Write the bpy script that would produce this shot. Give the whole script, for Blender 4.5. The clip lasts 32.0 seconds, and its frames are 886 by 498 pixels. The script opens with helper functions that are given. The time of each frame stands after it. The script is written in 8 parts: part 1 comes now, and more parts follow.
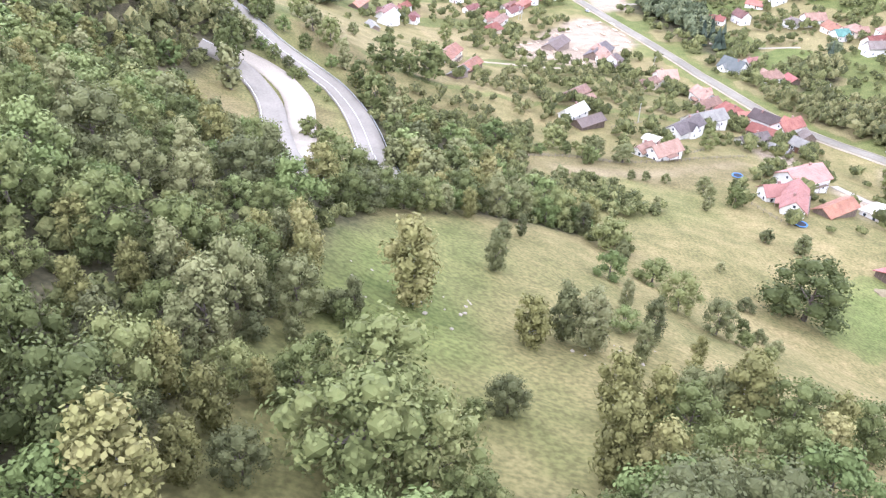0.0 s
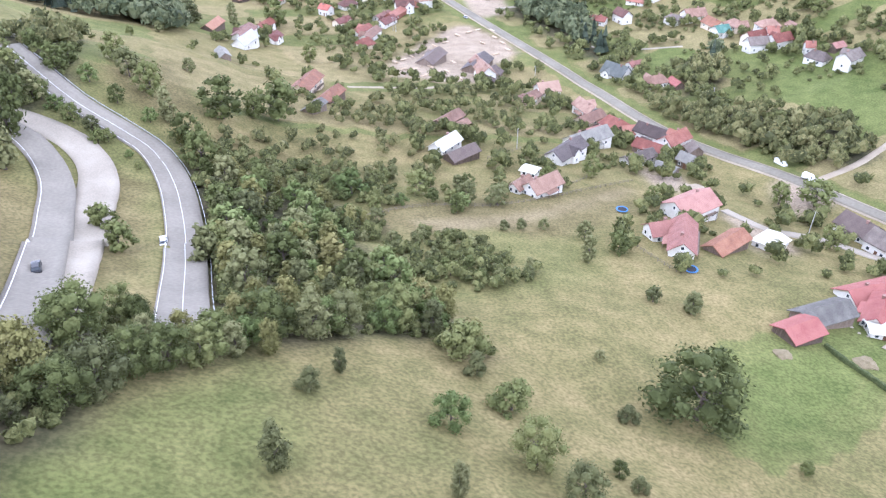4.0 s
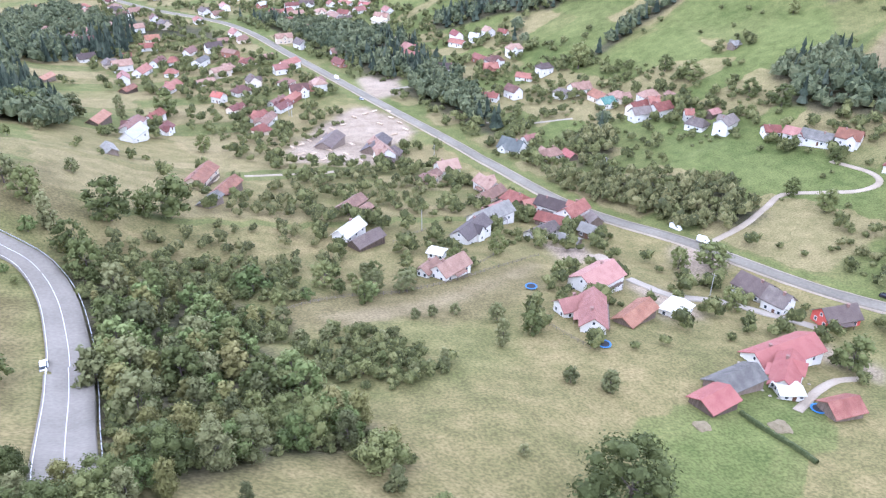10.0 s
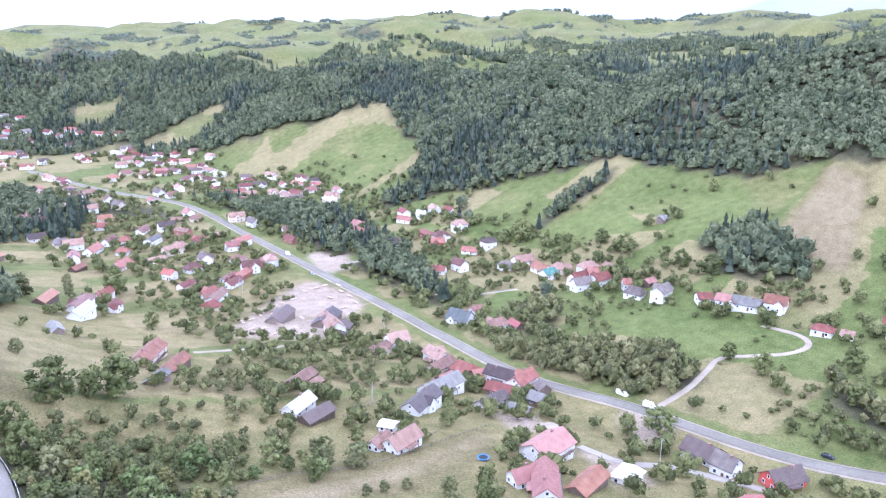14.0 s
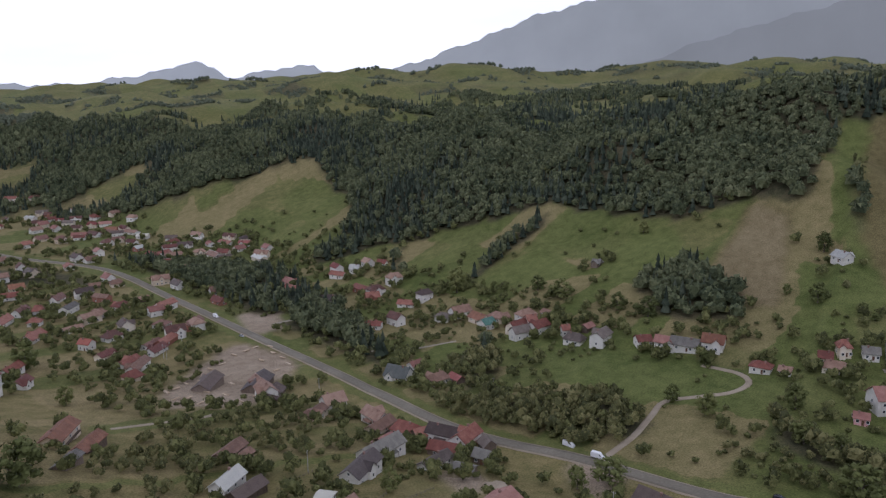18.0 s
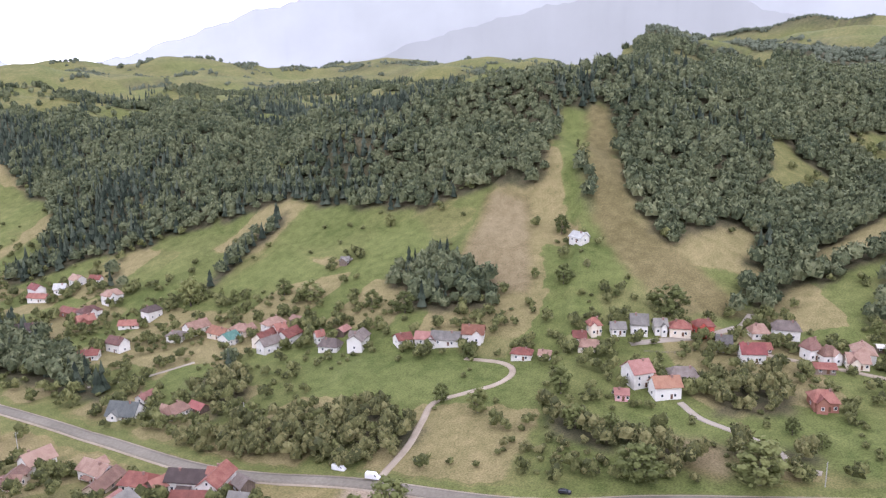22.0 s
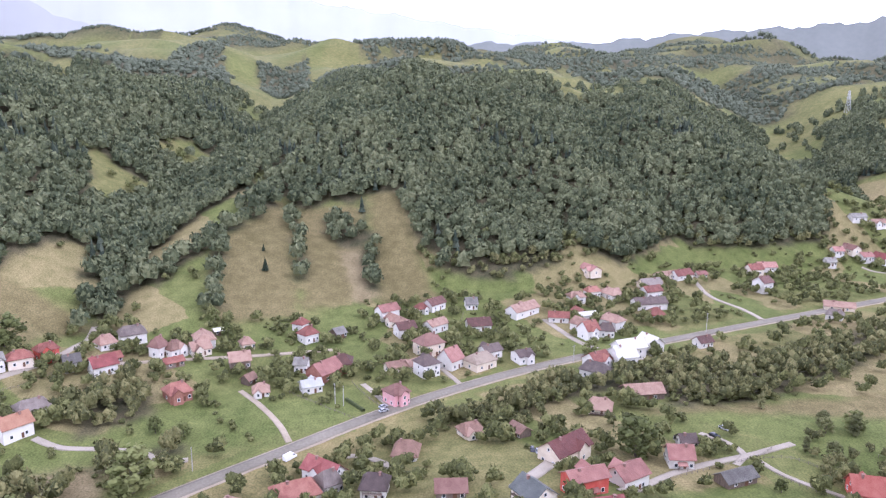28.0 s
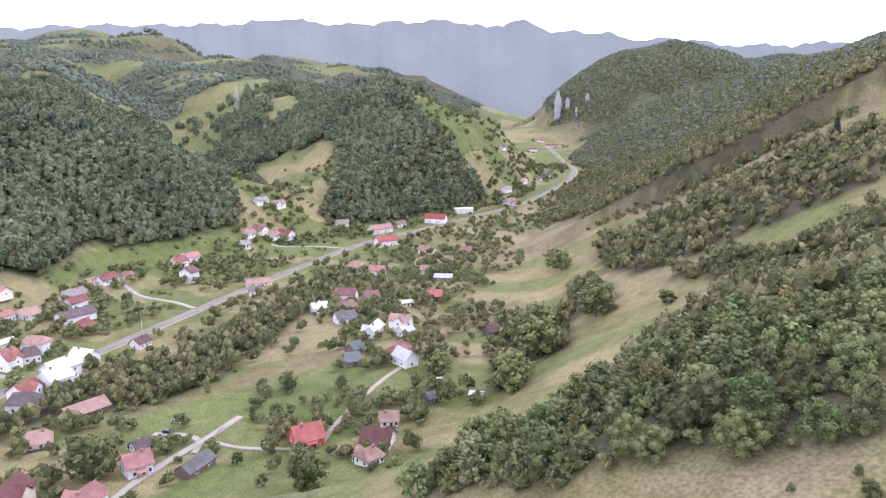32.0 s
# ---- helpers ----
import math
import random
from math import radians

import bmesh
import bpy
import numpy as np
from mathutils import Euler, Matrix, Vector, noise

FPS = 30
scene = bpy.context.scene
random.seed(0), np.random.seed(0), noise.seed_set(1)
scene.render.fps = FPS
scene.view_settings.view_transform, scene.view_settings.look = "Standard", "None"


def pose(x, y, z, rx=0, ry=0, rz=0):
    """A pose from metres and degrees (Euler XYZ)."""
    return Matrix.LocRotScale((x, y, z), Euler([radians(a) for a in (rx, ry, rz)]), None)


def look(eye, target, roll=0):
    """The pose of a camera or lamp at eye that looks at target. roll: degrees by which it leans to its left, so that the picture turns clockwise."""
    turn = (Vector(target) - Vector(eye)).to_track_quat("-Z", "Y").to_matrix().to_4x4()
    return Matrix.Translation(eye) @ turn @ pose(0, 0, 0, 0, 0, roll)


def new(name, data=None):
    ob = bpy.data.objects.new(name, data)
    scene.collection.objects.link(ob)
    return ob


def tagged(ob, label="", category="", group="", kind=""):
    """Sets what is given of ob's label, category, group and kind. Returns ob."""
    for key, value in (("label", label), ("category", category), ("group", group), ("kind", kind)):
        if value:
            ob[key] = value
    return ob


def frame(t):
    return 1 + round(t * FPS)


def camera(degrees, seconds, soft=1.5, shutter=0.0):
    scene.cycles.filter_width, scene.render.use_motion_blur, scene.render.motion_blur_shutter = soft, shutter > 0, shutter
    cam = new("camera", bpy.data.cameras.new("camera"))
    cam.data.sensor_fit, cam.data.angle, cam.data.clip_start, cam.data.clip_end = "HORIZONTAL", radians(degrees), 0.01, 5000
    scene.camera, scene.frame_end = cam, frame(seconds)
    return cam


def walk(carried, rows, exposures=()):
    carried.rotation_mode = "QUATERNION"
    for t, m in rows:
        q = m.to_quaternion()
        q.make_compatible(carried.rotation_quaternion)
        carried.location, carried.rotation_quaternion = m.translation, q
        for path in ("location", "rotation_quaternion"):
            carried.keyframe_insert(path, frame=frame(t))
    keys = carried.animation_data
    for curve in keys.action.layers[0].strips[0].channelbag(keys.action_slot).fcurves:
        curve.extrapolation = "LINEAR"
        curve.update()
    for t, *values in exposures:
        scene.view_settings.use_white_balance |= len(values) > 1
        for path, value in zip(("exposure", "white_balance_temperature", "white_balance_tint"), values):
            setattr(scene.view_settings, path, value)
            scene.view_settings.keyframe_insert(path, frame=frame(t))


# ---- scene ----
cam = camera(61.8, 32.0, soft=1.3)


def aim(x, y, z, yaw, pitch, roll):
    a, b = radians(yaw), radians(pitch)
    return look((x, y, z), (x - 100 * math.sin(a) * math.cos(b), y + 100 * math.cos(a) * math.cos(b), z + 100 * math.sin(b)), roll)


PATH = [
    (0.0, 0.00, 0.00, -0.00, -0.34, -33.71, 0.96),
    (0.5, 3.13, 5.02, -0.19, -0.98, -34.30, 0.20),
    (1.0, 6.33, 10.03, -0.28, -1.74, -34.69, -0.38),
    (1.5, 9.52, 15.05, -0.25, -2.63, -34.83, -0.66),
    (2.0, 12.51, 20.07, -0.05, -3.59, -34.86, -0.88),
    (2.5, 15.13, 25.02, 0.19, -4.63, -34.89, -0.77),
    (3.0, 17.32, 29.84, 0.55, -5.75, -34.76, -0.41),
    (3.5, 19.07, 34.27, 0.90, -6.75, -34.61, -0.16),
    (4.0, 20.44, 38.14, 1.15, -7.79, -34.19, 0.20),
    (4.5, 21.44, 41.37, 1.29, -8.74, -33.01, 0.54),
    (6.5, 22.17, 47.71, 1.73, -11.77, -30.78, 0.84),
    (7.0, 22.00, 47.91, 1.87, -12.36, -30.42, 0.64),
    (7.5, 21.85, 47.71, 2.02, -12.95, -30.07, 0.49),
    (8.0, 21.78, 47.34, 2.19, -13.56, -29.74, 0.38),
    (8.5, 21.81, 46.93, 2.41, -14.16, -29.45, 0.32),
    (9.0, 21.90, 46.47, 2.62, -14.75, -29.22, 0.25),
    (9.5, 21.98, 45.94, 2.83, -15.35, -28.99, 0.26),
    (10.0, 22.02, 45.39, 3.06, -15.96, -28.76, 0.33),
    (10.5, 22.07, 44.85, 3.33, -16.51, -28.55, 0.38),
    (11.0, 22.02, 44.26, 3.63, -17.08, -28.34, 0.47),
    (11.5, 21.81, 43.52, 4.01, -17.65, -27.81, 0.57),
    (12.0, 21.40, 42.59, 4.51, -18.19, -26.93, 0.68),
    (12.5, 21.03, 41.66, 5.09, -18.67, -25.74, 0.74),
    (13.0, 20.74, 40.78, 5.60, -19.05, -21.07, 0.77),
    (13.5, 20.51, 40.09, 5.93, -19.51, -18.02, 0.68),
    (14.0, 20.33, 39.56, 6.05, -20.00, -15.59, 0.66),
    (14.5, 20.20, 39.20, 6.02, -20.18, -6.27, -0.16),
    (16.5, 20.20, 39.20, 6.00, -22.32, -0.54, -0.30),
    (17.0, 20.20, 39.20, 6.00, -23.49, -2.59, -0.35),
    (17.5, 21.42, 41.88, 5.40, -24.04, -9.35, -0.56),
    (18.0, 24.68, 49.01, 3.80, -25.14, -11.58, -0.66),
    (18.5, 30.78, 62.39, 0.80, -26.41, -11.65, -0.28),
    (19.0, 36.89, 75.77, -2.20, -22.92, -11.58, -1.24),
    (19.5, 39.53, 81.57, -3.50, -26.54, -11.70, -1.00),
    (20.0, 40.35, 83.35, -3.90, -30.42, -11.78, -0.83),
    (20.5, 40.45, 83.58, -3.95, -34.33, -11.83, -0.71),
    (21.0, 40.55, 83.80, -4.00, -38.26, -11.85, -0.63),
    (21.5, 40.55, 83.80, -4.00, -42.02, -11.84, -0.59),
    (22.0, 40.55, 83.80, -4.00, -45.83, -11.85, -0.46),
    (22.5, 40.55, 83.80, -4.00, -49.60, -11.88, -0.24),
    (23.0, 40.55, 83.80, -4.00, -53.28, -11.84, -0.11),
    (23.5, 40.55, 83.80, -4.00, -56.77, -11.74, 0.11),
    (24.0, 40.55, 83.80, -4.00, -61.07, -11.67, 0.32),
    (24.5, 40.55, 83.80, -4.00, -65.55, -11.56, 0.51),
    (25.0, 40.55, 83.80, -4.00, -70.02, -11.45, 0.66),
    (25.5, 40.55, 83.80, -4.00, -74.39, -11.36, 0.81),
    (27.5, 40.55, 83.80, -4.00, -91.08, -11.33, 0.40),
    (28.0, 40.55, 83.80, -4.00, -95.28, -11.28, 0.33),
    (28.5, 40.55, 83.80, -4.00, -99.74, -11.29, 0.24),
    (29.0, 40.55, 83.80, -4.00, -105.91, -11.31, 0.14),
    (29.5, 40.55, 83.80, -4.00, -111.92, -11.37, 0.08),
    (30.0, 40.55, 83.80, -4.00, -117.82, -11.42, -0.05),
    (30.5, 40.55, 83.80, -4.00, -123.62, -11.48, -0.12),
    (31.0, 40.55, 83.80, -4.00, -129.36, -11.52, -0.17),
    (31.5, 40.55, 83.80, -4.00, -134.74, -11.57, -0.21),
    (32.0, 40.55, 83.80, -4.00, -138.67, -11.59, -0.33),
]
EXPOSURES = [(0.0, 1.35, 5250, 22), (2.0, 1.12, 5200, 21), (4.5, 0.92, 5000, 20), (8.0, 0.92, 4900, 21), (12.5, 0.92, 4800, 23), (14.0, 1.02, 4700, 26), (14.5, 1.05, 4650, 24), (15.5, 0.1, 5300, 22),
             (16.5, -1.4, 5400, 22), (17.0, -1.35, 5400, 22), (18.0, -1.2, 5400, 20), (18.6, -1.1, 5450, 20), (19.0, -0.9, 5450, 20), (20.0, -0.3, 5500, 22),
             (21.0, 0.1, 5500, 24), (25.0, 0.48, 5250, 29), (28.0, 0.55, 5200, 30), (32.0, 0.7, 5200, 29)]
walk(cam, [(t, aim(*row)) for t, *row in PATH], EXPOSURES)

# ---- light: a bright, hazy overcast with a weak high sun ----
world = bpy.data.worlds.new("sky")
scene.world = world
world.use_nodes = True
wn, wl = world.node_tree.nodes, world.node_tree.links
wn.clear()
sky = wn.new("ShaderNodeTexSky")
sky.sky_type, sky.sun_disc = "NISHITA", False
sky.sun_elevation, sky.sun_rotation = radians(48), radians(215)
sky.air_density, sky.dust_density, sky.ozone_density = 1.0, 4.0, 1.0
coord = wn.new("ShaderNodeTexCoord")
mapping = wn.new("ShaderNodeMapping")
mapping.inputs["Scale"].default_value = (1.0, 1.0, 4.5)
clouds = wn.new("ShaderNodeTexNoise")
clouds.inputs["Scale"].default_value, clouds.inputs["Detail"].default_value = 2.6, 6.0
ramp = wn.new("ShaderNodeValToRGB")
ramp.color_ramp.elements[0].position, ramp.color_ramp.elements[0].color = 0.3, (8.9, 8.6, 8.45, 1)
ramp.color_ramp.elements[1].position, ramp.color_ramp.elements[1].color = 0.72, (11.5, 11.1, 10.75, 1)
cover = wn.new("ShaderNodeMix")
cover.data_type = "RGBA"
cover.inputs[0].default_value = 0.93
rise = wn.new("ShaderNodeSeparateXYZ")
bright = wn.new("ShaderNodeMapRange")
bright.inputs[1].default_value, bright.inputs[2].default_value = 0.28, 0.65
bright.inputs[3].default_value, bright.inputs[4].default_value = 1.65, 0.78
veil = wn.new("ShaderNodeVectorMath")
veil.operation = "SCALE"
back = wn.new("ShaderNodeBackground")
back.inputs["Strength"].default_value = 0.17
out = wn.new("ShaderNodeOutputWorld")
wl.new(coord.outputs["Generated"], mapping.inputs["Vector"])
wl.new(mapping.outputs["Vector"], clouds.inputs["Vector"])
wl.new(clouds.outputs["Fac"], ramp.inputs["Fac"])
wl.new(sky.outputs["Color"], cover.inputs[6])
wl.new(ramp.outputs["Color"], cover.inputs[7])
wl.new(coord.outputs["Generated"], rise.inputs["Vector"])
wl.new(rise.outputs["Z"], bright.inputs[0])
wl.new(cover.outputs[2], veil.inputs[0])
wl.new(bright.outputs[0], veil.inputs["Scale"])
wl.new(veil.outputs[0], back.inputs["Color"])
wl.new(back.outputs["Background"], out.inputs["Surface"])

sun = new("sun", bpy.data.lights.new("sun", "SUN"))
sun.data.energy, sun.data.angle, sun.data.color = 1.0, radians(16), (1.0, 0.96, 0.90)
sun.matrix_world = look((math.sin(radians(215)) * 400, math.cos(radians(215)) * 400, 445), (0, 0, 0))


# ---- materials ----
def material(name, colors, scale=1.0, fine=8.0, rough=0.85, bump=0.3, metal=0.0, island=False, vary=0.0, spec=0.3, depth=0.02, stretch=(1, 1, 1)):
    """Two scales of noise over two or three colours; vary shifts whole objects or islands."""
    m = bpy.data.materials.new(name)
    m.use_nodes = True
    n, l = m.node_tree.nodes, m.node_tree.links
    b = n["Principled BSDF"]
    b.inputs["Roughness"].default_value, b.inputs["Metallic"].default_value = rough, metal
    b.inputs["Specular IOR Level"].default_value = spec
    tc = n.new("ShaderNodeTexCoord")
    mp = n.new("ShaderNodeMapping")
    mp.inputs["Scale"].default_value = stretch
    l.new(tc.outputs["Object"], mp.inputs["Vector"])
    big, small = n.new("ShaderNodeTexNoise"), n.new("ShaderNodeTexNoise")
    big.inputs["Scale"].default_value, big.inputs["Detail"].default_value = scale, 5.0
    small.inputs["Scale"].default_value, small.inputs["Detail"].default_value = fine, 4.0
    for q in (big, small):
        l.new(mp.outputs["Vector"], q.inputs["Vector"])
    mixed = n.new("ShaderNodeMix")
    mixed.inputs[0].default_value = 0.45
    l.new(big.outputs["Fac"], mixed.inputs[2])
    l.new(small.outputs["Fac"], mixed.inputs[3])
    value = mixed.outputs[0]
    if vary:
        info = n.new("ShaderNodeNewGeometry") if island else n.new("ShaderNodeObjectInfo")
        sh = n.new("ShaderNodeMath")
        sh.operation = "MULTIPLY_ADD"
        l.new(info.outputs["Random Per Island" if island else "Random"], sh.inputs[0])
        sh.inputs[1].default_value = vary
        off = n.new("ShaderNodeMath")
        off.operation = "SUBTRACT"
        l.new(value, off.inputs[0])
        off.inputs[1].default_value = vary / 2
        l.new(off.outputs[0], sh.inputs[2])
        value = sh.outputs[0]
    r = n.new("ShaderNodeValToRGB")
    stops = r.color_ramp.elements
    stops[0].position, stops[1].position = 0.3, 0.7
    if len(colors) == 3:
        stops.new(0.5)
    for stop, c in zip(stops, colors):
        stop.color = (*c, 1)
    l.new(value, r.inputs["Fac"])
    l.new(r.outputs["Color"], b.inputs["Base Color"])
    if bump:
        bp = n.new("ShaderNodeBump")
        bp.inputs["Strength"].default_value, bp.inputs["Distance"].default_value = bump, depth
        l.new(small.outputs["Fac"], bp.inputs["Height"])
        l.new(bp.outputs["Normal"], b.inputs["Normal"])
    return m


def roofing(name, colors, wave=18.0, rough=0.6):
    """Roof covering: courses running across the slope, weathered in patches."""
    m = material(name, [tuple((0.56 * v + 0.14 * sum(c) / 3 + 0.006) * w for v, w in zip(c, (1.04, 1.0, 0.86))) for c in colors], 0.35, 5.0, rough, 0.0, vary=0.35)
    n, l = m.node_tree.nodes, m.node_tree.links
    b = n["Principled BSDF"]
    tc = n["Texture Coordinate"]
    w = n.new("ShaderNodeTexWave")
    w.inputs["Scale"].default_value, w.inputs["Distortion"].default_value = wave / 6.283, 0.4
    w.bands_direction = "X"
    l.new(tc.outputs["Object"], w.inputs["Vector"])
    bp = n.new("ShaderNodeBump")
    bp.inputs["Strength"].default_value, bp.inputs["Distance"].default_value = 0.5, 0.05
    l.new(w.outputs["Fac"], bp.inputs["Height"])
    l.new(bp.outputs["Normal"], b.inputs["Normal"])
    return m


ROOFS = {
    "rose": roofing("rose_metal_tile", ((0.277, 0.099, 0.086), (0.4, 0.16, 0.144), (0.534, 0.258, 0.23))),
    "crimson": roofing("crimson_metal_tile", ((0.224, 0.04, 0.04), (0.352, 0.072, 0.072), (0.46, 0.138, 0.129))),
    "red": roofing("red_clay_tile", ((0.172, 0.04, 0.03), (0.32, 0.088, 0.064), (0.46, 0.184, 0.138))),
    "redpaint": roofing("bright_red_metal", ((0.277, 0.033, 0.02), (0.416, 0.072, 0.048), (0.515, 0.138, 0.101))),
    "darkred": roofing("dark_red_metal", ((0.092, 0.017, 0.017), (0.16, 0.036, 0.032), (0.23, 0.074, 0.064))),
    "rust": roofing("weathered_red_brown_tile", ((0.106, 0.04, 0.033), (0.2, 0.08, 0.068), (0.313, 0.156, 0.129))),
    "orange": roofing("orange_clay_tile", ((0.238, 0.086, 0.046), (0.4, 0.16, 0.088), (0.506, 0.258, 0.156))),
    "salmon": roofing("faded_salmon_clay_tile", ((0.198, 0.099, 0.073), (0.352, 0.192, 0.144), (0.497, 0.313, 0.248))),
    "greyrose": roofing("grey_mauve_tile", ((0.106, 0.079, 0.079), (0.2, 0.16, 0.152), (0.313, 0.267, 0.258))),
    "brown": roofing("dark_brown_shingle", ((0.07, 0.045, 0.045), (0.12, 0.08, 0.08), (0.18, 0.13, 0.12))),
    "dark": roofing("charcoal_brown_sheet", ((0.06, 0.045, 0.055), (0.10, 0.08, 0.09), (0.15, 0.12, 0.13))),
    "grey": roofing("weathered_grey_board", ((0.106, 0.099, 0.099), (0.208, 0.2, 0.2), (0.331, 0.322, 0.313)), 26.0),
    "slate": roofing("slate_grey_sheet", ((0.10, 0.12, 0.13), (0.16, 0.18, 0.19), (0.22, 0.24, 0.25)), 26.0),
    "tin": roofing("galvanised_tin", ((0.45, 0.48, 0.52), (0.62, 0.65, 0.69), (0.74, 0.76, 0.78)), 30.0, 0.45),
    "white": roofing("white_sheet_roof", ((0.62, 0.62, 0.6), (0.76, 0.76, 0.75), (0.82, 0.82, 0.81)), 30.0),
    "teal": roofing("teal_green_sheet", ((0.033, 0.132, 0.119), (0.072, 0.24, 0.216), (0.147, 0.35, 0.322))),
    "tan": roofing("tan_brown_tile", ((0.172, 0.125, 0.092), (0.288, 0.216, 0.16), (0.405, 0.322, 0.258))),
}
WALLS = {
    "white": material("white_render", ((0.546, 0.526, 0.474), (0.669, 0.647, 0.59), (0.722, 0.699, 0.646)), 0.4, 6, vary=0.2),
    "cream": material("cream_render", ((0.55, 0.46, 0.34), (0.66, 0.57, 0.44), (0.72, 0.66, 0.55)), 0.4, 6, vary=0.3),
    "wood": material("weathered_boards", ((0.08, 0.06, 0.045), (0.16, 0.12, 0.09), (0.26, 0.21, 0.17)), 0.7, 7, vary=0.4, stretch=(6, 6, 0.6)),
    "brick": material("brown_red_brick", ((0.20, 0.08, 0.06), (0.29, 0.13, 0.09), (0.36, 0.19, 0.14)), 0.8, 9, vary=0.2),
    "redwall": material("red_painted_render", ((0.45, 0.07, 0.05), (0.55, 0.11, 0.08), (0.58, 0.17, 0.13)), 0.5, 6),
    "pink": material("pink_render", ((0.55, 0.28, 0.28), (0.64, 0.36, 0.36), (0.68, 0.44, 0.43)), 0.5, 6),
}
GLASS = material("dark_window_glass", ((0.02, 0.025, 0.03), (0.05, 0.06, 0.07)), 0.6, 3, 0.12, 0, spec=0.6)
FRAME = material("white_window_frame", ((0.66, 0.66, 0.64), (0.78, 0.78, 0.76)), 2, 9)
DOOR = material("brown_timber_door", ((0.10, 0.05, 0.03), (0.17, 0.09, 0.05)), 2, 9, stretch=(5, 5, 1))
CHIMNEY = material("sooty_brick", ((0.18, 0.10, 0.08), (0.34, 0.22, 0.18)), 2, 9)
ASPHALT = material("grey_asphalt", ((0.165, 0.147, 0.118), (0.215, 0.193, 0.155), (0.268, 0.243, 0.197)), 0.09, 1.4, 0.9, 0.2)
VILLAGE_ASPHALT = material("worn_village_asphalt", ((0.125, 0.112, 0.085), (0.18, 0.161, 0.122), (0.245, 0.22, 0.167)), 0.05, 0.9, 0.9, 0.2)
GRAVEL = material("pale_gravel", ((0.235, 0.205, 0.158), (0.315, 0.277, 0.217), (0.38, 0.338, 0.27)), 0.12, 2.5, 0.95, 0.4)
DIRT = material("pale_dirt_track", ((0.23, 0.188, 0.13), (0.32, 0.268, 0.195), (0.40, 0.345, 0.265)), 0.15, 2.5, 0.95, 0.4)
LINE = material("worn_white_road_paint", ((0.55, 0.55, 0.54), (0.75, 0.75, 0.74)), 0.6, 5)
STEEL = material("galvanised_steel", ((0.42, 0.43, 0.44), (0.58, 0.59, 0.60)), 1, 6, 0.4, 0.1, 0.6)
BARK = material("grey_brown_bark", ((0.07, 0.055, 0.045), (0.15, 0.12, 0.10)), 2, 12, stretch=(4, 4, 1))
BIRCH_BARK = material("pale_birch_bark", ((0.30, 0.29, 0.27), (0.55, 0.54, 0.51)), 2, 12, stretch=(1, 1, 4))


def foliage(name, colors, island=False, vary=0.5, scale=0.25):
    return material(name, colors, scale, 1.7 if island else 3.0, 0.75, 0.0 if scale < 0.02 else 0.6 if island else 0.0, island=island, vary=vary, spec=0.15, depth=0.9)


LEAF = {
    "broad": foliage("broadleaf_foliage", ((0.064, 0.075, 0.024), (0.128, 0.144, 0.048), (0.212, 0.215, 0.079)), vary=0.3),
    "grey": foliage("grey_green_foliage", ((0.080, 0.086, 0.035), (0.157, 0.161, 0.066), (0.249, 0.243, 0.110)), vary=0.3),
    "gold": foliage("yellowing_birch_foliage", ((0.108, 0.104, 0.035), (0.195, 0.186, 0.064), (0.298, 0.262, 0.111)), vary=0.25),
    "lime": foliage("bright_green_foliage", ((0.087, 0.113, 0.035), (0.152, 0.188, 0.061), (0.221, 0.247, 0.093)), vary=0.3),
    "brown": foliage("russet_birch_foliage", ((0.087, 0.089, 0.038), (0.149, 0.151, 0.064), (0.218, 0.214, 0.103)), vary=0.25),
    "conifer": foliage("conifer_needles", ((0.022, 0.032, 0.018), (0.038, 0.056, 0.031), (0.069, 0.085, 0.049)), vary=0.4),
}
WOODS = foliage("mixed_wood_canopy", ((0.043, 0.056, 0.029), (0.096, 0.112, 0.055), (0.176, 0.186, 0.094)), True, 0.34, 0.022)
# far woods: haze is mixed into the leaf colour, bluer and flatter
DISTANT = foliage("distant_wood_haze_tint", ((0.062, 0.074, 0.046), (0.088, 0.102, 0.064), (0.122, 0.136, 0.088)), True, 0.25, 0.01)
OLIVE = foliage("olive_hillside_canopy", ((0.062, 0.067, 0.026), (0.12, 0.122, 0.045), (0.196, 0.183, 0.076)), True, 0.5, 0.05)
FIRS = foliage("fir_canopy", ((0.022, 0.031, 0.020), (0.043, 0.057, 0.037), (0.084, 0.10, 0.067)), True, 0.5, 0.06)
HEDGE_LEAF = foliage("clipped_hedge_leaves", ((0.04, 0.052, 0.02), (0.068, 0.082, 0.032), (0.105, 0.12, 0.05)), vary=0.2, scale=1.2)
SHRUBS = foliage("shrub_leaves", ((0.052, 0.058, 0.020), (0.104, 0.112, 0.038), (0.180, 0.182, 0.068)), True, 0.42, 0.2)


# ---- the lie of the land ----
ROAD_X = np.array([-150, -60, 24, 72, 114, 145, 163, 190, 214, 250, 290, 335, 375, 410, 445, 478, 500, 505, 512, 535, 650, 985, 1850], float)
ROAD_Y = np.array([1050, 900, 793, 651, 515, 415, 330, 275, 215, 172, 125, 70, 2, -85, -175, -265, -340, -420, -505, -640, -920, -1330, -2500], float)


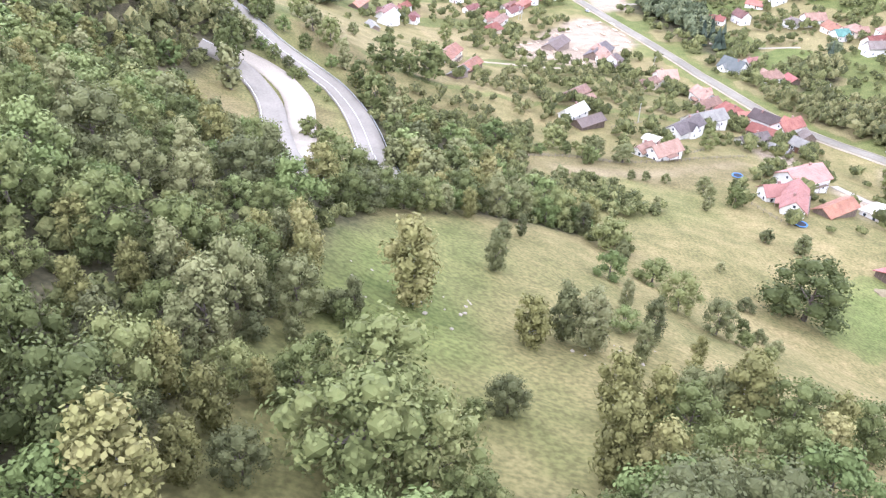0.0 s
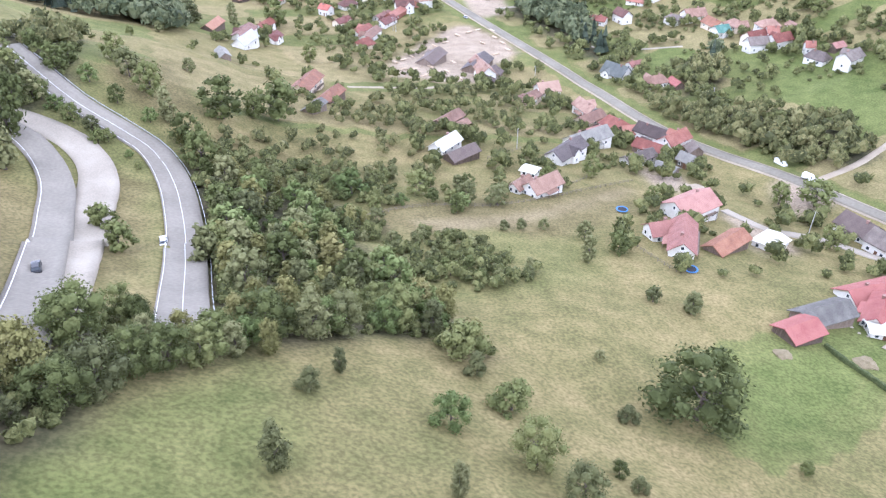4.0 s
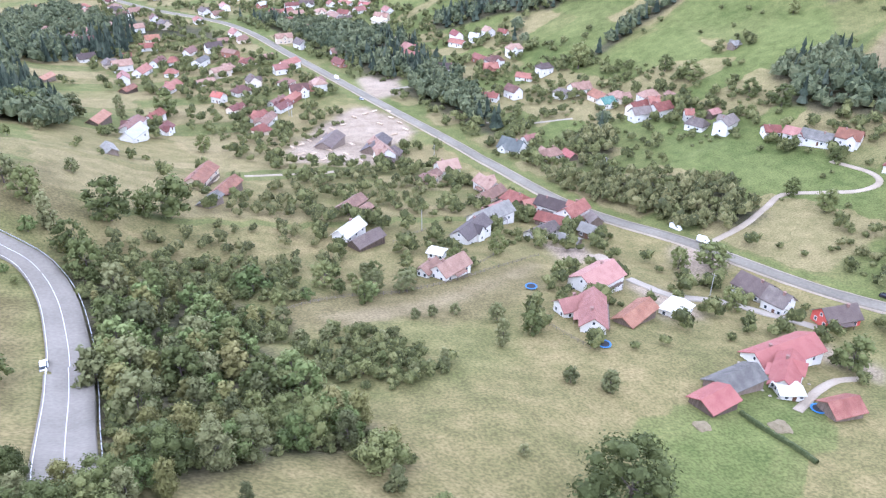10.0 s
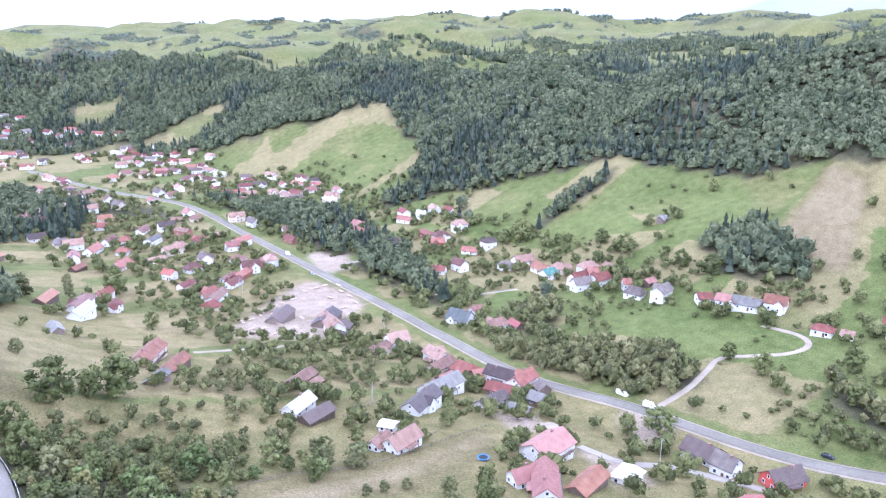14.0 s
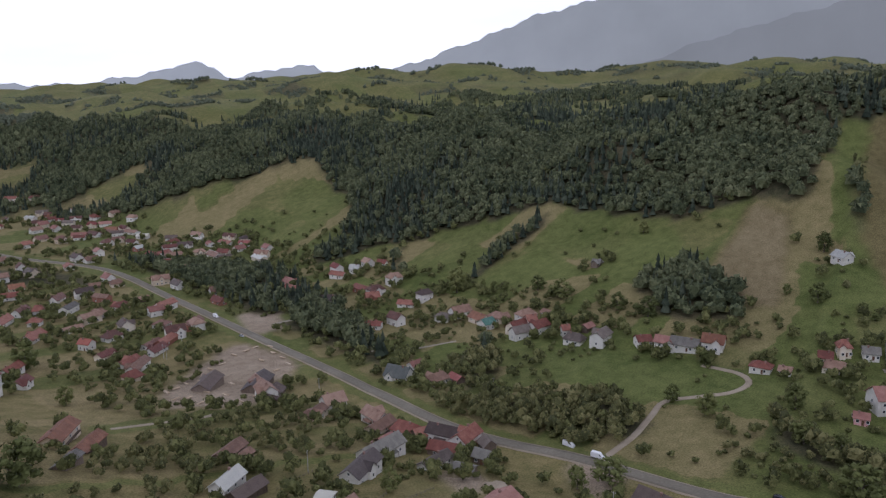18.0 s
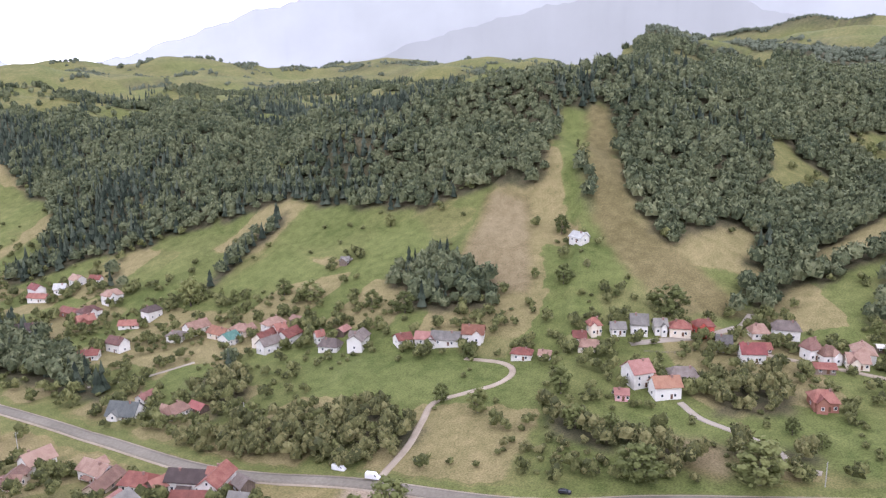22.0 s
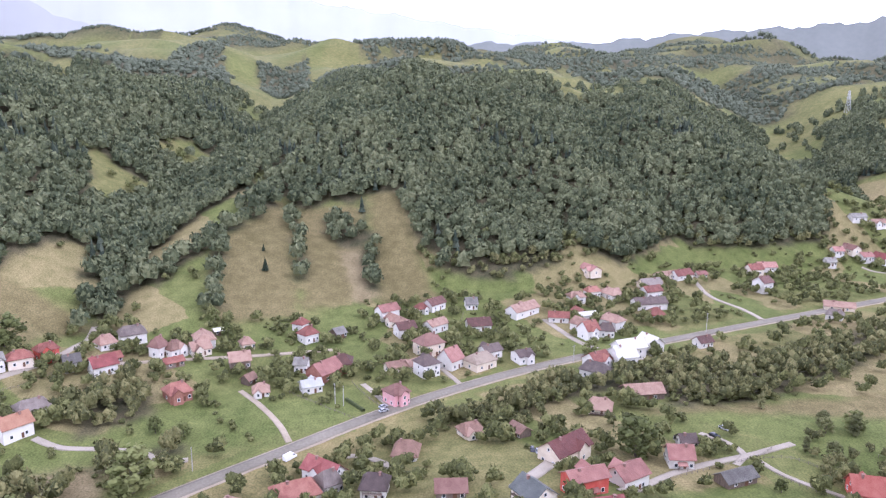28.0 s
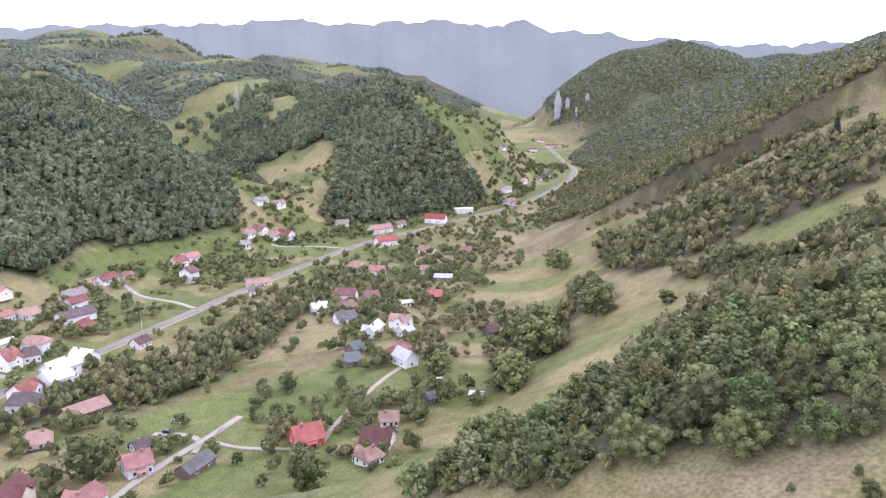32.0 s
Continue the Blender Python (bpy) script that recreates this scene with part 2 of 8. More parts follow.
def road_side(x, y):
    """Distance to the valley road, positive on the far side, and the y where it is nearest."""
    best, side, near_y = np.full(x.shape, 1e9), np.zeros(x.shape), np.zeros(x.shape)
    for x0, y0, x1, y1 in zip(ROAD_X[:-1], ROAD_Y[:-1], ROAD_X[1:], ROAD_Y[1:]):
        dx, dy = x1 - x0, y1 - y0
        s = np.clip(((x - x0) * dx + (y - y0) * dy) / (dx * dx + dy * dy), 0, 1)
        away = np.hypot(x - x0 - s * dx, y - y0 - s * dy)
        sign = np.where((x - x0) * dy - (y - y0) * dx < 0, 1.0, -1.0)
        closer = away < best
        best, side, near_y = np.where(closer, away, best), np.where(closer, sign, side), np.where(closer, y0 + s * dy, near_y)
    return best * side, near_y


def along(x, y, line):
    """Distance to a polyline of (x, y, z) and the height of its nearest point."""
    best, height = np.full(x.shape, 1e9), np.zeros(x.shape)
    for (x0, y0, z0), (x1, y1, z1) in zip(line[:-1], line[1:]):
        dx, dy = x1 - x0, y1 - y0
        s = np.clip(((x - x0) * dx + (y - y0) * dy) / (dx * dx + dy * dy), 0, 1)
        away = np.hypot(x - x0 - s * dx, y - y0 - s * dy)
        closer = away < best
        best, height = np.where(closer, away, best), np.where(closer, z0 + s * (z1 - z0), height)
    return best, height


def smooth_min(a, b, k):
    h = np.clip(0.5 + 0.5 * (b - a) / k, 0, 1)
    return b + (a - b) * h - k * h * (1 - h)


def waves(x, y, size, seed):
    """Rolling noise between about -1 and 1."""
    rng = np.random.RandomState(seed)
    total = np.zeros(x.shape)
    for _ in range(7):
        a, p, k = rng.uniform(0, 6.283), rng.uniform(0, 6.283), rng.uniform(0.7, 1.6) * 6.283 / size
        total += np.sin(k * (x * np.cos(a) + y * np.sin(a)) + p + 0.8 * np.sin(0.53 * k * (y * np.cos(a) - x * np.sin(a)) + 2 * p))
    return total / 3.5


VALLEYS = (((414, 227, -119), (497, 232, -104), (671, 241, -75), (830, 209, -50), (1131, 228, -18), (1630, 250, 25)),
           ((251, 515, -128), (311, 574, -104), (437, 720, -60), (671, 985, -8)),
           ((703, -363, -113), (897, -431, -92), (1276, -573, -40), (1800, -700, 30)),
           ((585, -42, -112), (665, -50, -72), (760, -61, -25)))


HILLS = ((760, -610, 300, 138), (830, -235, 300, 132), (810, 36, 330, 158))


def ground(x, y):
    x, y = np.asarray(x, float), np.asarray(y, float)
    d, ry = road_side(x, y)
    floor = np.interp(ry, (-1500, -900, -300, 0, 190, 300, 500, 900), (-116, -120, -126, -129, -131, -142, -157, -168))
    # far side: fields, then the scarp and the high meadows
    top = 8 + 16 * waves(x, y, 520, 3) + np.interp(ry, (-900, -300, 100, 400, 800), (16, 14, 6, 2, -20))
    rise = np.interp(d, (0, 60, 120, 170, 230, 330, 470, 600, 1500, 2200), (0, 2, 9, 26, 52, 96, 150, 160, 245, 300))
    rise = np.where(rise > 150, 150 + (rise - 150) * np.interp(ry, (150, 450), (1, 0.45)), rise) * (top - floor) / 170.0
    far = floor + rise + 6 * waves(x, y, 170, 5) * np.clip((d - 180) / 200, 0, 1)
    far = far + 8 * waves(x, y, 105, 6) * np.clip((d - 210) / 120, 0, 1) * np.clip((900 - d) / 300, 0, 1)
    for hx, hy, reach, tall in HILLS:
        q = np.clip(1 - np.hypot(x - hx, y - hy) / reach, 0, 1)
        far = np.maximum(far, floor + tall * (q * 1.35 - 0.35 * q * q) * np.clip((d - 25) / 60, 0, 1) + 9 * waves(x, y, 105, 15) * q * np.clip((d - 60) / 60, 0, 1))
    for line in VALLEYS:
        away, bed = along(x, y, line)
        far = smooth_min(far, bed + 0.5 * np.maximum(away - 8, 0) + 0.0006 * away ** 2, 22.0)
    # near side: orchards, meadows and the steep hill over which the camera flies
    n = -d
    hill = np.interp(n, (0, 25, 90, 130, 175, 215, 270, 340, 400, 500, 700, 1200), (0, 0, 14, 21, 36, 58, 84, 112, 132, 160, 205, 280))
    north = np.clip((ry - 300) / 300, 0, 1)
    hill = hill * (1 - 0.45 * north)
    # to the south a low bench of fields runs out to the foot of the hill
    foot = np.interp(ry, (-900, -700, -500, -300, -100, 60), (60, 60, 70, 150, 200, 190))
    up = np.maximum(n - foot, 0)
    bench = 0.04 * np.minimum(n, foot) + np.interp(up, (0, 20, 60, 280, 500, 900), (0, 5, 26, 150, 225, 300))
    south = np.clip((150 - ry) / 130, 0, 1)
    hill = hill + (bench - hill) * south * south * (3 - 2 * south)
    near = floor + hill + 2.2 * waves(x, y, 120, 9) * np.clip((n - 90) / 150, 0, 1)
    near = near - 20 * np.exp(-((x + 38) ** 2 + (y - 178) ** 2) / 4200)
    z = np.where(d > 0, far, near)
    # distant ridges
    r = np.hypot(x - 40, y - 84)
    yaw = np.degrees(np.arctan2(x - 40, y - 84))
    lift = np.interp(yaw, (-180, -60, -12, 4, 19, 32, 45, 54, 60, 64, 76, 82, 88, 94, 102, 108, 116, 126, 134, 146, 153, 160, 170, 180), (120, 40, 0, 26, 58, 60, 55, 58, 25, 5, 68, 55, 15, 15, 48, 62, 90, 100, 60, 45, 20, -60, -140, -60))
    z = z + np.clip((r - 1100) / 1600, 0, 1) ** 1.2 * lift * (1 + 0.5 * waves(x, y, 1100, 11)) + np.clip((r - 900) / 900, 0, 1) * np.interp(yaw, (-10, 0, 25, 45), (16, 7, 7, 16)) * waves(x, y, 420, 12)
    # the wooded crag hill that closes the valley
    q = np.clip(1 - np.hypot((x - 900) / 430, (y + 1790) / 430), 0, 1)
    z = np.maximum(z, -150 + 272 * (1 - (1 - q) ** 2.2) + 10 * waves(x, y, 170, 17) * q)
    return z


def height(x, y):
    return float(ground(np.array([x]), np.array([y]))[0])


PATCHES = []


def patch(kind, *corners):
    PATCHES.append((kind, np.array(corners, float)))


patch("forest", (-113, 192), (-75, 328), (-60, 258), (-69, 231), (-77, 201), (-85, 191), (-68, 187), (-51, 158), (-30, 106), (-16, 130), (-12, 101), (-18, 81), (-18, 65), (-20, 54), (-22, 49), (-21, 35), (-17, 31), (-26, 28))
patch("forest", (-31, 128), (-25, 132), (-8, 133), (-7, 140), (-12, 173), (-30, 229), (-20, 242), (9, 233), (30, 216), (21, 207), (15, 209), (13, 184), (29, 156), (42, 138), (30, 146), (16, 137), (-2, 125), (-12, 114), (-11, 108), (-16, 99), (-18, 96))
patch("forest", (-30, 248), (-14, 239), (12, 232), (13, 205), (26, 186), (44, 138), (33, 145), (4, 131), (-2, 124), (-12, 166), (-22, 206))
patch("shrub", (27, 204), (45, 209), (65, 184), (59, 177), (35, 180), (29, 192))
patch("shrub", (-23, 253), (11, 267), (32, 262), (33, 232), (12, 232), (-15, 243))
patch("orchard", (11, 334), (57, 374), (93, 391), (107, 354), (78, 297), (44, 276), (16, 277))
patch("orchard", (-30, 264), (15, 295), (37, 281), (71, 268), (67, 242), (42, 220), (19, 232), (-9, 251))
patch("forest", (112, 545), (144, 552), (188, 517), (159, 416), (131, 406), (116, 436))
patch("forest", (138, 360), (175, 363), (202, 352), (239, 322), (235, 281), (209, 276), (174, 289), (155, 317))
patch("forest", (-80, 836), (4, 824), (100, 756), (109, 623), (66, 635), (32, 702), (-7, 748), (-70, 765))
patch("forest", (89, 620), (130, 645), (154, 592), (117, 570))
patch("shrub", (241, 257), (263, 219), (260, 181), (247, 187), (235, 213))
patch("forest", (340, 213), (358, 188), (331, 174), (311, 197))
patch("forest", (274, 252), (267, 212), (256, 208), (259, 242))
patch("forest", (279, 218), (279, 190), (257, 180), (254, 200))
patch("forest", (291, 183), (304, 157), (282, 151), (271, 173))
patch("forest", (299, 97), (319, 85), (340, 55), (363, 9), (371, -21), (365, -60), (369, -105), (413, -193), (427, -256), (405, -242), (366, -166), (333, -107), (316, -75), (315, -38), (343, -34), (334, -9), (328, 15), (308, 35), (312, 65))
patch("orchard", (313, 66), (328, 26), (300, -7), (278, 9), (287, 32))
patch("orchard", (362, -172), (338, -247), (251, -239), (207, -182), (244, -146), (283, -152))
patch("orchard", (283, -75), (259, -111), (220, -121), (210, -71), (211, -41), (250, -49))
patch("orchard", (451, -245), (372, -291), (463, -458), (331, -327), (301, -234), (337, -184))
patch("meadow", (273, 668), (320, 649), (382, 590), (399, 498), (417, 464), (447, 435), (452, 393), (545, 439), (579, 422), (524, 372), (460, 320), (446, 288), (504, 268), (462, 243), (379, 219), (329, 276), (312, 317), (297, 384), (216, 538))
patch("meadow", (416, 218), (486, 224), (525, 226), (618, 179), (645, 170), (620, 165), (530, 187), (498, 191), (445, 198), (397, 208))
patch("meadow", (441, 205), (539, 191), (600, 153), (572, 142), (580, 94), (587, 69), (507, 49), (502, 39), (510, -26), (478, -26), (436, 92), (404, 187))
patch("meadow", (469, 294), (510, 270), (485, 252), (415, 237), (393, 261))
patch("meadow", (721, 284), (779, 264), (752, 230), (692, 245))
patch("meadow", (670, 318), (649, 278), (654, 249), (569, 276))
patch("meadow", (1108, 287), (1126, 237), (941, 212), (990, 252))
patch("meadow", (2301, 507), (1793, 225), (1803, 98), (1220, 172), (1096, 256), (1431, 347))
patch("meadow", (1238, -112), (1624, -320), (921, -232), (791, -163), (894, -109))
patch("meadow", (637, -54), (589, -63), (512, -49), (516, -35))
patch("meadow", (658, -219), (643, -232), (585, -193))
patch("meadow", (800, -432), (765, -465), (704, -482), (648, -421), (607, -320))
patch("meadow", (715, -602), (687, -659), (648, -741), (579, -654), (570, -568), (592, -549))
patch("meadow", (1194, -543), (1140, -591), (929, -481), (942, -442))
patch("meadow", (987, -588), (1038, -703), (907, -532))
patch("meadow", (596, -264), (589, -283), (571, -277), (567, -258))
patch("meadow", (-6, 1083), (150, 1045), (283, 987), (279, 950), (277, 835), (266, 784), (230, 726), (154, 775), (127, 889))
patch("meadow", (-157, 3154), (289, 3348), (-87, 2464))
patch("meadow", (317, 1612), (1036, 2756), (425, 1418))
patch("meadow", (257, 625), (334, 613), (385, 590), (364, 566), (388, 494), (412, 475), (390, 413), (449, 433), (449, 395), (473, 393), (370, 310), (313, 350), (288, 438))
patch("meadow", (2197, 1024), (2290, 783), (2274, 515), (2251, 267), (1808, 92), (1291, 184), (1120, 256), (1436, 352), (1442, 519))
patch("tan", (444, 430), (450, 396), (360, 328), (363, 382))
patch("tan", (510, 393), (576, 420), (522, 374), (458, 321), (443, 291), (428, 243), (415, 264), (444, 319), (466, 359))
patch("tan", (521, 185), (595, 152), (552, 142), (442, 127), (425, 169))
patch("tan", (577, 142), (577, 96), (470, 88), (449, 124))
patch("tan", (586, 90), (587, 69), (476, 46), (463, 83))
patch("tan", (-20, 228), (14, 242), (14, 216), (29, 232), (123, 267), (112, 237), (82, 214), (28, 211), (15, 216))
patch("tan", (-59, 297), (-46, 331), (-29, 271), (-37, 260), (-52, 267))
patch("tan", (297, -193), (283, -258), (254, -227), (274, -171))
patch("tan", (415, -449), (336, -411), (298, -350), (334, -353))
patch("tan", (315, -38), (314, -127), (281, -140), (305, -66), (311, -21))
patch("tan", (300, -196), (282, -247), (270, -230), (271, -168))
patch("tan", (273, 208), (281, 179), (266, 173), (264, 196))
patch("lush", (246, 388), (270, 358), (282, 311), (287, 286), (272, 269), (251, 300), (227, 350))
patch("lush", (253, 385), (289, 350), (299, 291), (277, 286), (250, 331))
patch("lush", (290, 222), (302, 188), (294, 153), (299, 133), (327, 138), (337, 157), (312, 183), (302, 213))
patch("lush", (104, 152), (153, 166), (146, 151), (122, 135), (90, 130))
patch("lush", (502, 35), (513, -15), (488, -17), (476, 27))
patch("lush", (347, 165), (353, 130), (314, 108), (301, 132), (304, 185))
patch("lush", (469, 93), (443, 117), (413, 92), (437, 73))
patch("lush", (191, 447), (229, 436), (207, 401), (181, 409))
patch("lush", (102, 151), (136, 164), (133, 142), (111, 127), (87, 119))
patch("forest", (338, 425), (373, 415), (367, 381), (355, 346), (337, 338), (315, 372))
patch("forest", (562, 121), (558, 99), (536, 93), (532, 112))
patch("forest", (580, 95), (579, 90), (478, 82), (477, 88))
patch("forest", (565, 144), (567, 141), (481, 125), (480, 130))
patch("forest", (503, 185), (507, 181), (435, 166), (433, 172))
patch("forest", (473, 218), (510, 202), (551, 174), (602, 161), (582, 155), (522, 180), (489, 198), (454, 208))
patch("forest", (280, 550), (325, 571), (370, 578), (363, 567), (319, 555), (280, 540))
patch("forest", (481, 379), (479, 370), (443, 338), (440, 342))
patch("forest", (580, -358), (648, -439), (739, -558), (730, -599), (632, -566), (558, -579), (543, -560), (546, -421))
patch("forest", (903, -202), (810, -221), (850, -311), (880, -394), (586, -260), (565, -251), (560, -193), (575, -145), (546, -92), (538, -70))
patch("forest", (579, 61), (507, 42), (498, 17), (516, -39), (609, -59), (529, -62), (526, -85), (578, -146), (561, -196), (563, -251), (582, -271), (920, -379), (917, -266), (891, -135), (1234, -39), (765, 90), (661, 131), (612, 154), (589, 94))
patch("forest", (632, 433), (579, 417), (526, 371), (467, 320), (452, 291), (508, 270), (567, 305), (663, 316), (1108, 471))
patch("forest", (385, 594), (457, 561), (522, 531), (548, 447), (507, 423), (455, 400), (450, 437), (420, 467), (402, 501))
patch("forest", (14, 843), (111, 768), (176, 683), (180, 567), (147, 564), (125, 639), (61, 760))
patch("forest", (154, 592), (184, 564), (170, 534), (144, 552))
patch("lush", (414, -10), (429, -68), (388, -77), (371, -21))
patch("lush", (290, 360), (303, 292), (284, 300), (260, 329))
patch("lush", (537, -255), (524, -339), (481, -285), (524, -263))
patch("lush", (373, -118), (386, -182), (364, -149), (352, -112))
patch("tan", (-44, 224), (-33, 215), (-22, 168), (-23, 160), (-30, 152), (-36, 167))
patch("tan", (-71, 203), (-59, 201), (-50, 194), (-32, 129), (-46, 152), (-63, 178))
patch("meadow", (-138, 1325), (-57, 1365), (-60, 1290), (-110, 1269))
patch("meadow", (-29, 1181), (78, 1240), (109, 1214), (50, 1126), (-7, 1143))
patch("forest", (476, -599), (753, -1059), (945, -1515), (850, -1674), (662, -1706), (201, -521), (248, -486), (488, -739))
patch("forest", (2325, 506), (1458, 357), (1032, 268), (847, 280), (972, 420))
patch("forest", (1556, 315), (1761, 232), (1283, 183), (1307, 260))
patch("forest", (1177, 170), (1205, 61), (699, 67), (782, 147))
patch("tan", (45, 419), (69, 471), (108, 512), (124, 484), (113, 450), (71, 398))

patch("forest", (-70, -5), (-22, 6), (-17, 31), (-26, 60), (-60, 70))
patch("forest", (-20, 12), (8, 18), (32, 24), (52, 36), (46, 44), (20, 38), (-8, 34))
patch("yard", (42, 427), (66, 483), (100, 518), (117, 488), (124, 459), (106, 439), (95, 406), (68, 399), (45, 403))
patch("yard", (132, 286), (147, 292), (149, 272), (130, 259))
patch("yard", (145, 241), (153, 239), (156, 214), (152, 207), (142, 211))
patch("yard", (185, 276), (195, 275), (198, 253), (171, 242))
patch("hay", (35, 219), (60, 228), (92, 244), (120, 265), (120, 257), (82, 231), (48, 212))
patch("yard", (107, 582), (140, 593), (135, 534), (110, 530))
patch("hay", (441, 424), (446, 396), (361, 329), (355, 349), (364, 385), (405, 404))
patch("lush", (255, 383), (285, 361), (299, 321), (301, 299), (296, 289), (279, 283), (265, 297), (254, 323), (240, 363))
patch("lush", (289, 229), (300, 207), (297, 183), (292, 156), (297, 135), (321, 141), (315, 170), (311, 203), (302, 229))
patch("lush", (534, 432), (558, 427), (483, 376), (440, 343), (437, 357), (477, 392))
patch("lush", (414, 346), (422, 309), (390, 288), (368, 306), (391, 331))
patch("lush", (210, 457), (226, 442), (210, 405), (195, 415))
patch("lush", (277, 527), (307, 540), (343, 540), (342, 527), (334, 465), (318, 469), (294, 512))
patch("lush", (334, 465), (393, 486), (407, 465), (376, 402), (364, 395), (333, 430))
patch("meadow", (260, 624), (299, 607), (350, 617), (380, 593), (368, 570), (330, 560), (302, 554), (259, 598))
patch("tan", (564, 426), (578, 422), (567, 405), (495, 355), (456, 323), (444, 286), (432, 245), (423, 231), (385, 251), (403, 292), (435, 334), (480, 370))
patch("lush", (504, 37), (516, -14), (498, -12), (468, 15), (483, 39))
patch("lush", (298, 222), (313, 204), (305, 175), (289, 193), (285, 213))
patch("lush", (336, 165), (352, 142), (305, 129), (298, 141), (310, 158))
patch("lush", (347, 106), (358, 95), (331, 83), (314, 101))
patch("lush", (413, 163), (415, 124), (461, 84), (434, 80), (398, 98), (397, 130))
patch("hay", (528, 108), (533, 88), (469, 84), (461, 95), (497, 102))
patch("meadow", (862, -48), (1281, -143), (1591, -284), (1209, -277), (803, -196), (799, -176), (906, -142), (887, -91))
patch("meadow", (646, -54), (624, -64), (531, -54), (519, -44), (606, -52))
patch("lush", (501, 36), (512, -15), (499, -20), (483, 9), (486, 35))
patch("lush", (534, -91), (566, -136), (566, -168), (568, -254), (558, -254), (538, -196), (552, -162), (526, -112), (513, -84))
patch("meadow", (1121, -498), (1139, -593), (950, -497), (946, -455), (960, -415))
patch("meadow", (959, -559), (1051, -722), (883, -574), (889, -527))
patch("meadow", (770, -427), (700, -477), (646, -434), (600, -332))
patch("lush", (502, -135), (481, -153), (443, -159), (429, -137), (454, -120))
patch("lush", (236, 13), (252, -32), (243, -63), (238, -97), (227, -88), (236, -6))
patch("hay", (299, -215), (279, -253), (264, -233), (283, -176))
patch("hay", (384, -324), (360, -406), (301, -375), (326, -361), (335, -331))
patch("lush", (245, -6), (240, -26), (194, -25), (161, -26), (205, -13))
patch("lush", (549, -258), (504, -325), (483, -289), (515, -245))
patch("forest", (445, -521), (584, -864), (589, -1014), (515, -992), (703, -1722), (411, -1156), (283, -943), (247, -939), (137, -403), (158, -400), (181, -396), (211, -390), (242, -378), (282, -378), (354, -421))
patch("hay", (153, -400), (137, -403), (131, -380), (151, -374), (174, -375), (199, -358), (229, -349), (296, -372), (282, -378), (245, -384), (212, -391), (181, -396))
patch("forest", (279, -343), (223, -335), (194, -344), (170, -360), (127, -362), (108, -274), (121, -260), (138, -258), (162, -260), (184, -248), (204, -243), (249, -290))
patch("forest", (151, -139), (150, -164), (149, -198), (128, -195), (116, -221), (100, -239), (57, -19), (63, -17), (72, -15), (81, -14), (86, -11), (93, -11), (101, -9), (112, -9), (139, -20), (149, -34), (144, -47), (130, -50), (119, -56), (124, -76))
patch("forest", (179, -238), (158, -242), (130, -226), (126, -207), (145, -215), (172, -228))
patch("forest", (270, -230), (224, -214), (201, -178), (220, -171), (247, -191))
patch("forest", (258, -275), (208, -234), (196, -209), (219, -207))
patch("forest", (241, -177), (221, -177), (195, -137), (209, -139))
patch("hay", (82, -7), (72, -13), (56, -17), (55, -10), (70, -6), (80, -6))
patch("hay", (105, -43), (98, -43), (89, -33), (94, -28))
patch("fresh", (-17, 84), (-11, 105), (2, 119), (11, 123), (6, 91), (2, 75), (5, 64), (-12, 60), (-14, 68))
patch("forest", (-29, 119), (-25, 131), (-15, 121), (-7, 131), (-6, 119), (-13, 108), (-18, 97), (-22, 97))
patch("forest", (-52, 129), (-54, 155), (-42, 148), (-31, 123), (-22, 97), (-29, 82))
patch("forest", (-97, 235), (-93, 246), (-75, 248), (-69, 238), (-73, 229), (-74, 208), (-80, 188))
patch("shrub", (27, 197), (40, 206), (54, 201), (64, 187), (63, 179), (48, 175), (33, 180))
patch("shrub", (10, 211), (19, 216), (31, 210), (29, 202), (14, 205))
patch("lush", (308, -31), (317, -79), (312, -115), (298, -132), (282, -133), (253, -110), (257, -77), (277, -56))
patch("lush", (324, -86), (313, -124), (273, -129), (256, -126), (250, -93), (287, -69), (317, -40))
patch("lush", (331, -48), (323, -89), (294, -117), (264, -145), (231, -86), (259, -67), (291, -48))
patch("forest", (155, 560), (173, 522), (176, 457), (153, 411), (124, 445))
patch("forest", (205, 427), (235, 428), (215, 384), (191, 374))
patch("meadow", (803, -38), (842, -63), (913, -123), (922, -189), (753, -178), (744, -158), (811, -118), (806, -74))
patch("yard", (177, 196), (182, 199), (183, 182), (190, 173), (182, 166), (178, 171), (179, 178), (175, 180))
patch("meadow", (900, -1040), (860, -960), (800, -900), (640, -670), (581, -654), (579, -544), (596, -535), (668, -585), (800, -760), (960, -960))
patch("forest", (1250, -1560), (1330, -1800), (1200, -2120), (900, -2240), (560, -2120), (470, -1790), (560, -1480), (720, -1330), (900, -1370), (1040, -1420))
patch("lush", (923, -1198), (802, -1156), (767, -1080), (680, -831))
patch("meadow", (836, -43), (918, -77), (1237, -172), (1200, -237), (837, -195), (830, -186), (888, -158), (894, -119), (841, -63))
patch("meadow", (647, -49), (634, -64), (594, -65), (506, -46), (502, -32), (589, -55))
patch("meadow", (644, -212), (642, -225), (582, -199), (590, -190))
patch("forest", (318, -386), (282, -377), (241, -375), (209, -383), (178, -386), (158, -400), (138, -403), (141, -412), (208, -483), (410, -836), (525, -870), (520, -686))
patch("shrub", (318, -388), (282, -380), (241, -378), (209, -386), (178, -389), (150, -402), (140, -384), (168, -374), (200, -370), (241, -364), (282, -366), (316, -372))
patch("open", (264, 309), (305, 283), (288, 263), (268, 255), (246, 264), (259, 242), (263, 209), (247, 197), (222, 253), (218, 272))
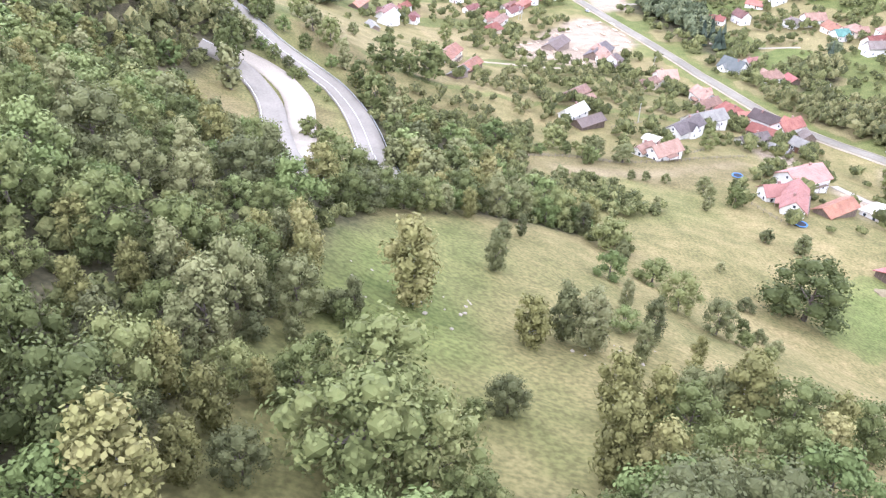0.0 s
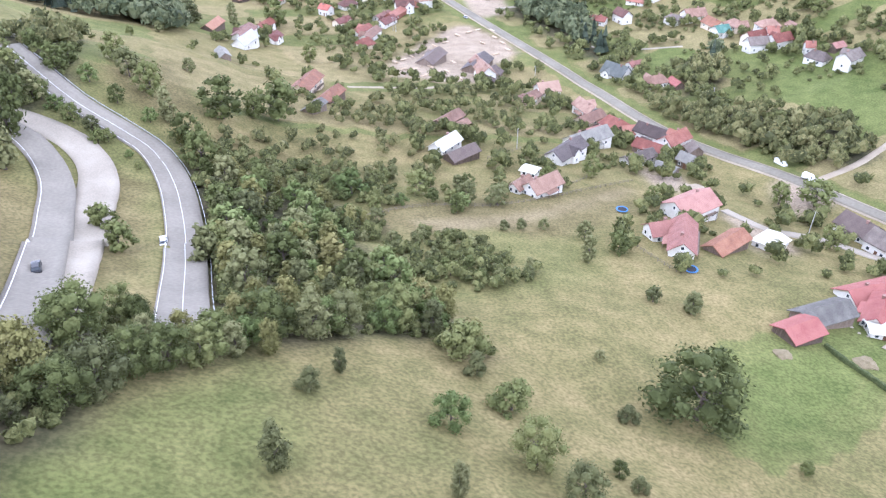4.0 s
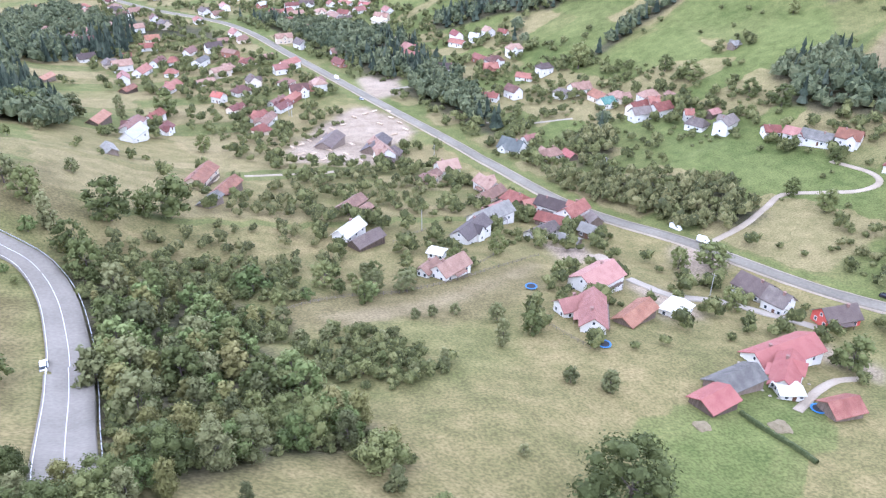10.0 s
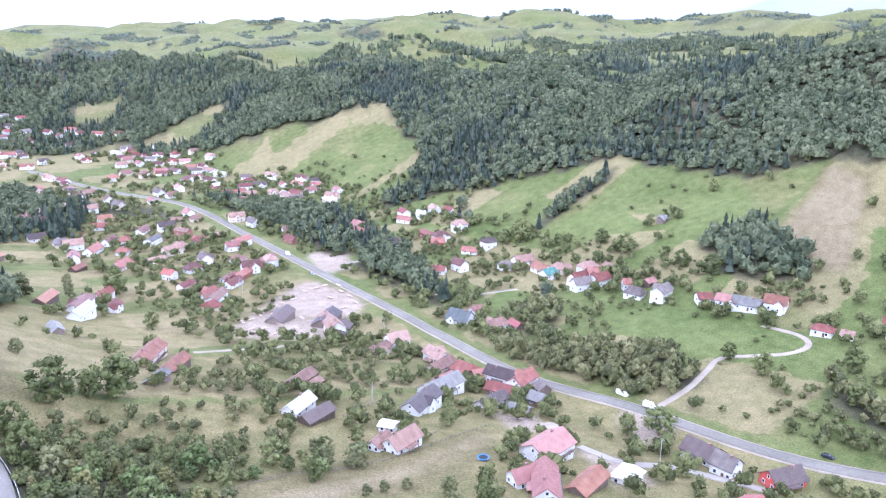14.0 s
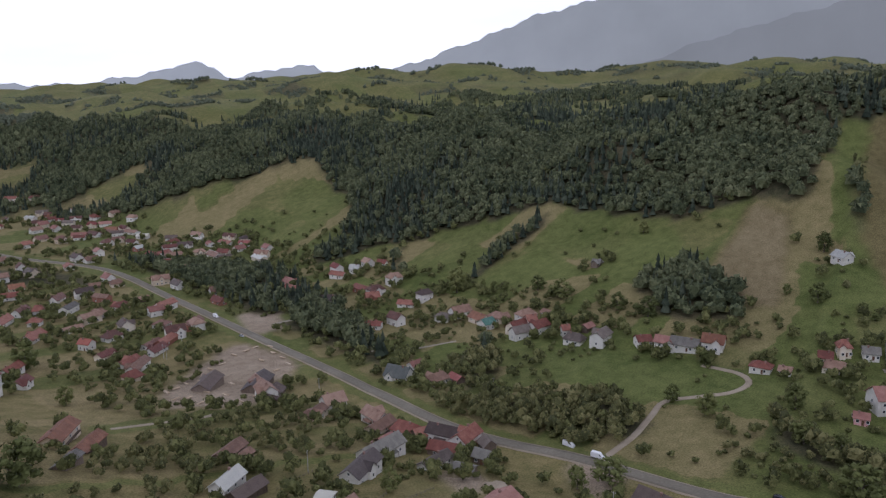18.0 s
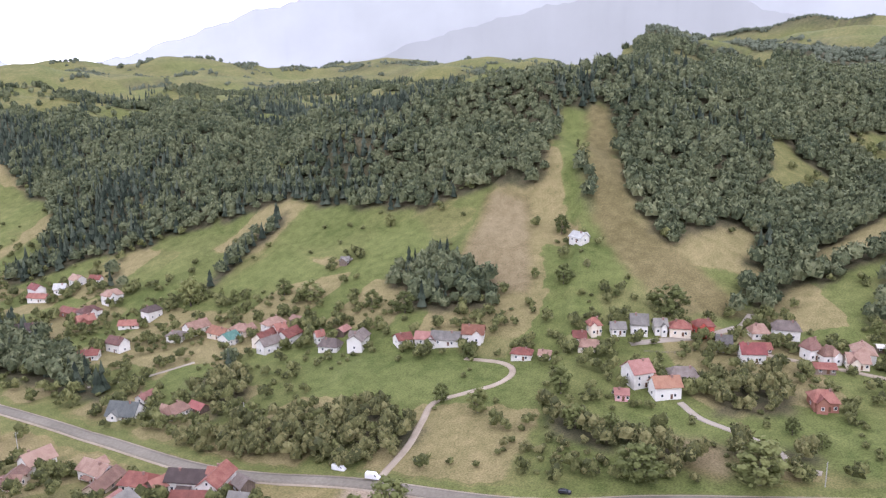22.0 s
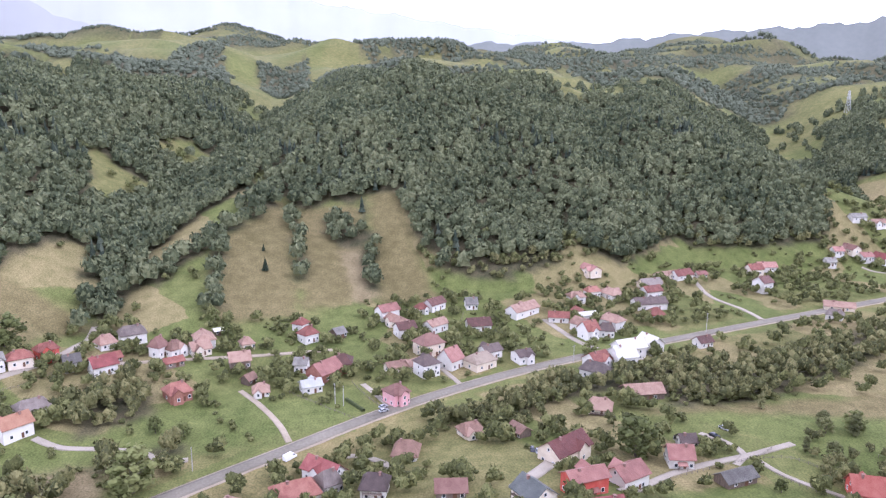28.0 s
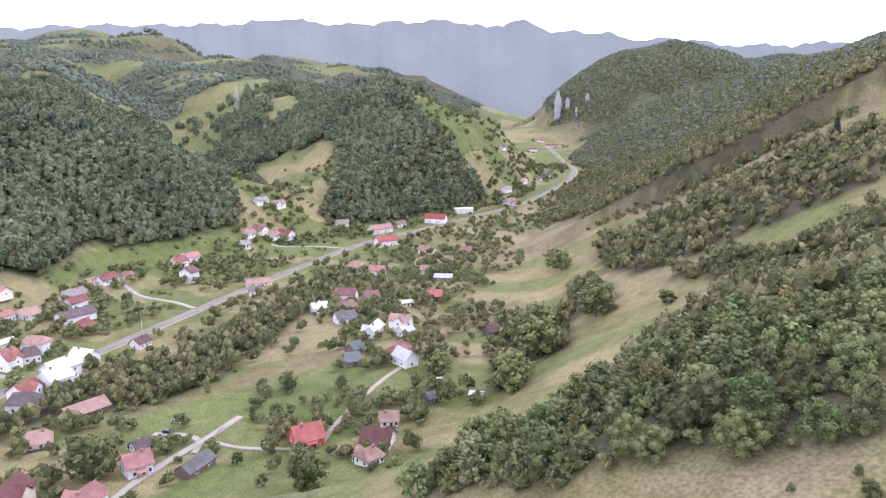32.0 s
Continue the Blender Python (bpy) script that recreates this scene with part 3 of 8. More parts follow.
patch("forest", (237, -282), (254, -339), (225, -333), (197, -351), (169, -356), (146, -367), (128, -368), (105, -261), (132, -260), (158, -270), (182, -263), (212, -259))
patch("lush", (317, 188), (335, 173), (346, 158), (316, 133), (303, 132), (297, 156), (304, 183))
patch("lush", (337, 129), (344, 116), (340, 101), (323, 88), (310, 104), (315, 118))
patch("lush", (438, 122), (457, 85), (427, 78), (399, 88), (400, 106), (411, 117))
patch("lush", (501, 37), (514, 1), (514, -14), (481, -10), (493, 4), (477, 37))
patch("lush", (426, 149), (438, 130), (399, 121), (392, 141))
patch("lush", (300, 226), (307, 213), (295, 176), (287, 187), (282, 213))
patch("lush", (361, 321), (368, 292), (342, 274), (339, 294))
patch("lush", (409, 355), (433, 300), (397, 283), (371, 294), (367, 325))
patch("hay", (280, 212), (289, 183), (271, 173), (265, 181), (279, 201))


def inside(x, y, corners):
    hit = np.zeros(x.shape, bool)
    for (x0, y0), (x1, y1) in zip(corners, np.roll(corners, -1, 0)):
        hit ^= ((y0 > y) != (y1 > y)) & (x < (x1 - x0) * (y - y0) / (y1 - y0 + 1e-9) + x0)
    return hit


def mask(kind, x, y, soft=0.0, seed=1):
    """Where a kind of patch lies, its edge made uneven by soft metres."""
    if soft:
        x, y = x + soft * waves(x, y, soft * 6, seed), y + soft * waves(y, x, soft * 6, seed + 1)
    hit = np.zeros(x.shape, bool)
    for name, corners in PATCHES:
        if name == kind:
            hit |= inside(x, y, corners)
    return hit


def spaced(lo, hi, step, end, grow):
    """Even steps between lo and hi, growing outwards to the horizon."""
    core = list(np.arange(lo, hi + step / 2, step))
    w, out_hi, out_lo = step, [], []
    p = core[-1]
    while p < end:
        w *= grow
        p += w
        out_hi.append(p)
    w, p = step, core[0]
    while p > -end:
        w *= grow
        p -= w
        out_lo.append(p)
    return np.array(out_lo[::-1] + core + out_hi)


def mesh_from(name, verts, faces, mats, smooth=False, index=None):
    me = bpy.data.meshes.new(name)
    verts, faces = np.asarray(verts, np.float32), np.asarray(faces, np.int32)
    k = faces.shape[1]
    me.vertices.add(len(verts))
    me.vertices.foreach_set("co", verts.ravel())
    me.loops.add(faces.size)
    me.loops.foreach_set("vertex_index", faces.ravel())
    me.polygons.add(len(faces))
    me.polygons.foreach_set("loop_start", np.arange(0, faces.size, k, dtype=np.int32))
    me.polygons.foreach_set("use_smooth", np.full(len(faces), smooth))
    for m in mats:
        me.materials.append(m)
    if index is not None:
        me.polygons.foreach_set("material_index", np.asarray(index, np.int32))
    me.update(calc_edges=True)
    me.validate()
    return me


def grid_faces(nx, ny):
    i = np.arange(nx * ny).reshape(ny, nx)
    return np.stack([i[:-1, :-1], i[:-1, 1:], i[1:, 1:], i[1:, :-1]], -1).reshape(-1, 4)


gx, gy = spaced(-130, 720, 4.0, 3300, 1.06), spaced(-420, 760, 4.0, 3300, 1.06)
X, Y = np.meshgrid(gx, gy)
Z = ground(X, Y)
near_bump = np.clip(1 - np.hypot(X - 60, Y - 130) / 500, 0, 1)
Z = Z + near_bump * (0.25 * waves(X, Y, 17, 21) + 0.15 * waves(X, Y, 9, 22))


def layer(me, name, values):
    a = me.attributes.new(name, "FLOAT", "POINT")
    a.data.foreach_set("value", np.asarray(values, np.float32).ravel())


def blur(a):
    for _ in range(1):
        b = a.copy()
        b[1:-1, 1:-1] = (4 * a[1:-1, 1:-1] + a[:-2, 1:-1] + a[2:, 1:-1] + a[1:-1, :-2] + a[1:-1, 2:]) / 8
        a = b
    return a


D, RY = road_side(X, Y)


def wooded(x, y, d, ry):
    """Chance of woodland from 0 to 1."""
    far_wood = (d > 165 + 25 * waves(x, y, 130, 31)) & ~mask("meadow", x, y, 5, 41) & ~mask("tan", x, y, 3, 43) & ~mask("hay", x, y, 2, 43)
    r = np.hypot(x - 40, y - 84)
    open_land = (waves(x, y, 330, 33) + 0.6 * waves(x, y, 120, 34) > np.interp(r, (500, 1000, 1300), (1.2, 0.5, 0.1))) & (d > np.where(ry > 130, 640, 430))
    bearing = np.degrees(np.arctan2(x - 40, y - 84))
    plateau = (bearing > -15) & (bearing < 60) & (d > 470) & (waves(x, y, 240, 36) + 0.5 * waves(x, y, 90, 37) > -0.35)
    far_wood &= ~((open_land | plateau) & ~((bearing > 138) & (r > 900)))
    far_wood |= (d < -150) & (bearing > 138) & (r > 900)
    return np.where(far_wood | mask("forest", x, y, 3, 45), 1.0, 0.0)


def build_ground():
    me = mesh_from("ground", np.stack([X, Y, Z], -1).reshape(-1, 3), grid_faces(len(gx), len(gy)), [GROUND], True)
    layer(me, "dry", blur(mask("tan", X, Y, 1.5, 3).astype(float)))
    layer(me, "lush", blur(np.clip(mask("lush", X, Y, 2, 5).astype(float) + 0.2 * sum(mask("fresh", X, Y, 3 + k, 5 + k) for k in range(3)) + 0.85 * np.clip(1.6 - np.abs(D - 90) / 75, 0, 1) * (D > 0) + 0.42 * np.clip(1.5 - np.abs(D + 75) / 55, 0, 1) * (D < 0) * (RY < 60) * (RY > -330) + 0.35 * (waves(X, Y, 260, 51) > 0.3) + 0.5 * np.clip((D - 120) / 60, 0, 1) * (np.hypot(X - 40, Y - 84) > 330), 0, 1)))
    plot = np.sin(np.floor(RY / 23) * 12.9898 + np.floor(np.abs(D) / 70) * 78.233) * 43758.5453
    plot = (plot - np.floor(plot)) * (np.abs(D) < 330) * (np.abs(D) > 9) * ((D > 0) | (RY < 60) | (RY > 330))
    plot = np.where(mask("lush", X, Y, 2, 5), 0.45, plot)
    layer(me, "plot", blur(plot))
    layer(me, "hay", blur(mask("hay", X, Y, 0.8, 3).astype(float)))
    layer(me, "yard", blur(mask("yard", X, Y, 1.0, 4).astype(float)))
    layer(me, "wood", blur(wooded(X, Y, D, RY) * (np.abs(D) > 26)))
    return tagged(new("ground", me), "rolling valley ground of mown meadows, hay fields and woodland soil", "ground", kind="structure")


def ground_material():
    m = bpy.data.materials.new("meadow_grass")
    m.use_nodes = True
    n, l = m.node_tree.nodes, m.node_tree.links
    b = n["Principled BSDF"]
    b.inputs["Roughness"].default_value, b.inputs["Specular IOR Level"].default_value = 0.95, 0.1
    tc = n.new("ShaderNodeTexCoord")

    def noise_of(scale, detail=5.0):
        q = n.new("ShaderNodeTexNoise")
        q.inputs["Scale"].default_value, q.inputs["Detail"].default_value = scale, detail
        l.new(tc.outputs["Object"], q.inputs["Vector"])
        return q.outputs["Fac"]

    def ramp_of(fac, *stops):
        r = n.new("ShaderNodeValToRGB")
        for k, (p, c) in enumerate(stops):
            e = r.color_ramp.elements[k] if k < 2 else r.color_ramp.elements.new(p)
            e.position, e.color = p, (*c, 1)
        l.new(fac, r.inputs["Fac"])
        return r.outputs["Color"]

    def mix(a, c, fac):
        x = n.new("ShaderNodeMix")
        x.data_type = "RGBA"
        l.new(fac, x.inputs[0])
        l.new(a, x.inputs[6])
        l.new(c, x.inputs[7])
        return x.outputs[2]

    def attr(name):
        a = n.new("ShaderNodeAttribute")
        a.attribute_name = name
        return a.outputs["Fac"]

    mid, fine, tiny = noise_of(0.02, 6), noise_of(0.16, 6), noise_of(1.4, 8)
    both = n.new("ShaderNodeMath")
    both.operation = "MULTIPLY_ADD"
    l.new(fine, both.inputs[0])
    both.inputs[1].default_value = 0.55
    half = n.new("ShaderNodeMath")
    half.operation = "MULTIPLY"
    half.inputs[1].default_value = 0.45
    l.new(mid, half.inputs[0])
    l.new(half.outputs[0], both.inputs[2])
    f = both.outputs[0]
    meadow = ramp_of(f, (0.34, (0.131, 0.124, 0.048)), (0.66, (0.244, 0.197, 0.092)), (0.5, (0.183, 0.158, 0.067)))
    lush = ramp_of(f, (0.34, (0.084, 0.105, 0.029)), (0.66, (0.153, 0.168, 0.055)))
    dry = ramp_of(f, (0.34, (0.118, 0.1, 0.042)), (0.66, (0.192, 0.159, 0.075)))
    hay = ramp_of(f, (0.34, (0.172, 0.137, 0.073)), (0.66, (0.252, 0.204, 0.116)))
    yard = ramp_of(f, (0.34, (0.23, 0.178, 0.125)), (0.66, (0.37, 0.3, 0.225)))
    soil = ramp_of(f, (0.36, (0.053, 0.055, 0.029)), (0.64, (0.117, 0.1, 0.058)))
    c = mix(meadow, lush, attr("lush"))
    stubble = ramp_of(f, (0.34, (0.185, 0.158, 0.071)), (0.66, (0.281, 0.225, 0.114)))
    strip = ramp_of(attr("plot"), (0.55, (0, 0, 0)), (0.62, (0.8, 0.8, 0.8)))
    fresh = ramp_of(attr("plot"), (0.3, (0.7, 0.7, 0.7)), (0.36, (0, 0, 0)), (0.02, (0.7, 0.7, 0.7)), (0.0, (0, 0, 0)))
    c = mix(c, stubble, strip)
    c = mix(c, lush, fresh)
    c = mix(c, dry, attr("dry"))
    c = mix(c, hay, attr("hay"))
    c = mix(c, yard, attr("yard"))
    c = mix(c, soil, attr("wood"))
    speck = ramp_of(tiny, (0.36, (0.70, 0.72, 0.69)), (0.64, (1.2, 1.19, 1.17)))
    mul = n.new("ShaderNodeMix")
    mul.data_type, mul.blend_type = "RGBA", "MULTIPLY"
    mul.inputs[0].default_value = 1.0
    l.new(c, mul.inputs[6])
    l.new(speck, mul.inputs[7])
    l.new(mul.outputs[2], b.inputs["Base Color"])
    bp = n.new("ShaderNodeBump")
    bp.inputs["Strength"].default_value, bp.inputs["Distance"].default_value = 0.4, 0.15
    l.new(tiny, bp.inputs["Height"])
    l.new(bp.outputs["Normal"], b.inputs["Normal"])
    return m


GROUND = ground_material()
land = build_ground()


# ---- roads and tracks ----
def dense(points, step):
    """A smooth line through the points."""
    p = np.array(points, float)
    p = np.vstack([2 * p[0] - p[1], p, 2 * p[-1] - p[-2]])
    out = []
    for a, b, c, d in zip(p[:-3], p[1:-2], p[2:-1], p[3:]):
        k = max(2, int(np.hypot(*(c - b)) / step))
        for s in np.arange(k) / k:
            out.append(0.5 * (2 * b + (c - a) * s + (2 * a - 5 * b + 4 * c - d) * s * s + (3 * b - a - 3 * c + d) * s ** 3))
    out.append(p[-2])
    return np.array(out)


def offset(line, off):
    t = np.gradient(line, axis=0)
    t /= np.linalg.norm(t, axis=1)[:, None] + 1e-9
    return line + np.stack([-t[:, 1], t[:, 0]], 1) * (off[:, None] if isinstance(off, np.ndarray) else off)


LINES = []


def ribbon(name, points, width, mat, label, category="road", lift=0.22, shift=0.0, step=3.0, smooth=True, keep=True):
    """A strip laid over the ground, with edges that go down into it."""
    line = dense(points, step) if smooth else np.array(points, float)
    if keep:
        LINES.append((line, width))
    across = np.array([-0.5, -0.5, -0.25, 0, 0.25, 0.5, 0.5]) * width + shift
    rows = [offset(line, a) for a in across]
    level = ground(line[:, 0], line[:, 1])
    vs = []
    for k, r in enumerate(rows):
        z = ground(r[:, 0], r[:, 1])
        z = np.maximum(z, 0.35 * z + 0.65 * level) + (lift + 0.15 if 0 < k < 6 else -1.2)
        vs.append(np.column_stack([r, z]))
    verts = np.stack(vs, 1).reshape(-1, 3)
    me = mesh_from(name, verts, grid_faces(7, len(line)), [mat], True)
    return tagged(new(name, me), label, category, kind="structure")


VALLEY = list(zip(ROAD_X, ROAD_Y))[:-1]
ribbon("valley_road", VALLEY, 6.0, VILLAGE_ASPHALT, "two-lane grey asphalt road through the village", lift=0.3)
ribbon("verge", VALLEY, 8.0, DIRT, "pale gravel verge along the valley road", "verge", 0.1)
HAIRPIN = [(-24.3, 116.0), (-27.6, 126.3), (-37.0, 155.5), (-44.6, 183.7), (-51.2, 206.7), (-59.8, 222.5), (-67.7, 227.8), (-76.0, 228.6)]
ribbon("hairpin_road", HAIRPIN, 7.6, ASPHALT, "grey asphalt mountain road curving round a hairpin bend", lift=0.5)
ribbon("gravel_layby", [(-26.6, 131.0), (-33.8, 160.3), (-39.2, 188.7), (-43.8, 214.1), (-51.0, 228.4), (-60.4, 233.6), (-68.0, 233.4)], 9.0, GRAVEL, "pale gravel lay-by beside the hairpin bend", lift=0.3)
RAILED = [(-7.1, 129.8), (-8.6, 135.0), (-12.6, 153.4), (-16.7, 175.0), (-21.4, 198.0), (-27.4, 220.0), (-35.0, 236.5), (-45.0, 243.8), (-58.4, 251.0), (-71.8, 262.6), (-80.0, 271.0)]
ribbon("mountain_road", RAILED, 8.6, ASPHALT, "grey asphalt mountain road below the hairpin", lift=0.5)
ribbon("track", [(200.0, 270.0), (220.8, 278.8), (239.2, 289.8), (254.6, 298.3), (268.2, 292.4), (282.9, 285.1), (295.6, 287.0), (300.8, 298.1), (296.2, 317.6)], 3.0, DIRT, "pale dirt track through the meadow", "track", 0.08)
ribbon("track", [(309.6, 211.3), (303.1, 199.3), (301.1, 183.5), (298.2, 170.5), (291.3, 159.0), (291.9, 151.4)], 3.0, GRAVEL, "pale gravel lane across a green paddock", "track", 0.08)
ribbon("track", [(344.2, 254.8), (354.5, 246.2), (374.3, 230.5), (395.7, 226.6), (422.9, 228.9)], 3.5, GRAVEL, "pale village lane between houses", "track", 0.08)
ribbon("track", [(351.7, 143.4), (336.8, 133.0), (318.3, 122.8), (303.1, 117.1)], 2.5, DIRT, "dirt lane between gardens", "track", 0.08)
ribbon("track", [(356.8, 90.4), (342.2, 83.0), (331.7, 78.5)], 2.5, GRAVEL, "gravel drive", "track", 0.08)
ribbon("track", [(374.3, 53.7), (353.7, 46.3)], 2.5, GRAVEL, "gravel drive", "track", 0.08)
ribbon("track", [(147.5, 244.6), (151.1, 235.6), (155.2, 228.1), (169.7, 223.4), (177.7, 216.3), (185.8, 207.3), (194.5, 199.4)], 4.0, GRAVEL, "pale gravel village lane", "track", 0.08)
ribbon("track", [(177.4, 168.6), (168.7, 168.9), (159.0, 165.2), (151.1, 160.4), (144.9, 156.8)], 2.4, DIRT, "pale rutted drive beside the lawn", "track", 0.08)
ribbon("track", [(20.5, 370.9), (35.8, 373.8), (57.4, 378.9), (63.4, 383.0)], 2.5, DIRT, "pale dirt track", "track", 0.08)
ribbon("track", [(240.3, 10.9), (257.1, -11.9), (264.6, -28.8), (269.9, -48.4), (275.3, -64.5)], 3.0, GRAVEL, "pale gravel lane between fields", "track", 0.08)
ribbon("track", [(265.6, -45.9), (254.5, -49.1), (243.6, -56.5), (233.0, -66.0)], 2.0, GRAVEL, "narrow gravel path", "track", 0.08)
ribbon("track", [(262.5, -37.0), (270.0, -43.5), (280.4, -41.7), (288.9, -36.0)], 2.5, GRAVEL, "gravel drive round a garden", "track", 0.08)
ribbon("track", [(233.5, -68.8), (245.0, -90.9), (256.1, -120.6), (261.7, -141.6)], 2.2, DIRT, "grassy dirt track up the field", "track", 0.08)
ribbon("track", [(516.4, -133.1), (481.8, -129.9), (455.3, -137.5), (436.0, -139.4)], 3.0, GRAVEL, "gravel drive to a large house", "track", 0.08)
ribbon("track", [(444.1, -12.2), (408.7, -21.2), (395.4, -29.2)], 3.5, GRAVEL, "village side road", "track", 0.08)
ribbon("track", [(246.5, 41.9), (262.0, 29.1), (272.9, 22.3), (279.8, 25.7)], 5.0, GRAVEL, "pale paved yard", "track", 0.08)
ribbon("track", [(287.0, 101.3), (290.0, 91.1), (279.9, 81.8), (259.4, 73.7)], 3.0, GRAVEL, "pale lane between houses", "track", 0.08)
ribbon("track", [(543.3, -273.1), (517.7, -299.6), (496.6, -312.0)], 2.5, GRAVEL, "gravel path in a green field", "track", 0.08)
ribbon("track", [(124.3, 612.5), (139.6, 647.1), (165.6, 703.1), (175.9, 726.0)], 3.0, DIRT, "dirt lane up the hillside", "track", 0.08)
ribbon("track", [(127.6, 548.3), (152.0, 553.3), (175.1, 549.9)], 3.0, GRAVEL, "pale village lane", "track", 0.08)
ribbon("track", [(169.4, 463.8), (194.9, 456.4), (220.7, 448.8)], 2.0, GRAVEL, "gravel path through gardens", "track", 0.08)
ribbon("road_marking", offset(dense(RAILED, 3.0), 3.9), 0.11, LINE, "worn white edge line on the asphalt", "road marking", 0.53, keep=False)
ribbon("road_marking", offset(dense(RAILED, 3.0), -3.9), 0.11, LINE, "worn white edge line on the asphalt", "road marking", 0.53, keep=False)
ribbon("road_marking", dense(RAILED, 3.0), 0.13, LINE, "worn white centre line on the asphalt", "road marking", 0.53, keep=False)
ribbon("road_marking", offset(dense(HAIRPIN, 3.0), -3.1), 0.14, LINE, "worn white edge line on the asphalt", "road marking", 0.53, keep=False)
ribbon("road_marking", offset(dense(HAIRPIN, 3.0), 3.1), 0.14, LINE, "worn white edge line on the asphalt", "road marking", 0.53, keep=False)
ribbon("lane", [(375.5, 203.7), (382.6, 171.7), (389.6, 138.4), (398.3, 106.1)], 2.6, DIRT, "narrow pale dirt lane between the gardens", "track", lift=0.2)


def near_lines(x, y, pad):
    hit = np.zeros(np.shape(x), bool)
    for line, width in LINES:
        reach = width / 2 + pad
        box = (x > line[:, 0].min() - reach) & (x < line[:, 0].max() + reach) & (y > line[:, 1].min() - reach) & (y < line[:, 1].max() + reach)
        if not box.any():
            continue
        k = np.where(box)[0]
        for p in line[::2]:
            hit[k] |= (x[k] - p[0]) ** 2 + (y[k] - p[1]) ** 2 < reach ** 2
    return hit


# ---- houses ----
def part(name, bm, mat, parent, label=""):
    me = bpy.data.meshes.new(name)
    bm.to_mesh(me)
    bm.free()
    me.materials.append(mat)
    ob = new(name, me)
    ob.parent = parent
    return tagged(ob, label)


def block(bm, x0, x1, y0, y1, z0, z1):
    v = [bm.verts.new(c) for c in ((x0, y0, z0), (x1, y0, z0), (x1, y1, z0), (x0, y1, z0), (x0, y0, z1), (x1, y0, z1), (x1, y1, z1), (x0, y1, z1))]
    for f in ((3, 2, 1, 0), (4, 5, 6, 7), (0, 1, 5, 4), (1, 2, 6, 5), (2, 3, 7, 6), (3, 0, 4, 7)):
        bm.faces.new([v[k] for k in f])


def walls_mesh(length, width, eave, rise, hip):
    bm = bmesh.new()
    a, b, z = length / 2, width / 2, -2.0
    low = [bm.verts.new(c) for c in ((-a, -b, z), (a, -b, z), (a, b, z), (-a, b, z))]
    top = [bm.verts.new(c) for c in ((-a, -b, eave), (a, -b, eave), (a, b, eave), (-a, b, eave))]
    for k in range(4):
        bm.faces.new((low[k], low[(k + 1) % 4], top[(k + 1) % 4], top[k]))
    if not hip:
        g0, g1 = bm.verts.new((-a, 0, eave + rise * 0.97)), bm.verts.new((a, 0, eave + rise * 0.97))
        bm.faces.new((top[3], top[0], g0))
        bm.faces.new((top[1], top[2], g1))
    return bm


def roof_mesh(length, width, eave, rise, hip, over=0.65, thick=0.22):
    """Two slopes, or four, with overhang and thickness."""
    bm = bmesh.new()
    a, b = length / 2 + over, width / 2 + over
    drop = rise * over / (width / 2)
    ins = min(width / 2 * hip, length / 2 - 0.4) if hip else 0.0
    lower = []
    for dz in (0.0, thick):
        e = eave - drop + dz
        corner = [bm.verts.new(c) for c in ((-a, -b, e), (a, -b, e), (a, b, e), (-a, b, e))]
        ridge = [bm.verts.new((-a + ins, 0, eave + rise + dz)), bm.verts.new((a - ins, 0, eave + rise + dz))]
        lower.append((corner, ridge))
    (c0, r0), (c1, r1) = lower
    bm.faces.new((c1[0], c1[1], r1[1], r1[0]))
    bm.faces.new((c1[2], c1[3], r1[0], r1[1]))
    bm.faces.new((c0[1], c0[0], r0[0], r0[1]))
    bm.faces.new((c0[3], c0[2], r0[1], r0[0]))
    if hip:
        bm.faces.new((c1[3], c1[0], r1[0]))
        bm.faces.new((c1[1], c1[2], r1[1]))
        for k in range(4):
            bm.faces.new((c0[k], c0[(k + 1) % 4], c1[(k + 1) % 4], c1[k]))
    else:
        bm.faces.new((c0[0], c0[1], c1[1], c1[0]))
        bm.faces.new((c0[2], c0[3], c1[3], c1[2]))
        for k, (p, q) in enumerate(((0, 3), (1, 2))):
            bm.faces.new((c0[p], r0[k], r1[k], c1[p]))
            bm.faces.new((r0[k], c0[q], c1[q], r1[k]))
    return bm


def shared(name, make, mats):
    bm = bmesh.new()
    make(bm)
    me = bpy.data.meshes.new(name)
    bm.to_mesh(me)
    bm.free()
    for m in mats:
        me.materials.append(m)
    return me


def frame_of(bm):
    """One joined ring with a deeper foot as its sill."""
    rings = []
    for y in (-0.02, 0.10):
        rings.append([bm.verts.new(c) for c in ((-0.66, y, -0.05), (0.66, y, -0.05), (0.6, y, 1.4), (-0.6, y, 1.4))])
        rings.append([bm.verts.new(c) for c in ((-0.48, y, 0.1), (0.48, y, 0.1), (0.48, y, 1.28), (-0.48, y, 1.28))])
    o0, i0, o1, i1 = rings
    for k in range(4):
        m = (k + 1) % 4
        bm.faces.new((o1[k], o1[m], i1[m], i1[k]))
        bm.faces.new((o0[k], o0[m], o1[m], o1[k]))
        bm.faces.new((i1[k], i1[m], i0[m], i0[k]))


def far_window_of(bm):
    frame_of(bm)
    edge = len(bm.faces)
    block(bm, -0.48, 0.48, -0.02, 0.04, 0.1, 1.28)
    for k, f in enumerate(bm.faces):
        f.material_index = 0 if k < edge else 1


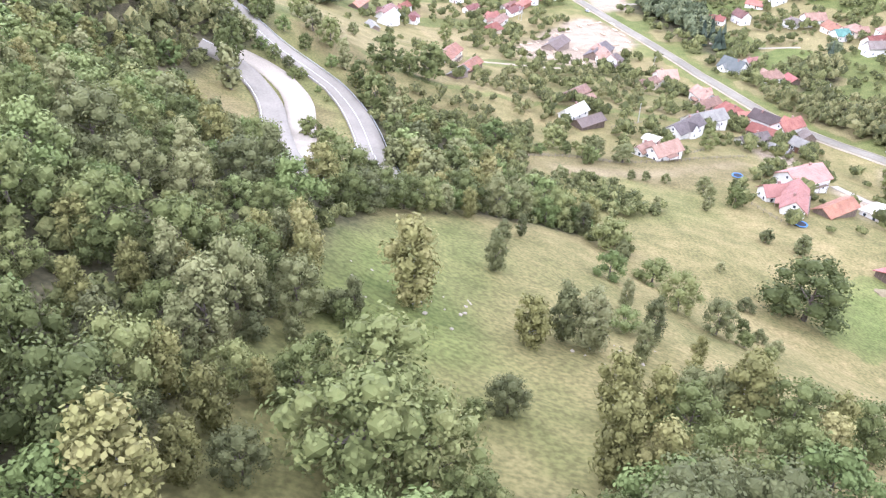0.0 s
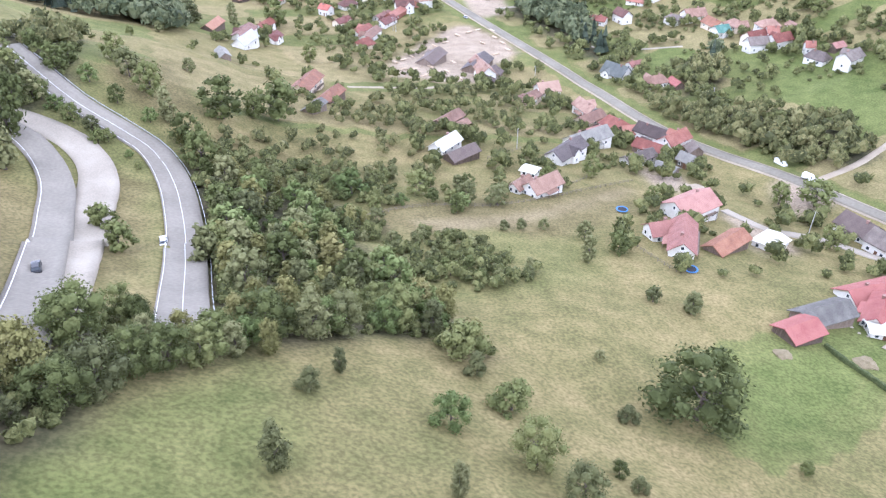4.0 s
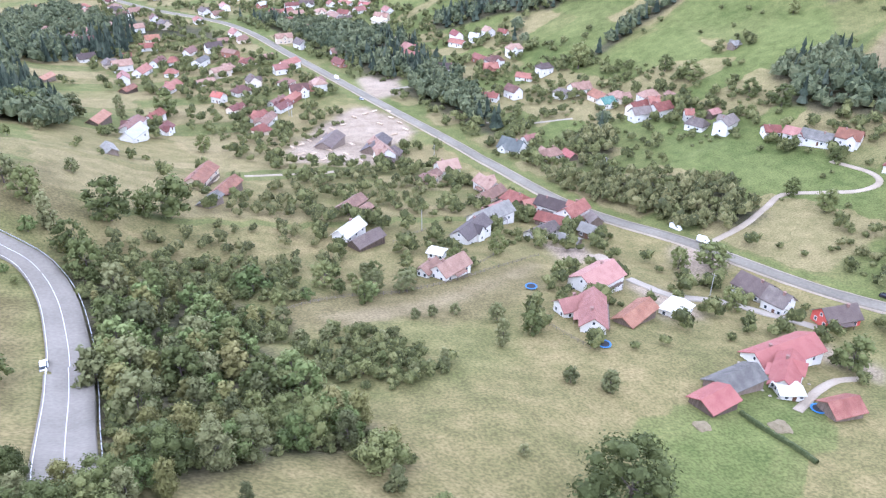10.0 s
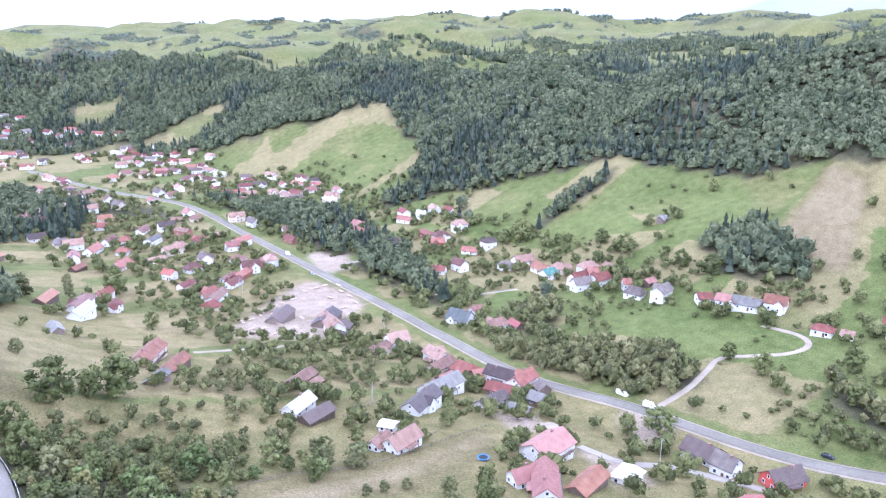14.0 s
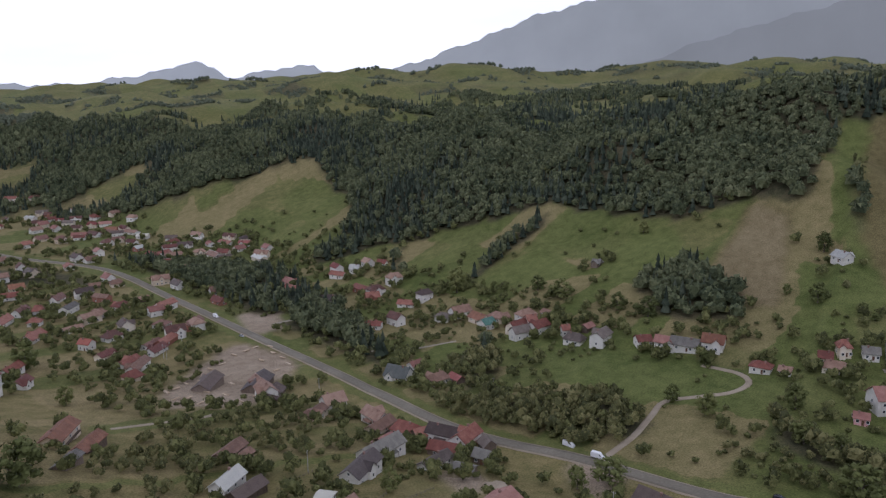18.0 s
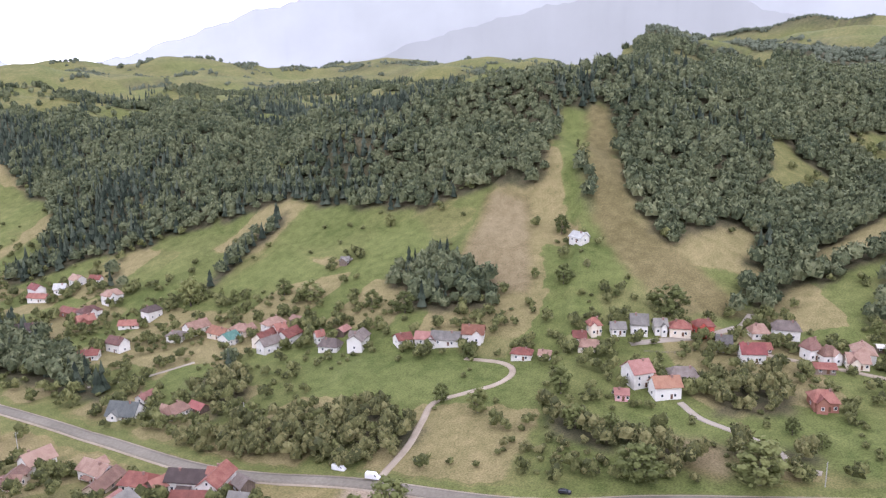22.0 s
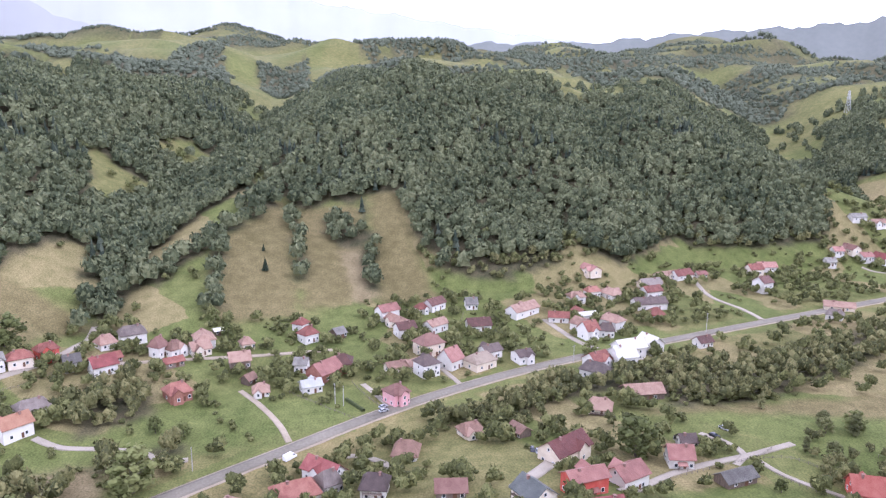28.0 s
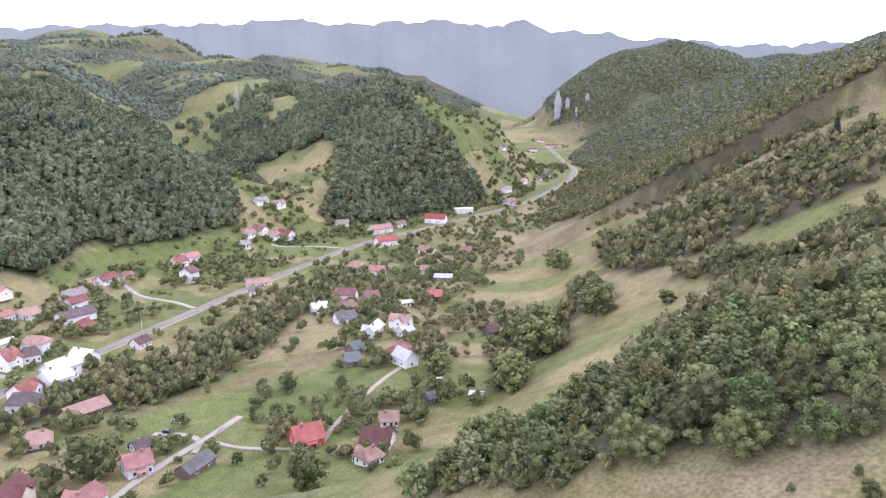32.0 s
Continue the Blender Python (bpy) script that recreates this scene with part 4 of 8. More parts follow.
FAR_WINDOW_MESH = shared("window", far_window_of, [FRAME, GLASS])
FRAME_MESH = shared("window_frame", frame_of, [FRAME])
PANE_MESH = shared("pane", lambda bm: block(bm, -0.48, 0.48, -0.02, 0.04, 0.1, 1.3), [GLASS])
DOOR_MESH = shared("door", lambda bm: block(bm, -0.5, 0.5, -0.02, 0.08, 0.0, 2.05), [DOOR])


def chimney_of(bm):
    block(bm, -0.35, 0.35, -0.35, 0.35, -1.6, 0.75)
    block(bm, -0.45, 0.45, -0.45, 0.45, 0.75, 0.9)


CHIMNEY_MESH = shared("chimney", chimney_of, [CHIMNEY])


def piece(name, me, parent, x, y, z, turn=0.0, size=1.0):
    ob = new(name, me)
    ob.parent = parent
    ob.matrix_basis = pose(x, y, z, 0, 0, turn) @ Matrix.Scale(size, 4)
    return ob


ROOF_WORDS = {"rose": "rose-red metal tile", "crimson": "crimson metal tile", "red": "red clay tile", "redpaint": "bright red sheet", "darkred": "dark red metal",
              "rust": "weathered red-brown tile", "orange": "orange clay tile", "salmon": "faded salmon clay tile", "greyrose": "grey-mauve tile", "brown": "dark brown shingle",
              "dark": "charcoal-brown sheet", "grey": "weathered grey", "slate": "slate-grey sheet", "tin": "pale galvanised tin", "white": "white sheet", "teal": "teal-green sheet",
              "tan": "tan-brown tile"}
WALL_WORDS = {"white": "white rendered", "cream": "cream rendered", "wood": "weathered timber", "brick": "brown brick", "redwall": "red painted", "pink": "pink rendered"}
FOOTPRINTS = []
rng = random.Random(5)


def wing(base, length, width, eave, rise, side, roof, wall):
    """A cross gable that stands out from one long side."""
    w, out = min(4.4, length * 0.45), width / 2 + rng.uniform(0.8, 1.8)
    tall = min(rise * 0.92, w * 0.5)
    u = length * rng.choice((-0.2, 0.0, 0.2))
    holder = walls_mesh(out - 0.4, w, eave, tall, 0)
    place = pose(u, side * (out + 0.4) / 2, 0, 0, 0, 90)
    holder.transform(place)
    part("gable_wall", holder, WALLS[wall], base)
    cover = roof_mesh(out - 0.4, w, eave, tall, 0, 0.45, 0.18)
    cover.transform(place)
    part("gable_roof", cover, ROOFS[roof], base)
    way = 0 if side > 0 else 180
    for z in (0.9, 3.4)[: 2 if eave > 5 else 1]:
        piece("window", FAR_WINDOW_MESH, base, u, side * out, z, way)


def balcony(base, length, width, eave, side):
    bm = bmesh.new()
    y0, y1 = sorted((side * width / 2, side * (width / 2 + 1.2)))
    z = 2.6 if eave > 4 else 0.4
    block(bm, -length * 0.38, length * 0.38, y0, y1, z, z + 0.16)
    deck = part("balcony", bm, WALLS["wood"], base, "timber balcony along the wall")
    for off in (0.5, 0.95):
        bm = bmesh.new()
        e = side * (width / 2 + 1.15)
        block(bm, -length * 0.38, length * 0.38, e - 0.04, e + 0.04, z + off, z + off + 0.1)
        part("rail", bm, WALLS["wood"], deck)
    for u in (-0.37, -0.12, 0.12, 0.37):
        bm = bmesh.new()
        e = side * (width / 2 + 1.15)
        block(bm, length * u - 0.06, length * u + 0.06, e - 0.06, e + 0.06, -0.6, z + 1.05)
        part("post", bm, WALLS["wood"], deck)


def porch(base, length, width, side, roof):
    bm = bmesh.new()
    a, b, d = length * 0.2, side * (width / 2 - 0.05), side * (width / 2 + 2.0)
    v = [bm.verts.new(c) for c in ((-a, b, 2.75), (a, b, 2.75), (a, d, 2.2), (-a, d, 2.2), (-a, b, 2.9), (a, b, 2.9), (a, d, 2.35), (-a, d, 2.35))]
    for f in ((0, 1, 2, 3), (7, 6, 5, 4), (0, 4, 5, 1), (1, 5, 6, 2), (2, 6, 7, 3), (3, 7, 4, 0)):
        bm.faces.new([v[k] for k in f])
    lid = part("porch_roof", bm, ROOFS[roof], base)
    for u in (-a + 0.15, a - 0.15):
        bm = bmesh.new()
        block(bm, u - 0.08, u + 0.08, d - side * 0.2 - 0.08, d - side * 0.2 + 0.08, -0.8, 2.25)
        part("post", bm, WALLS["wood"], lid)


def house(x, y, turn, length, width, eave, rise, roof, wall):
    timber = wall == "wood"
    kind = "barn" if timber and eave <= 4 else ("shed" if rise <= 1.5 and width <= 8 else "house")
    base = tagged(new(kind), f"{WALL_WORDS[wall]} {kind} with a {ROOF_WORDS[roof]} {'gable' if length > 1.25 * width else 'pitched'} roof", kind, "village buildings")
    base.matrix_basis = pose(x, y, height(x, y), 0, 0, turn)
    hip = 0.0
    if kind == "house" and rise > 1.5 and length < 1.5 * width and roof in ("salmon", "red", "rust", "brown", "greyrose", "crimson", "tan"):
        hip = rng.choice((0.0, 0.55, 1.0))
    FOOTPRINTS.append((x, y, max(length, width) / 2 + 1.5))
    part("wall", walls_mesh(length, width, eave, rise, hip), WALLS[wall], base)
    part("roof", roof_mesh(length, width, eave, rise, hip), ROOFS[roof], base)
    if kind == "house" and rise > 1.5:
        piece("chimney", CHIMNEY_MESH, base, length * rng.choice((-0.22, 0.2)), 0.7, eave + rise - 0.2)
    piece("door", DOOR_MESH, base, -length * 0.12, width / 2, 0.0, 0, 1.0 if not timber else 1.25)
    if timber:
        sides, levels = ((width / 2, 0, 2), ), (0.9,)
    else:
        levels = [0.9 + 2.8 * k for k in range(max(1, int((eave - 0.4) / 2.7)))]
        sides = ((width / 2, 0, 3 if length > 11 else 2), (-width / 2, 180, 3 if length > 11 else 2))
    far = math.hypot(x - 40, y - 84) > 300

    def glazed(u, v, z, way, size=1.0):
        face = radians(turn + way + 90)
        if far and math.cos(face) * (x - 40) + math.sin(face) * (y - 84) > 0:
            return None
        if far:
            return piece("window", FAR_WINDOW_MESH, base, u, v, z, way, size)
        w = piece("window", FRAME_MESH, base, u, v, z, way, size)
        piece("pane", PANE_MESH, w, 0, 0, 0)
        return w

    for z in levels:
        for off, way, count in sides:
            for k in range(count if not far else 2):
                u = (k + 0.5) / (count if not far else 2) * length - length / 2
                if z < 1 and abs(u + (0.12 if way == 0 else -0.12) * length) < 1.2:
                    u += 1.7 if u > 0 else -1.0
                glazed(u, off, z, way)
        if not timber:
            for end, way in ((length / 2, -90), (-length / 2, 90)):
                for u in (-0.24, 0.24) if not far else (0.0,):
                    glazed(end, u * width, z, way)
    if kind == "house" and rise > 1.5 and width > 6:
        pick = rng.random()
        side = rng.choice((-1, 1))
        if pick < 0.45:
            wing(base, length, width, eave, rise, side, roof, wall)
        elif pick < 0.8 and not far:
            balcony(base, length, width, eave, side)
        if rng.random() < 0.5 and not far:
            porch(base, length, width, -side, roof)
    if not timber and not hip and rise > 2.4 and not far:
        for end, way in ((length / 2, -90), (-length / 2, 90)):
            glazed(end, 0, eave + 0.35, way, 0.85)
    return base


house(130, 236, 26, 16.0, 11.2, 4.9, 3.2, "rose", "white")
house(115, 209, 65, 16.6, 7.2, 4.1, 2.8, "rose", "white")
house(111, 216, 7, 7.7, 6.4, 3.3, 2.4, "rose", "white")
house(130, 210, 31, 14.7, 6.4, 2.5, 1.8, "orange", "wood")
house(161, 182, 10, 22.1, 9.6, 3.3, 2.8, "crimson", "white")
house(153, 171, 44, 14.7, 6.4, 3.3, 2.4, "crimson", "white")
house(135, 169, 13, 14.3, 7.2, 2.9, 2.0, "grey", "wood")
house(124, 162, 17, 9.4, 7.2, 2.5, 1.6, "crimson", "wood")
house(148, 164, 164, 5.6, 4.8, 2.3, 0.6, "white", "white")
house(188, 228, 109, 11.7, 9.6, 3.3, 3.2, "brown", "white")
house(188, 216, 111, 7.6, 8.0, 4.1, 3.2, "greyrose", "white")
house(200, 203, 179, 12.2, 8.0, 3.3, 3.2, "brown", "redwall")
house(84, 253, 33, 12.9, 7.2, 3.3, 2.8, "salmon", "white")
house(77, 255, 42, 8.4, 4.8, 2.5, 1.6, "salmon", "white")
house(84, 270, 142, 5.3, 4.8, 2.5, 0.5, "white", "white")
house(104, 292, 42, 18.4, 8.0, 4.5, 2.8, "dark", "white")
house(120, 314, 26, 20.2, 8.8, 4.1, 3.2, "grey", "white")
house(61, 321, 46, 14.7, 6.4, 2.9, 2.0, "salmon", "wood")
house(65, 316, 41, 8.7, 4.0, 2.3, 1.2, "salmon", "wood")
house(56, 293, 47, 12.9, 6.4, 2.9, 2.4, "tin", "white")
house(61, 285, 36, 13.3, 6.4, 2.5, 2.0, "brown", "wood")
house(13, 338, 62, 14.7, 6.4, 2.5, 2.0, "orange", "wood")
house(7, 315, 62, 11.0, 4.8, 2.3, 1.2, "grey", "wood")
house(3, 351, 69, 18.4, 8.0, 3.3, 2.4, "orange", "cream")
house(-53, 471, 73, 16.6, 7.2, 2.9, 2.4, "orange", "wood")
house(-27, 500, 64, 14.7, 6.4, 3.3, 2.4, "red", "white")
house(-32, 440, 69, 16.6, 7.2, 4.1, 3.2, "tin", "white")
house(-37, 392, 109, 11.0, 4.8, 2.3, 1.6, "grey", "wood")
house(-101, 594, 67, 12.9, 5.6, 2.5, 1.8, "orange", "wood")
house(-49, 579, 62, 12.9, 5.6, 2.5, 1.8, "orange", "wood")
house(145, 329, 5, 8.4, 7.2, 3.3, 2.4, "red", "wood")
house(147, 310, 132, 13.0, 7.2, 3.3, 2.4, "red", "wood")
house(132, 348, 34, 15.4, 7.2, 2.9, 2.4, "salmon", "cream")
house(108, 373, 43, 14.7, 6.4, 2.5, 2.0, "salmon", "cream")
house(136, 296, 25, 14.7, 6.4, 2.9, 2.0, "greyrose", "white")
house(144, 286, 129, 8.6, 5.6, 2.5, 1.2, "grey", "wood")
house(164, 304, 86, 6.1, 5.6, 3.3, 2.4, "greyrose", "wood")
house(157, 295, 123, 6.5, 5.6, 3.3, 2.4, "grey", "wood")
house(155, 154, 1, 8.3, 6.4, 2.5, 2.0, "red", "wood")
house(63, 621, 47, 18.3, 8.0, 4.9, 2.8, "red", "white")
house(177, 578, 146, 14.8, 7.2, 4.9, 3.2, "brown", "white")
house(187, 507, 143, 10.4, 7.2, 3.3, 2.0, "red", "white")
house(211, 601, 105, 16.6, 7.2, 4.1, 2.4, "red", "brick")
house(209, 571, 175, 10.0, 8.0, 4.9, 3.2, "red", "brick")
house(227, 545, 137, 12.7, 8.0, 2.5, 2.4, "red", "white")
house(208, 655, 124, 14.7, 6.4, 3.3, 2.4, "red", "white")
house(222, 651, 137, 8.1, 5.6, 4.1, 3.2, "tin", "white")
house(244, 641, 123, 8.6, 4.8, 3.3, 2.4, "red", "white")
house(232, 492, 132, 9.7, 7.2, 4.1, 2.0, "greyrose", "white")
house(247, 457, 14, 9.1, 8.0, 3.7, 2.8, "teal", "white")
house(253, 425, 5, 11.8, 7.2, 4.9, 3.2, "greyrose", "white")
house(268, 437, 174, 6.4, 6.4, 4.9, 2.8, "red", "white")
house(168, 414, 125, 13.8, 10.4, 2.3, 4.8, "slate", "white")
house(-22, 649, 169, 7.1, 7.2, 4.9, 3.2, "red", "white")
house(-23, 623, 166, 8.7, 6.4, 3.3, 2.4, "red", "white")
house(-44, 633, 70, 17.8, 8.0, 3.3, 3.2, "red", "white")
house(12, 613, 31, 13.8, 8.0, 4.9, 2.4, "salmon", "cream")
house(25, 563, 33, 11.3, 8.0, 3.3, 3.2, "rust", "white")
house(1, 595, 28, 12.7, 5.6, 2.5, 1.6, "salmon", "white")
house(32, 504, 50, 14.7, 6.4, 3.3, 2.0, "red", "white")
house(47, 536, 51, 14.7, 6.4, 2.5, 1.6, "rust", "white")
house(80, 832, 39, 14.5, 7.2, 3.3, 2.4, "red", "white")
house(87, 817, 19, 18.4, 8.0, 3.3, 2.4, "salmon", "white")
house(125, 805, 105, 16.6, 7.2, 3.3, 2.4, "tin", "white")
house(68, 946, 152, 13.1, 7.2, 3.3, 2.4, "white", "white")
house(96, 919, 166, 12.0, 7.2, 3.3, 2.4, "brown", "white")
house(121, 890, 149, 9.5, 6.4, 3.3, 2.4, "white", "white")
house(3, 972, 162, 12.1, 7.2, 3.3, 2.4, "red", "white")
house(341, 273, 140, 5.8, 6.4, 4.9, 2.8, "red", "cream")
house(330, 274, 129, 5.8, 6.4, 3.3, 2.4, "red", "cream")
house(328, 267, 122, 10.2, 8.0, 2.5, 2.4, "salmon", "cream")
house(348, 264, 132, 6.8, 6.4, 3.3, 2.4, "grey", "white")
house(356, 257, 124, 7.9, 8.8, 4.9, 4.0, "grey", "white")
house(362, 249, 132, 5.8, 6.4, 4.1, 2.8, "grey", "white")
house(367, 241, 121, 9.8, 8.0, 4.1, 2.8, "red", "cream")
house(375, 233, 134, 8.4, 7.2, 4.9, 2.4, "red", "redwall")
house(369, 220, 120, 6.5, 7.2, 4.1, 2.8, "grey", "white")
house(313, 233, 153, 9.4, 10.4, 6.6, 4.0, "rose", "white")
house(297, 231, 125, 5.2, 5.6, 2.9, 1.6, "rose", "pink")
house(327, 219, 129, 11.5, 9.6, 4.1, 2.8, "greyrose", "white")
house(392, 213, 131, 7.7, 8.0, 3.3, 3.2, "salmon", "white")
house(400, 203, 115, 11.8, 9.6, 4.9, 3.2, "greyrose", "white")
house(378, 206, 132, 7.5, 6.4, 2.5, 2.0, "red", "wood")
house(386, 187, 152, 5.9, 6.4, 5.7, 4.0, "rust", "white")
house(388, 180, 140, 8.4, 7.2, 4.1, 3.2, "salmon", "white")
house(376, 178, 124, 8.5, 6.4, 2.5, 1.6, "red", "wood")
house(390, 169, 124, 8.8, 8.0, 3.3, 3.2, "salmon", "cream")
house(414, 165, 120, 4.3, 4.8, 2.3, 0.8, "white", "wood")
house(377, 148, 107, 9.2, 8.8, 4.1, 3.2, "salmon", "wood")
house(398, 148, 115, 5.8, 6.4, 3.3, 2.4, "salmon", "cream")
house(344, 168, 125, 9.1, 9.6, 4.1, 3.2, "red", "brick")
house(360, 141, 146, 5.2, 4.8, 2.5, 2.0, "salmon", "wood")
house(348, 134, 100, 6.5, 7.2, 2.5, 2.8, "salmon", "white")
house(424, 124, 148, 6.7, 6.4, 4.1, 2.4, "red", "white")
house(409, 119, 130, 8.1, 7.2, 4.9, 3.2, "red", "white")
house(415, 104, 129, 5.8, 6.4, 2.9, 2.4, "grey", "wood")
house(374, 119, 80, 5.8, 6.4, 4.1, 2.4, "grey", "white")
house(366, 108, 140, 13.6, 10.4, 4.1, 4.0, "rose", "brick")
house(374, 100, 90, 8.6, 9.6, 4.9, 3.2, "rust", "brick")
house(351, 113, 112, 8.4, 7.2, 3.3, 2.0, "tin", "white")
house(337, 76, 124, 7.9, 8.8, 5.7, 2.8, "rust", "pink")
house(372, 75, 111, 9.8, 7.2, 2.9, 2.0, "salmon", "cream")
house(375, 66, 122, 9.5, 7.2, 2.9, 2.0, "salmon", "cream")
house(367, 61, 119, 8.6, 9.6, 6.6, 3.2, "brown", "white")
house(376, 49, 133, 8.6, 9.6, 4.9, 4.8, "rose", "white")
house(394, 58, 118, 12.3, 10.4, 6.6, 4.0, "rust", "cream")
house(430, 72, 32, 16.6, 7.2, 4.1, 2.4, "salmon", "cream")
house(419, 69, 113, 9.8, 8.0, 4.9, 2.8, "rust", "white")
house(427, 52, 129, 12.0, 8.0, 4.1, 2.4, "salmon", "white")
house(453, 58, 113, 5.8, 6.4, 3.3, 2.4, "red", "white")
house(459, 50, 133, 11.8, 7.2, 4.1, 2.8, "rust", "white")
house(462, 28, 95, 6.5, 7.2, 3.3, 3.2, "grey", "white")
house(430, 28, 97, 12.6, 8.8, 3.3, 3.2, "rust", "white")
house(375, 35, 124, 12.6, 10.4, 4.1, 3.2, "tan", "cream")
house(388, 28, 119, 9.3, 8.0, 4.1, 2.4, "brown", "white")
house(381, 13, 111, 7.9, 8.8, 4.1, 2.0, "brown", "white")
house(258, 110, 112, 13.5, 10.4, 4.1, 3.2, "red", "white")
house(246, 152, 81, 7.9, 8.0, 4.1, 3.2, "greyrose", "white")
house(253, 128, 66, 8.7, 7.2, 4.1, 2.8, "salmon", "white")
house(263, 100, 122, 6.5, 7.2, 4.1, 3.2, "greyrose", "white")
house(452, -1, 128, 20.1, 8.8, 4.1, 3.2, "salmon", "white")
house(441, -20, 76, 11.2, 7.2, 3.3, 2.4, "red", "white")
house(474, -39, 96, 9.4, 8.0, 4.1, 2.4, "salmon", "white")
house(484, -52, 106, 8.5, 6.4, 4.1, 2.4, "red", "white")
house(441, -36, 105, 11.4, 6.4, 4.1, 1.2, "white", "white")
house(412, -29, 114, 7.9, 8.8, 5.7, 4.0, "red", "white")
house(415, -40, 76, 7.6, 7.2, 4.1, 3.2, "brown", "white")
house(368, -33, 99, 10.1, 11.2, 6.6, 4.0, "tin", "white")
house(356, -16, 48, 11.5, 8.8, 4.1, 3.2, "greyrose", "white")
house(483, -90, 111, 12.3, 8.0, 4.9, 2.8, "red", "white")
house(462, -81, 95, 19.5, 9.6, 4.1, 2.8, "brown", "white")
house(443, -78, 91, 9.0, 8.0, 3.3, 3.2, "red", "redwall")
house(521, -126, 112, 14.2, 8.0, 3.3, 3.2, "red", "white")
house(522, -114, 112, 13.9, 6.4, 2.5, 2.0, "salmon", "cream")
house(393, -84, 110, 8.3, 6.4, 3.3, 2.4, "rust", "white")
house(328, -28, 95, 16.2, 8.8, 3.3, 2.8, "salmon", "wood")
house(316, -6, 69, 9.2, 8.8, 2.5, 3.2, "salmon", "cream")
house(299, 49, 108, 8.0, 8.0, 2.5, 2.8, "salmon", "cream")
house(272, 20, 126, 16.9, 9.6, 4.9, 3.6, "darkred", "cream")
house(284, 74, 79, 8.6, 9.6, 2.9, 3.6, "salmon", "white")
house(241, 22, 107, 12.4, 7.2, 5.7, 2.0, "rose", "redwall")
house(249, 6, 118, 10.6, 8.8, 4.9, 2.8, "rose", "white")
house(220, 22, 99, 8.7, 8.8, 4.1, 2.8, "crimson", "white")
house(234, 39, 26, 10.2, 8.8, 4.1, 3.2, "slate", "cream")
house(254, 85, 80, 7.9, 8.8, 4.1, 3.2, "brown", "white")
house(246, 62, 87, 9.0, 7.2, 2.9, 2.4, "rust", "wood")
house(265, -18, 81, 8.0, 8.0, 4.1, 3.2, "rose", "white")
house(280, -27, 91, 5.6, 5.6, 2.5, 2.0, "brown", "white")
house(251, -31, 109, 12.2, 6.4, 2.5, 2.0, "grey", "wood")
house(238, -67, 71, 10.0, 9.6, 3.3, 4.0, "redpaint", "redwall")
house(215, -80, 29, 10.0, 8.8, 3.3, 3.2, "darkred", "white")
house(207, -68, 88, 6.6, 7.2, 3.3, 2.4, "salmon", "white")
house(225, -95, 47, 6.4, 6.4, 2.9, 2.4, "salmon", "white")
house(262, -142, 167, 10.6, 7.2, 4.1, 3.2, "tin", "white")
house(294, -140, 102, 7.1, 6.4, 3.3, 2.4, "slate", "wood")
house(282, -128, 57, 6.5, 7.2, 3.3, 2.8, "slate", "wood")
house(308, -166, 118, 14.7, 6.4, 3.3, 2.8, "tin", "white")
house(292, -173, 81, 6.5, 6.4, 3.3, 2.4, "tin", "white")
house(331, -213, 68, 6.6, 5.6, 2.5, 0.8, "white", "white")
house(337, -172, 69, 10.7, 8.0, 3.3, 2.8, "grey", "white")
house(365, -177, 68, 8.6, 8.0, 3.3, 2.4, "tin", "white")
house(353, -188, 68, 9.8, 8.0, 3.3, 2.8, "salmon", "cream")
house(356, -209, 68, 8.5, 8.8, 3.3, 3.2, "rust", "wood")
house(325, -231, 56, 8.6, 9.6, 3.3, 2.8, "redpaint", "wood")
house(254, -195, 75, 6.8, 6.4, 2.9, 2.4, "rust", "wood")
house(422, -332, 8, 13.1, 8.0, 3.3, 2.4, "salmon", "cream")
house(398, -299, 29, 8.2, 8.0, 3.3, 2.4, "salmon", "cream")
house(377, -280, 31, 9.7, 7.2, 3.3, 2.4, "salmon", "white")
house(354, -273, 32, 11.1, 7.2, 2.5, 1.6, "tin", "wood")
house(395, -346, 28, 8.6, 7.2, 2.9, 2.4, "salmon", "wood")
house(402, -259, 30, 9.9, 7.2, 4.1, 2.8, "rose", "white")
house(476, -340, 71, 18.1, 10.4, 4.9, 3.2, "redpaint", "white")
house(523, -378, 82, 21.9, 9.6, 4.1, 3.2, "rose", "white")
house(529, -410, 80, 9.6, 7.2, 3.3, 2.4, "salmon", "white")
house(518, -449, 27, 19.8, 11.2, 4.9, 3.6, "redpaint", "white")
house(533, -509, 57, 18.4, 9.6, 4.9, 0.8, "white", "white")
house(536, -596, 82, 13.7, 7.2, 3.3, 2.4, "red", "white")
house(567, -630, 103, 18.4, 8.0, 3.3, 2.4, "salmon", "white")
house(597, -707, 109, 18.4, 8.0, 3.3, 2.4, "rose", "white")
house(570, -372, 69, 13.7, 7.2, 3.3, 2.4, "tan", "white")
house(555, -260, 88, 7.2, 8.0, 3.3, 2.4, "rose", "white")
house(552, -281, 96, 9.1, 8.0, 3.3, 2.4, "rose", "white")
house(544, -248, 82, 7.0, 7.2, 3.3, 2.4, "grey", "white")
house(451, -196, 63, 16.5, 7.2, 2.9, 2.4, "salmon", "cream")
house(432, -181, 50, 8.6, 7.2, 3.3, 2.4, "greyrose", "white")
house(492, -169, 111, 8.6, 9.6, 7.4, 3.2, "rust", "white")
house(540, -197, 86, 13.2, 8.8, 3.3, 2.8, "rose", "white")
house(233, -130, 66, 5.0, 5.6, 2.5, 1.6, "tin", "wood")
